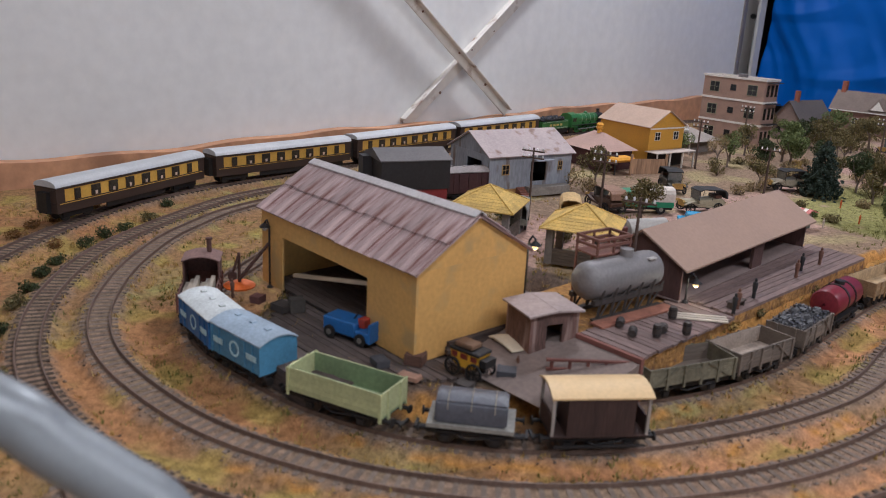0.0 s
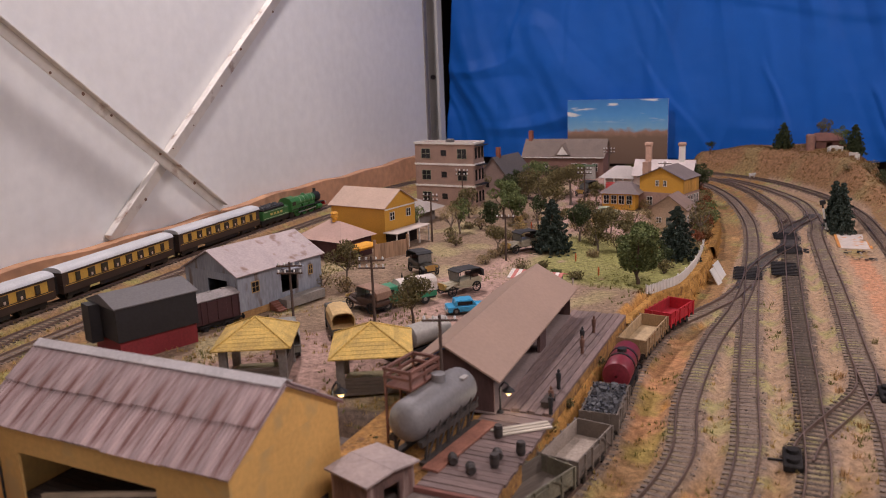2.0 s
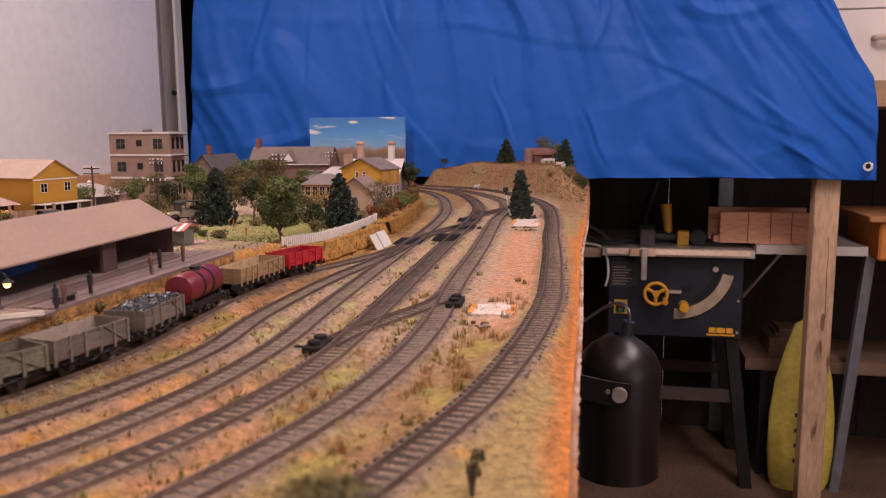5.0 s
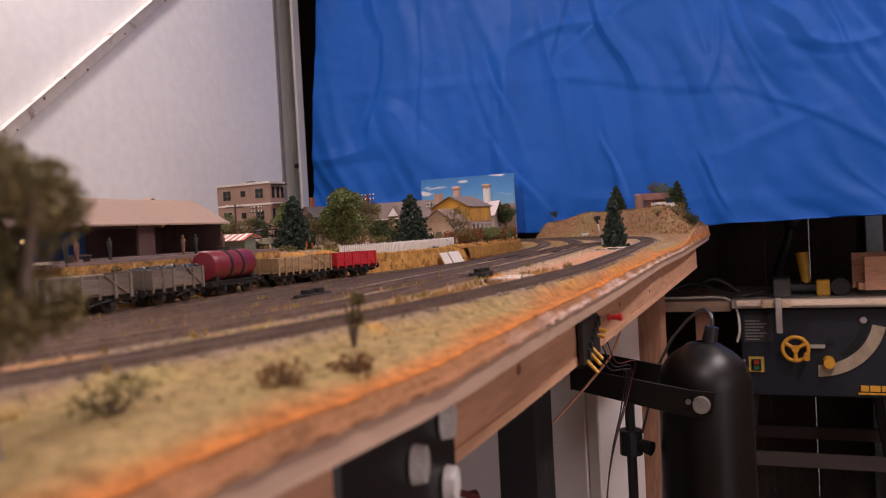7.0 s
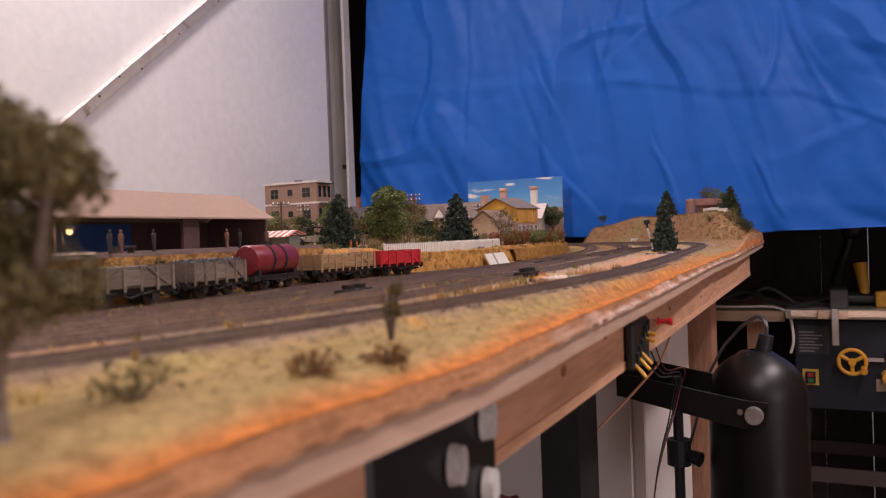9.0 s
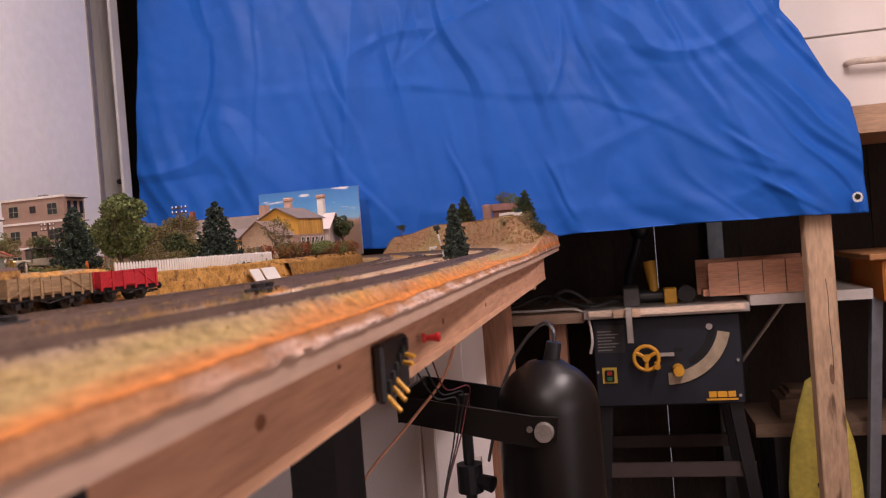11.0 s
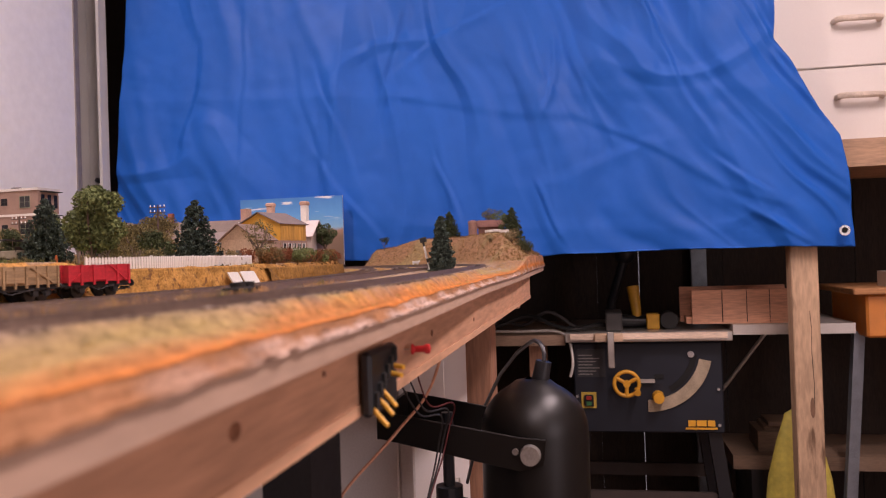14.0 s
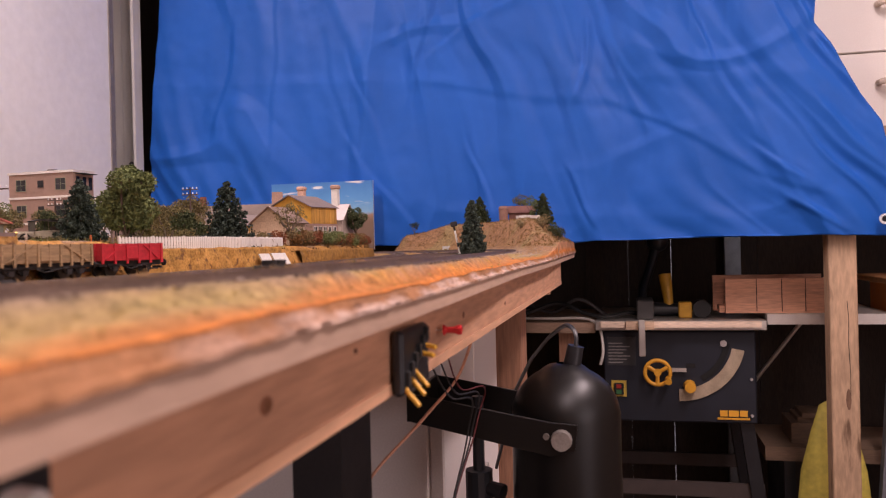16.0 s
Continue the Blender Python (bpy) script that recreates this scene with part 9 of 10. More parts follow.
def saloon(label, m, body, L=0.050, H=0.0165, van=False):
    t = thing("model_car", label, "car", m)
    bm = bmesh.new()
    prism(bm, [(-L / 2, 0.003), (L / 2, 0.003), (L / 2, 0.0085), (L * 0.20, 0.0098), (-L / 2, 0.0098)], -0.0105, 0.0105)
    part("body", bevel(bm, 0.0008), body, t)
    a = -L * 0.48 if van else -L * 0.30
    bm = bmesh.new()
    prism(bm, [(a - 0.002, 0.0099), (L * 0.20, 0.0099), (L * 0.10, H), (a, H)], -0.0092, 0.0092)
    part("cabin", bevel(bm, 0.0006), body, t)
    for s in (-1, 1):
        part("side_glass", boxes((a + 0.002 if not van else L * 0.0, L * 0.09, s * 0.0093 - 0.0002, s * 0.0093 + 0.0002, 0.0108, H - 0.0015)), M_DARKGLASS, t)
        for x in (-L / 2, L / 2):
            part("lamp", boxes((x - 0.0004, x + 0.0004, s * 0.0085 - 0.0015, s * 0.0085 + 0.0015, 0.006, 0.008)), mat("lamp_glass", (0.6, 0.58, 0.5)), t)
    part("bumper", boxes((L / 2 - 0.0002, L / 2 + 0.0012, -0.010, 0.010, 0.003, 0.0045)), M_ALU, t)
    part("bumper", boxes((-L / 2 - 0.0012, -L / 2 + 0.0002, -0.010, 0.010, 0.003, 0.0045)), M_ALU, t)
    vehicle_wheels(t, (-L * 0.3, L * 0.3), 0.0092, 0.0042)
    return t


saloon("bright sky blue saloon car parked behind the shed", at_road(-0.515, 0.232, 35), mat("car_skyblue", (0.06, 0.36, 0.62), 0.3, 0, 0.08, 30))
saloon("small red delivery van on the far road", at_road(-0.56, 1.14, -80), mat("van_red", (0.36, 0.03, 0.025), 0.4), 0.046, 0.022, True)
saloon("pale green car parked under the trees", at_road(-0.505, 0.88, 20), mat("car_pale_green", (0.42, 0.45, 0.30), 0.4), 0.046)


def tanker():
    t = thing("tanker_lorry", "grey tanker lorry parked beside the goods shed", "lorry", at_road(-0.505, 0.080, -112))
    part("chassis", boxes((-0.04, 0.04, -0.008, 0.008, 0.005, 0.0085)), M_UNDER, t)
    bm = bmesh.new()
    lathe(bm, [(0.001, -0.026), (0.009, -0.0255), (0.0118, -0.0235), (0.0118, 0.0235), (0.009, 0.0255), (0.001, 0.026)], 22, pose(-0.014, 0, 0.0202, 0, 90, 0))
    part("barrel", bm, mat("tanker_grey", (0.38, 0.36, 0.33), 0.5, 0.2, 0.15, 40), t, smooth=True)
    bm = bmesh.new()
    prism(bm, [(0.0135, 0.0086), (0.036, 0.0086), (0.036, 0.015), (0.029, 0.017), (0.026, 0.026), (0.014, 0.027)], -0.0112, 0.0112)
    part("cab", bevel(bm, 0.0008), mat("cab_maroon", (0.12, 0.035, 0.03), 0.5), t, "dark maroon cab")
    part("windscreen", boxes((0.0268, 0.0288, -0.009, 0.009, 0.0185, 0.0242)), M_DARKGLASS, t)
    vehicle_wheels(t, (-0.028, -0.018, 0.024), 0.0102, 0.0056)


tanker()
kiosk = thing("striped_kiosk", "small kiosk with a red and white striped roof", "kiosk", pose(-0.468, 0.352, ground_z(-0.468, 0.352), 0, 0, -4))
part("wall", boxes((-0.030, 0.030, -0.010, 0.010, 0, 0.018)), mat("kiosk_green", (0.13, 0.14, 0.11), 0.8), kiosk)
for k in range(14):
    c = mat("stripe_red", (0.50, 0.16, 0.13), 0.7) if k % 2 else mat("stripe_white", (0.70, 0.64, 0.58), 0.7)
    bm = bmesh.new()
    x0 = -0.035 + k * 0.005
    prism(bm, [(-0.018, 0.0165), (0.0, 0.024), (0.016, 0.019), (0.016, 0.0199), (0.0, 0.025), (-0.018, 0.0175)], x0, x0 + 0.005, axis="x")
    part("roof_stripe", bm, c, kiosk)

# ---- poles and lamps ----
M_POLE = wood("pole_wood", (0.10, 0.065, 0.05), 0.3, 0.85, "z", 40)


def telegraph_pole(x, y, top, arms=1, rz=0):
    z = ground_z(x, y) - 0.002
    t = thing("telegraph_pole", "dark timber telegraph pole with crossarm and white insulators", "pole", pose(x, y, z, 0, 0, rz), group="telegraph poles")
    h = top - z
    bm = bmesh.new()
    rod(bm, (0, 0, 0), (0, 0, h), 0.0017, 0.0012, 8)
    part("mast", bm, M_POLE, t, smooth=True)
    for k in range(arms):
        za = h - 0.004 - 0.008 * k
        part("crossarm", boxes((-0.014, 0.014, -0.0018, -0.0002, za - 0.0008, za + 0.0008)), M_POLE, t)
        for xx in (-0.012, -0.005, 0.005, 0.012):
            bm = bmesh.new()
            lathe(bm, [(0.0006, 0), (0.0011, 0.0006), (0.0009, 0.0018), (0.0011, 0.0024), (0.0003, 0.0032)], 8, pose(xx, -0.001, za + 0.0008))
            part("insulator", bm, mat("insulator_white", (0.75, 0.75, 0.74), 0.3), t)


for x, y, top, n, rz in ((-0.561, 0.096, 1.112, 2, 20), (-0.661, 0.093, 1.10, 2, 20), (-0.414, -0.055, 1.109, 1, 20), (-0.725, 0.578, 1.098, 2, 0), (-0.795, 0.87, 1.10, 2, 0), (-0.562, 0.49, 1.085, 1, 10), (-0.545, 0.87, 1.108, 2, 0), (-0.60, 1.30, 1.10, 2, 0), (-0.44, 1.12, 1.09, 2, 0)):
    telegraph_pole(x, y, top, n, rz)


def yard_lamp(x, y, base, top, rz, lit):
    t = thing("yard_lamp", ("lit" if lit else "unlit") + " black swan neck yard lamp on a post", "lamp", pose(x, y, base, 0, 0, rz))
    h = top - base
    bm = bmesh.new()
    tube(bm, [(0, 0, 0), (0, 0, h * 0.9), (0.001, 0, h * 0.98), (0.004, 0, h + 0.003), (0.007, 0, h + 0.001), (0.0075, 0, h - 0.002)], 0.0009, 6)
    part("post", bm, M_UNDER, t, smooth=True)
    bm = bmesh.new()
    lathe(bm, [(0.0012, 0.0025), (0.0022, 0.0015), (0.0052, -0.001), (0.0050, -0.0013), (0.0015, 0.001)], 16, pose(0.0075, 0, h - 0.003))
    part("shade", bm, M_UNDER, t, smooth=True)
    bm = bmesh.new()
    bmesh.ops.create_uvsphere(bm, u_segments=12, v_segments=8, radius=0.0026, matrix=pose(0.0075, 0, h - 0.0055))
    part("bulb", bm, glow("warm_bulb", (1.0, 0.66, 0.22), 2.2) if lit else mat("bulb_clear", (0.5, 0.48, 0.44), 0.2), t, smooth=True)
    bm = bmesh.new()
    rod(bm, (0, 0, 0), (0, 0, 0.002), 0.003, 0.002, 10)
    part("foot", bm, M_UNDER, t)


yard_lamp(-0.4685, -0.129, ground_z(-0.4685, -0.129), 1.072, 0, True)
yard_lamp(-0.3755, -0.028, 1.0222, 1.046, 0, True)
yard_lamp(-0.655, -0.264, 1.0005, 1.060, 180, False)


def lamp_spill(x, y, z):
    d = bpy.data.lights.new("yard_bulb", "POINT")
    d.energy, d.color, d.shadow_soft_size = 0.012, (1.0, 0.85, 0.6), 0.003
    new("yard_bulb", d).matrix_world = pose(x, y, z)


lamp_spill(-0.4605, -0.129, 1.0625)
lamp_spill(-0.3675, -0.028, 1.0365)

# ---- yard and platform clutter ----
DK = 1.0008
crane = thing("yard_crane", "rusty lattice crane on an orange round base", "crane", pose(-0.676, -0.283, 0.999, 0, 0, 60))
bm = bmesh.new()
lathe(bm, [(0.0, 0.0), (0.014, 0.0), (0.0145, 0.0015), (0.012, 0.003), (0.005, 0.0045), (0.0, 0.0046)], 24)
part("base", bm, mat("crane_orange", (0.78, 0.16, 0.02), 0.5, 0, 0.15, 60), crane, "bright orange base", True)
M_CR = mat("crane_rust", (0.09, 0.045, 0.035), 0.8, 0.2, 0.3, 60)
bm = bmesh.new()
rod(bm, (0, 0, 0.004), (0, 0, 0.032), 0.0014, n=8)
part("mast", bm, M_CR, crane)
for s in (-1, 1):
    bm = bmesh.new()
    rod(bm, (0, s * 0.003, 0.007), (0.030, s * 0.001, 0.045), 0.0012, n=6)
    part("jib", bm, M_CR, crane)
    bm = bmesh.new()
    rod(bm, (-0.008, s * 0.003, 0.006), (0, s * 0.002, 0.031), 0.0010, n=6)
    part("stay", bm, M_CR, crane)
for k in range(5):
    f = 0.15 + 0.17 * k
    part("lattice", boxes((0.030 * f - 0.0008, 0.030 * f + 0.0008, -0.003 + 0.002 * f, 0.003 - 0.002 * f, 0.007 + 0.038 * f, 0.0085 + 0.038 * f)), M_CR, crane)
bm = bmesh.new()
rod(bm, (-0.006, -0.004, 0.011), (-0.006, 0.004, 0.011), 0.004, n=12)
part("winch", bm, M_CR, crane)


def figurine(x, y, z, colour, h=0.0185, rz=0, label=""):
    """A tiny plain figure, one mesh."""
    bm, k = bmesh.new(), min(1.0, h / 0.0185) ** 1.5
    lathe(bm, [(0.0005, 0.0), (0.0022, 0.0004), (0.0020, h * 0.30), (0.0026, h * 0.48), (0.0031, h * 0.72), (0.0026, h * 0.80), (0.0010, h * 0.83), (0.0016, h * 0.88), (0.0016, h * 0.94), (0.0004, h)], 10, Matrix.Diagonal((0.8 * k, 0.6 * k, 1, 1)))
    return solid("figurine", bm, mat("figure_" + str(int(colour[0] * 100)) + str(int(colour[2] * 100)), colour, 0.7, 0, 0.25, 200), label or "tiny plain painted model figurine", "figurine", pose(x, y, z, 0, 0, rz), smooth=True)


ORANGE, BLACK, BROWN, PALE = (0.62, 0.13, 0.03), (0.025, 0.024, 0.026), (0.16, 0.08, 0.055), (0.5, 0.42, 0.34)
for x, y, c in ((-0.356, 0.151, BLACK), (-0.345, 0.033, BLACK), (-0.336, -0.019, BLACK), (-0.354, 0.189, BROWN), (-0.349, 0.125, BROWN), (-0.340, -0.005, BROWN)):
    figurine(x, y, 1.0224, c)
figurine(-0.694, -0.239, 0.999, ORANGE, 0.024)
figurine(-0.648, -0.305, DK, BROWN)
figurine(-0.4745, -0.262, DK, PALE, 0.019)
for x, y, c in ((-0.415, 0.455, ORANGE), (-0.465, 0.52, ORANGE), (-0.655, 0.335, BLACK), (-0.50, 0.78, PALE), (-0.60, 0.72, ORANGE), (-0.43, 0.38, PALE), (-0.52, 1.00, BLACK), (-0.40, -0.21, BROWN)):
    figurine(x, y, ground_z(x, y) + (0.0 if ground_z(x, y) > 1.003 else 0.001) if y > -0.1 else DK, c, 0.0125)

tr = thing("yard_tractor", "blue yard tractor with a red seat", "tractor", pose(-0.519, -0.272, DK, 0, 0, 195))
M_TB = mat("tractor_blue", (0.035, 0.15, 0.42), 0.45, 0, 0.15, 40)
part("body", bevel(boxes((-0.010, 0.022, -0.0095, 0.0095, 0.0045, 0.0165)), 0.0012), M_TB, tr)
part("rear_tray", bevel(boxes((-0.024, -0.0102, -0.010, 0.010, 0.004, 0.0115)), 0.0008), M_TB, tr)
part("rear_panel", boxes((-0.025, -0.0232, -0.010, 0.010, 0.004, 0.0195)), M_TB, tr)
part("seat", bevel(boxes((-0.015, -0.0085, -0.004, 0.004, 0.0117, 0.0195)), 0.0008), mat("seat_red", (0.4, 0.05, 0.03), 0.6), tr, "red seat")
bm = bmesh.new()
rod(bm, (-0.002, 0, 0.0166), (-0.006, 0, 0.022), 0.0006, n=6)
part("steering_column", bm, M_UNDER, tr)
vehicle_wheels(tr, (-0.016, 0.014), 0.0098, 0.0052)


def carriage():
    t = thing("toy_carriage", "yellow and black horse carriage with red windows", "carriage", pose(-0.417, -0.243, DK, 0, 0, 8))
    M = mat("carriage_yellow", (0.72, 0.40, 0.03), 0.45, 0, 0.12, 40)
    bm = bmesh.new()
    prism(bm, [(-0.011, 0.011), (-0.007, 0.0075), (0.007, 0.0075), (0.011, 0.011), (0.0125, 0.0185), (-0.0125, 0.0185)], -0.007, 0.007)
    part("body", bm, M, t)
    part("window_band", boxes((-0.011, 0.011, -0.0073, 0.0073, 0.0140, 0.0178)), mat("carriage_red", (0.20, 0.03, 0.025), 0.4), t)
    for x in (-0.0045, 0.0045):
        part("pillar", boxes((x - 0.0012, x + 0.0012, -0.0076, 0.0076, 0.0139, 0.0182)), M, t)
    part("roof", bevel(boxes((-0.0135, 0.0135, -0.0082, 0.0082, 0.0186, 0.0212)), 0.0008), M_UNDER, t, "black roof")
    part("luggage", bevel(boxes((-0.010, 0.006, -0.006, 0.006, 0.0213, 0.025)), 0.0008), mat("luggage_brown", (0.16, 0.09, 0.05), 0.8), t)
    part("box_seat", boxes((0.0127, 0.0185, -0.006, 0.006, 0.0115, 0.017)), M_UNDER, t)
    vehicle_wheels(t, (-0.009, 0.010), 0.0085, 0.0068, True)
    part("axle_beam", boxes((-0.012, 0.014, -0.0015, 0.0015, 0.0055, 0.0075)), M_UNDER, t)


carriage()
tb = thing("work_table", "small rough table with a pale sagging sheet on top", "table", pose(-0.424, -0.196, DK, 0, 0, -12))
bm = bmesh.new()
prism(bm, [(-0.016, 0.0105), (-0.008, 0.0125), (0.004, 0.0118), (0.016, 0.0102), (0.016, 0.0092), (0.004, 0.0108), (-0.008, 0.0114), (-0.016, 0.0095)], -0.007, 0.007)
part("top", bm, mat("sheet_cream", (0.66, 0.58, 0.44), 0.8, 0, 0.1, 40), tb, "pale cream sheet")
for x in (-0.012, 0.012):
    for y in (-0.005, 0.005):
        part("leg", boxes((x - 0.0008, x + 0.0008, y - 0.0008, y + 0.0008, 0, 0.010)), M_UNDER, tb)


def crate(x, y, z, s, c, rz, name="crate", label="small dark wooden crate in the yard"):
    t = thing(name, label, "crate", pose(x, y, z, 0, 0, rz))
    m = wood("crate_" + str(int(c[0] * 1000)), c, 0.3, 0.85, "x", 40)
    part("box", boxes((-s[0], s[0], -s[1], s[1], 0.0, s[2])), m, t)
    for k in (-0.8, 0.8):
        part("batten", boxes((k * s[0] - 0.0006, k * s[0] + 0.0006, -s[1] - 0.0004, s[1] + 0.0004, -0.0, s[2] + 0.0004)), m, t)


def barrel(x, y, z, h=0.010, r=0.0034, c=(0.05, 0.04, 0.035), tip=False):
    t = thing("barrel", "small dark barrel" + (" lying on its side" if tip else " standing on the planks"), "barrel", pose(x, y, z + (r if tip else 0), 90 if tip else 0, 0, 30 if tip else 0))
    bm = bmesh.new()
    lathe(bm, [(0.0, 0.0), (r * 0.85, 0.0), (r, h * 0.35), (r, h * 0.65), (r * 0.85, h), (0.0, h - 0.0004)], 14)
    part("cask", bm, mat("barrel_dark", c, 0.7, 0, 0.3, 80), t, smooth=True)
    for f in (0.22, 0.78):
        bm = bmesh.new()
        lathe(bm, [(r * 0.97, h * f - 0.0005), (r * 1.03, h * f - 0.0004), (r * 1.03, h * f + 0.0004), (r * 0.97, h * f + 0.0005)], 14)
        part("hoop", bm, M_UNDER, t)


for x, y, tip in ((-0.361, -0.071, False), (-0.347, -0.115, False), (-0.362, -0.124, True), (-0.336, -0.091, False), (-0.379, -0.116, True), (-0.352, -0.098, True)):
    barrel(x, y, 1.0224, tip=tip)
for x, y, s, c, rz in ((-0.600, -0.285, (0.008, 0.006, 0.006), (0.06, 0.05, 0.045), 10), (-0.592, -0.276, (0.006, 0.006, 0.011), (0.08, 0.07, 0.06), -20), (-0.628, -0.292, (0.005, 0.005, 0.006), (0.16, 0.07, 0.06), 25), (-0.566, -0.315, (0.006, 0.004, 0.005), (0.04, 0.035, 0.035), 0), (-0.454, -0.262, (0.007, 0.006, 0.008), (0.13, 0.07, 0.05), 30), (-0.467, -0.285, (0.007, 0.005, 0.005), (0.07, 0.07, 0.08), -15), (-0.437, -0.282, (0.008, 0.004, 0.003), (0.40, 0.24, 0.17), 20), (-0.402, -0.262, (0.006, 0.005, 0.005), (0.06, 0.05, 0.045), 12), (-0.398, -0.224, (0.007, 0.006, 0.006), (0.07, 0.06, 0.05), 40)):
    crate(x, y, DK, s, c, rz)
crate(-0.480, -0.256, DK, (0.0028, 0.0022, 0.020), (0.035, 0.09, 0.05), 5, "fuel_pump", "narrow dark green fuel pump by the depot wall")
M_LOG = wood("log_dark", (0.07, 0.05, 0.042), 0.35, 0.85, "y", 40)
pile = thing("timber_stack", "stack of dark timbers against the depot wall", "timber stack", pose(-0.448, -0.205, DK, 0, 0, -3))
for k in range(11):
    part("timber", boxes((-0.010 + (k % 4) * 0.004, -0.0065 + (k % 4) * 0.004, -0.030 + random.uniform(-0.004, 0.004), 0.030 + random.uniform(-0.004, 0.004), (k // 4) * 0.0038, (k // 4) * 0.0038 + 0.0034)), M_LOG, pile)
planks = thing("plank_pile", "pale new planks lying across the platform", "timber", pose(-0.348, -0.052, 1.0225, 0, 0, 40))
for k in range(5):
    part("plank", boxes((-0.022 + random.uniform(-0.003, 0.003), 0.022, -0.006 + k * 0.0026, -0.0038 + k * 0.0026, 0.0, 0.0012 + 0.0008 * (k % 2))), wood("pale_plank", (0.5, 0.44, 0.36)), planks)
seat = thing("platform_bench", "dark bench on the goods platform", "bench", pose(-0.344, 0.0, 1.0224, 0, 0, 0))
part("seat", boxes((-0.004, 0.004, -0.010, 0.010, 0.0045, 0.0056)), M_LOG, seat)
for y in (-0.008, 0.008):
    part("leg", boxes((-0.0035, 0.0035, y - 0.0006, y + 0.0006, 0, 0.0044)), M_LOG, seat)

# ---- trackside ----
M_PAD = mat("slip_black", (0.030, 0.027, 0.026), 0.75, 0, 0.4, 60, 0.0003, 500, spec=0.12)


def point_motor(x, y, rz, h=1.0):
    z = ground_z(x, y)
    t = thing("point_motor", "black point motor housing beside the rails", "point motor", pose(x, y, z - 0.001, 0, 0, rz))
    part("housing", bevel(boxes((-0.007, 0.007, -0.017, 0.017, 0.0, 0.0055 * h)), 0.0008), M_PAD, t)
    for yy in (-0.008, 0.008):
        bm = bmesh.new()
        rod(bm, (0, yy, 0.0054 * h), (0, yy, 0.0085 * h), 0.0048, n=16)
        part("coil", bm, M_PAD, t, smooth=True)
    part("throw_bar", boxes((-0.018, -0.0068, -0.001, 0.001, 0.001, 0.002)), M_UNDER, t)


for x, y, rz in ((-0.158, 0.035, 4), (-0.083, 0.19, 4), (-0.16, 0.80, 0)):
    point_motor(x, y, rz, 0.4 if y > 0.3 else 1.0)

for x, y, w, l, rz in ((-0.236, 0.63, 0.034, 0.075, 4), (-0.188, 0.665, 0.030, 0.085, 4), (-0.185, 0.79, 0.032, 0.06, 4), (-0.195, 0.90, 0.034, 0.06, 6)):
    pad = thing("turnout_pad", "black plastic turnout base with oily sleepers", "turnout", pose(x, y, float(rail_z(x, y)) - 0.0034, 0, 0, rz))
    part("plate", boxes((-w / 2, w / 2, -l / 2, l / 2, 0, 0.0011)), M_PAD, pad)
    for k in range(int(l / 0.009)):
        part("timber", boxes((-w / 2 - 0.003, w / 2 + 0.003, -l / 2 + 0.009 * k, -l / 2 + 0.009 * k + 0.004, 0.0008, 0.0019)), M_PAD, pad)
M_CONC = mat("concrete_white", (0.62, 0.54, 0.48), 0.9, 0, 0.15, 60, 0.0004, 400, dirt=(0.60, 0.30, 0.14), dirt_amount=0.18)
for x, y, w, l in ((-0.046, 0.172, 0.038, 0.040), (-0.090, 0.895, 0.050, 0.12)):
    z = ground_z(x, y)
    slab = thing("concrete_slab", "pale plaster slab with orange stained ends between the tracks", "slab", pose(x, y, z - 0.001, 0, 0, 3))
    part("slab", bevel(boxes((-w / 2, w / 2, -l / 2, l / 2, 0, 0.0026)), 0.0006), M_CONC, slab)
    for e in (-1, 1):
        part("orange_end", boxes((e * w * 0.47 - 0.0022, e * w * 0.47 + 0.0022, -l / 2 + 0.001, l / 2 - 0.001, 0.0027, 0.0033)), mat("stain_orange", (0.66, 0.27, 0.06), 0.9), slab)
rng = random.Random(31)
for cx, cy, n in ((-0.085, 0.80, 9), (-0.08, 0.745, 11), (-0.045, 0.11, 5), (-0.112, 0.955, 7), (-0.20, 1.02, 6)):
    for k in range(n):
        x, y = cx + rng.uniform(-0.018, 0.018), cy + rng.uniform(-0.012, 0.012)
        a, b = rng.uniform(0.001, 0.007), rng.uniform(0.0006, 0.002)
        c = rng.choice(((0.04, 0.035, 0.03), (0.09, 0.05, 0.04), (0.35, 0.28, 0.22)))
        bm = bmesh.new()
        prism(bm, [(-a, 0), (a, 0), (a * 0.9, b), (-a * 0.7, b * 1.4)], -b, b)
        solid("scrap_piece", bm, mat("scrap_" + str(int(c[0] * 100)), c, 0.8), "bit of dark scrap lying on the ground", "scrap", pose(x, y, max(ground_z(x, y), ground_z(x + 0.004, y)) + 0.0016, 0, 0, rng.uniform(0, 180)))
sig = thing("leaning_post", "leaning white and black banded signal post", "post", pose(-0.129, 0.968, ground_z(-0.129, 0.968) - 0.001, 0, -12, 0))
for k in range(7):
    bm = bmesh.new()
    rod(bm, (0, 0, k * 0.0066), (0, 0, k * 0.0066 + 0.0066), 0.0016, n=8)
    part("band", bm, M_UNDER if k in (2, 6) else M_PICKET, sig)
part("signal_head", bevel(boxes((-0.004, 0.006, -0.003, 0.003, 0.0462, 0.054)), 0.0008), M_UNDER, sig)
bm = bmesh.new()
rod(bm, (0, 0, 0), (0, 0, 0.003), 0.004, 0.003, 10)
part("foot", bm, M_PICKET, sig)


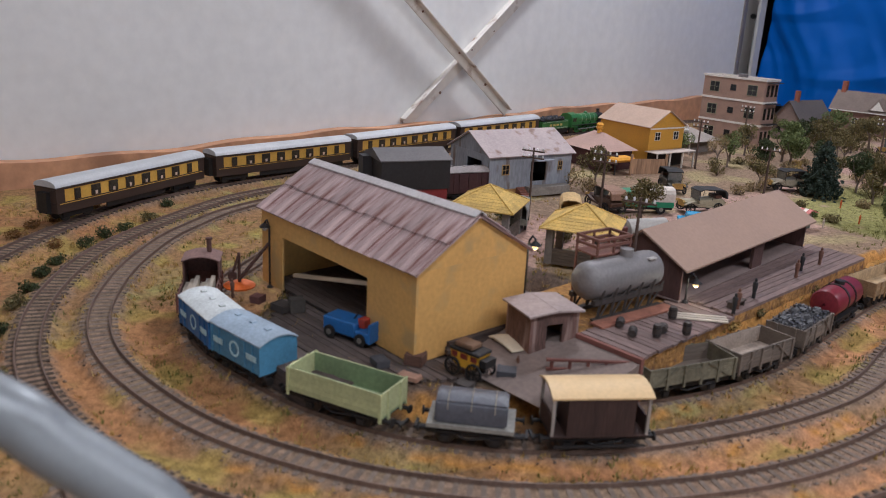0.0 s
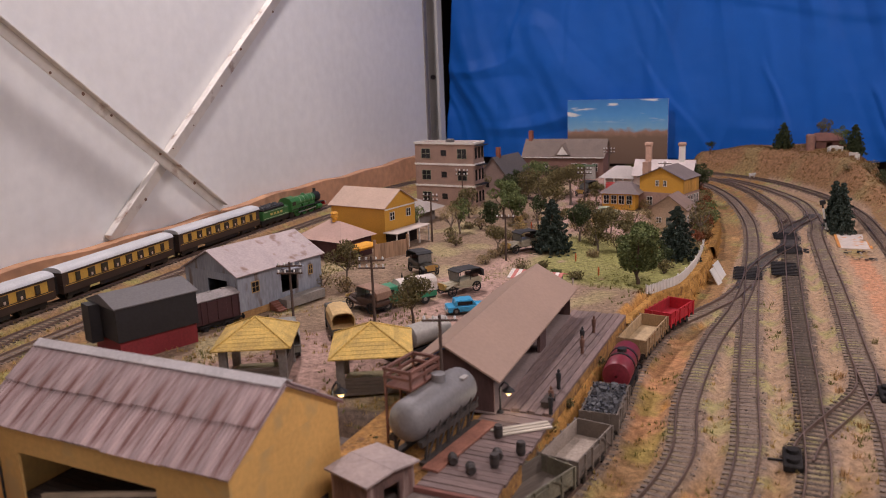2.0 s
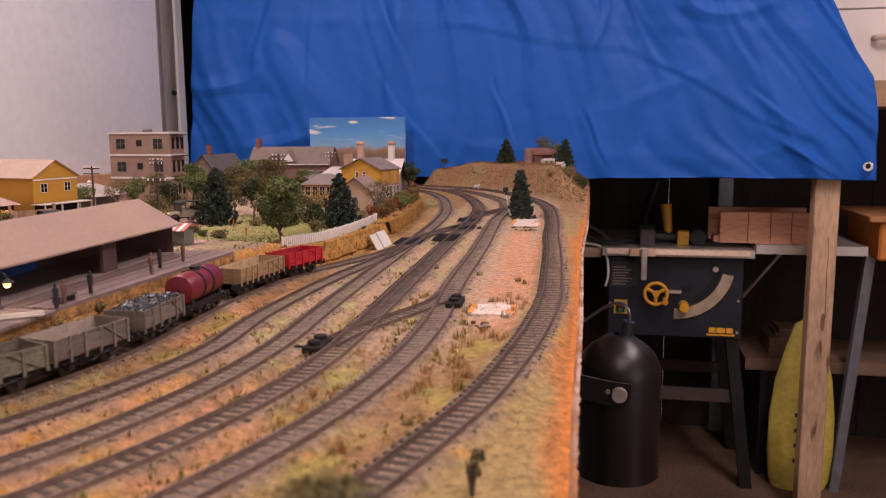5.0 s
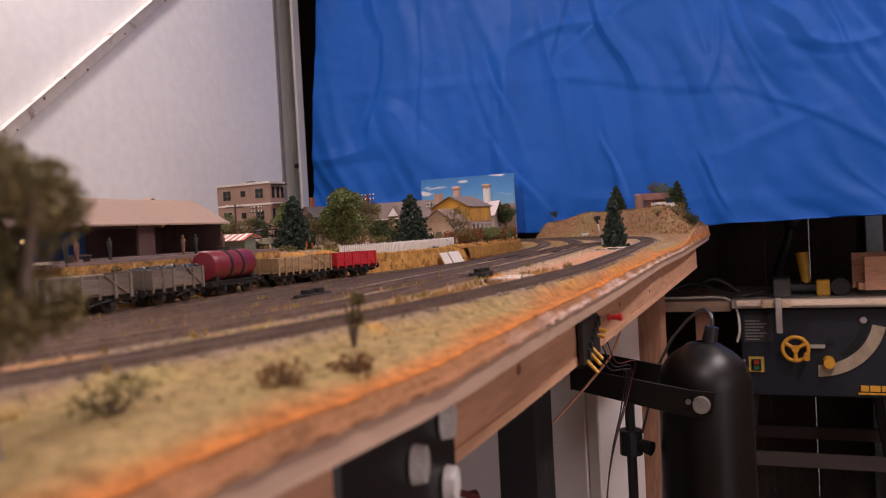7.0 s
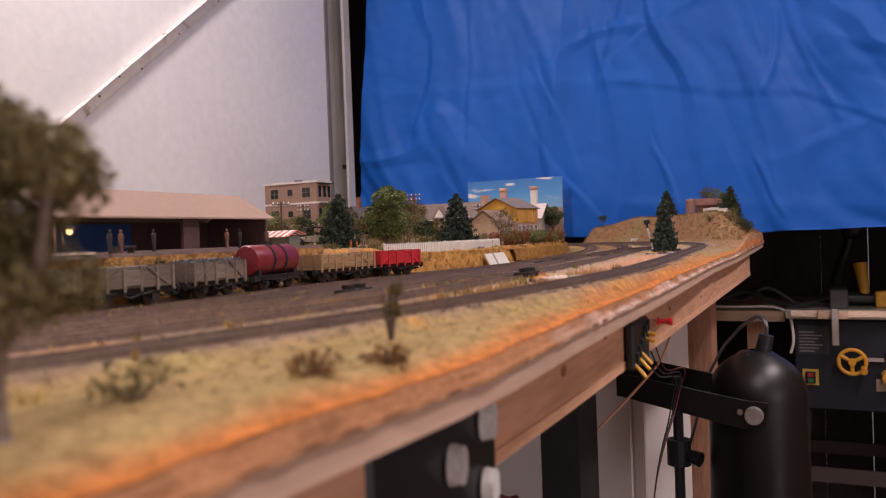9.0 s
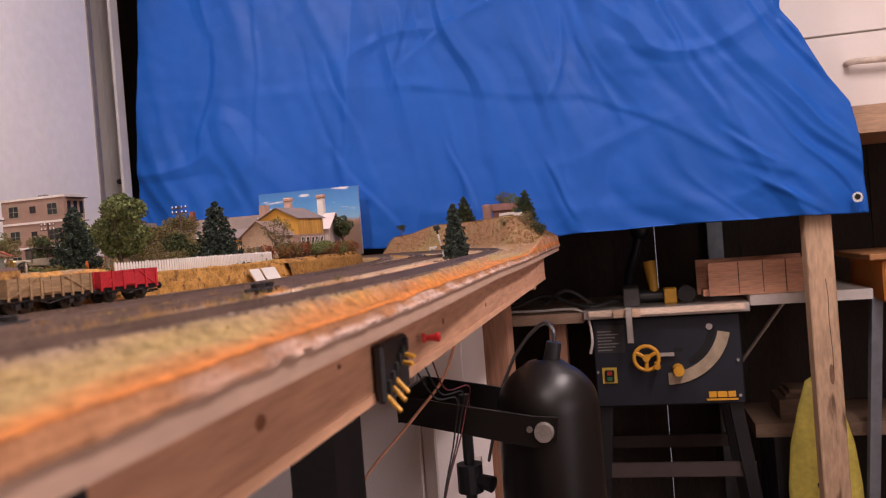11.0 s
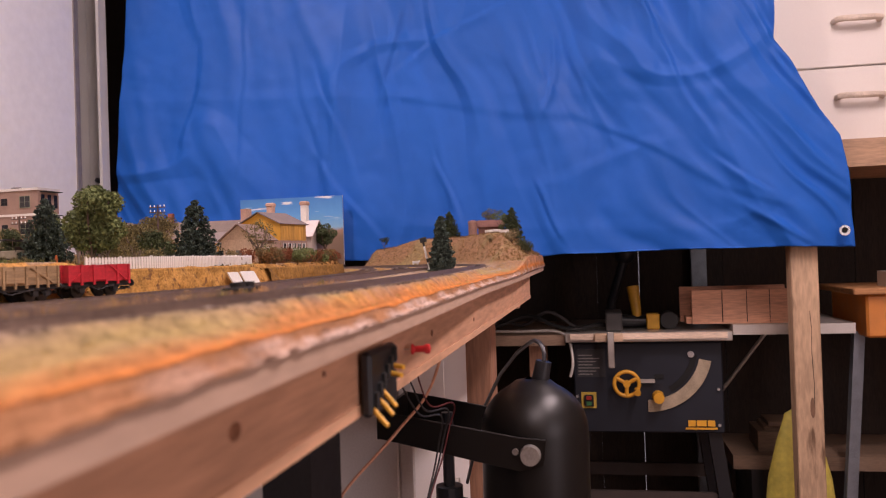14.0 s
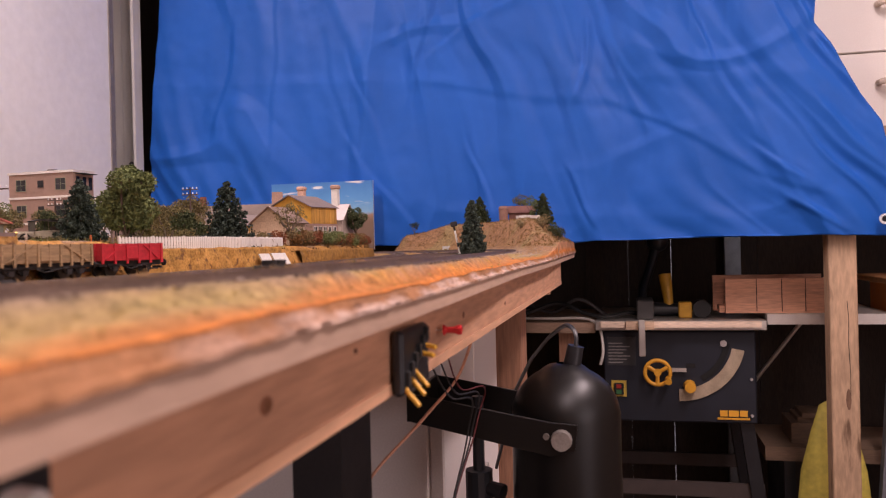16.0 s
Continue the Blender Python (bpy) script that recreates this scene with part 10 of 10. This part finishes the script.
def cow(x, y, rz, c):
    bm = bmesh.new()
    box(bm, -0.008, 0.007, -0.0028, 0.0028, 0.0055, 0.0118)
    box(bm, 0.0068, 0.0115, -0.0016, 0.0016, 0.0085, 0.0125)
    for a in (-0.0068, 0.0052):
        for b in (-0.002, 0.002):
            box(bm, a - 0.0008, a + 0.0008, b - 0.0008, b + 0.0008, 0.0, 0.0056)
    box(bm, -0.0088, -0.0079, -0.0004, 0.0004, 0.005, 0.011)
    solid("cow_model", bevel(bm, 0.0005), mat("cow_" + str(int(c[0] * 100)), c, 0.7, 0, 0.1, 120), "tiny plain white cow model on the hill", "cow model", pose(x, y, ground_z(x, y), 0, 0, rz))


for x, y, rz, c in ((-0.115, 1.63, 20, (0.7, 0.66, 0.6)), (-0.102, 1.615, 160, (0.7, 0.66, 0.6)), (-0.125, 1.61, 80, (0.66, 0.62, 0.56)), (-0.075, 1.52, 10, (0.62, 0.55, 0.48)), (-0.065, 1.515, 70, (0.7, 0.66, 0.6)), (-0.30, 1.60, 40, (0.6, 0.58, 0.55))):
    cow(x, y, rz, c)

# ---- bent tube frame at the layout's end ----
stand = thing("tube_stand", "bent grey painted steel tube stand at the table end", "stand")
arc = [Vector(p) for p in ((-0.470, -0.80, 0.02), (-0.470, -0.80, 0.90), (-0.462, -0.775, 1.03), (-0.405, -0.68, 1.115), (-0.330, -0.595, 1.137), (-0.2985, -0.569, 1.130), (-0.2874, -0.5564, 1.1175), (-0.2766, -0.5441, 1.1061), (-0.2631, -0.5325, 1.0931), (-0.240, -0.535, 1.070), (-0.205, -0.60, 1.045), (-0.180, -0.72, 1.02), (-0.175, -0.795, 0.95), (-0.175, -0.80, 0.80), (-0.175, -0.80, 0.02))]
smooth_arc = []
for a, b, c, d in zip([arc[0]] + arc, arc, arc[1:], arc[2:] + [arc[-1]]):
    for i in range(6):
        q = i / 6
        smooth_arc.append(0.5 * (2 * b + (c - a) * q + (2 * a - 5 * b + 4 * c - d) * q * q + (3 * b - a - 3 * c + d) * q ** 3))
bm = bmesh.new()
tube(bm, smooth_arc + [arc[-1]], 0.0098, 16)
part("tube", bm, mat("tube_grey", (0.25, 0.27, 0.285), 0.4, 0.2, 0.08, 20), stand, "grey steel tube", True)
for x in (-0.470, -0.175):
    bm = bmesh.new()
    lathe(bm, [(0.0, 0.0), (0.016, 0.0), (0.016, 0.012), (0.011, 0.022)], 18, pose(x, -0.80, 0))
    part("rubber_foot", bm, mat("rubber_black", (0.02, 0.02, 0.02)), stand)

# ---- clutter on the far bench ----
cable([(-0.30, 2.10, 0.79), (-0.18, 2.085, 0.80), (-0.08, 2.09, 0.83), (0.0, 2.08, 0.80), (0.06, 2.07, 0.792), (0.12, 2.10, 0.80), (0.16, 2.12, 0.795)], 0.006, (0.02, 0.02, 0.022), "black power lead lying across the bench")
cable([(-0.25, 2.12, 0.785), (-0.12, 2.08, 0.785), (0.0, 2.075, 0.785), (0.04, 2.04, 0.76), (0.05, 2.02, 0.70), (0.042, 2.02, 0.66)], 0.004, (0.62, 0.58, 0.52), "white twisted lead hanging over the bench edge")
cable([(-0.32, 2.15, 0.80), (-0.20, 2.13, 0.83), (-0.10, 2.12, 0.80), (-0.02, 2.10, 0.84), (0.06, 2.12, 0.79)], 0.005, (0.05, 0.045, 0.045), "dark coiled lead on the bench")
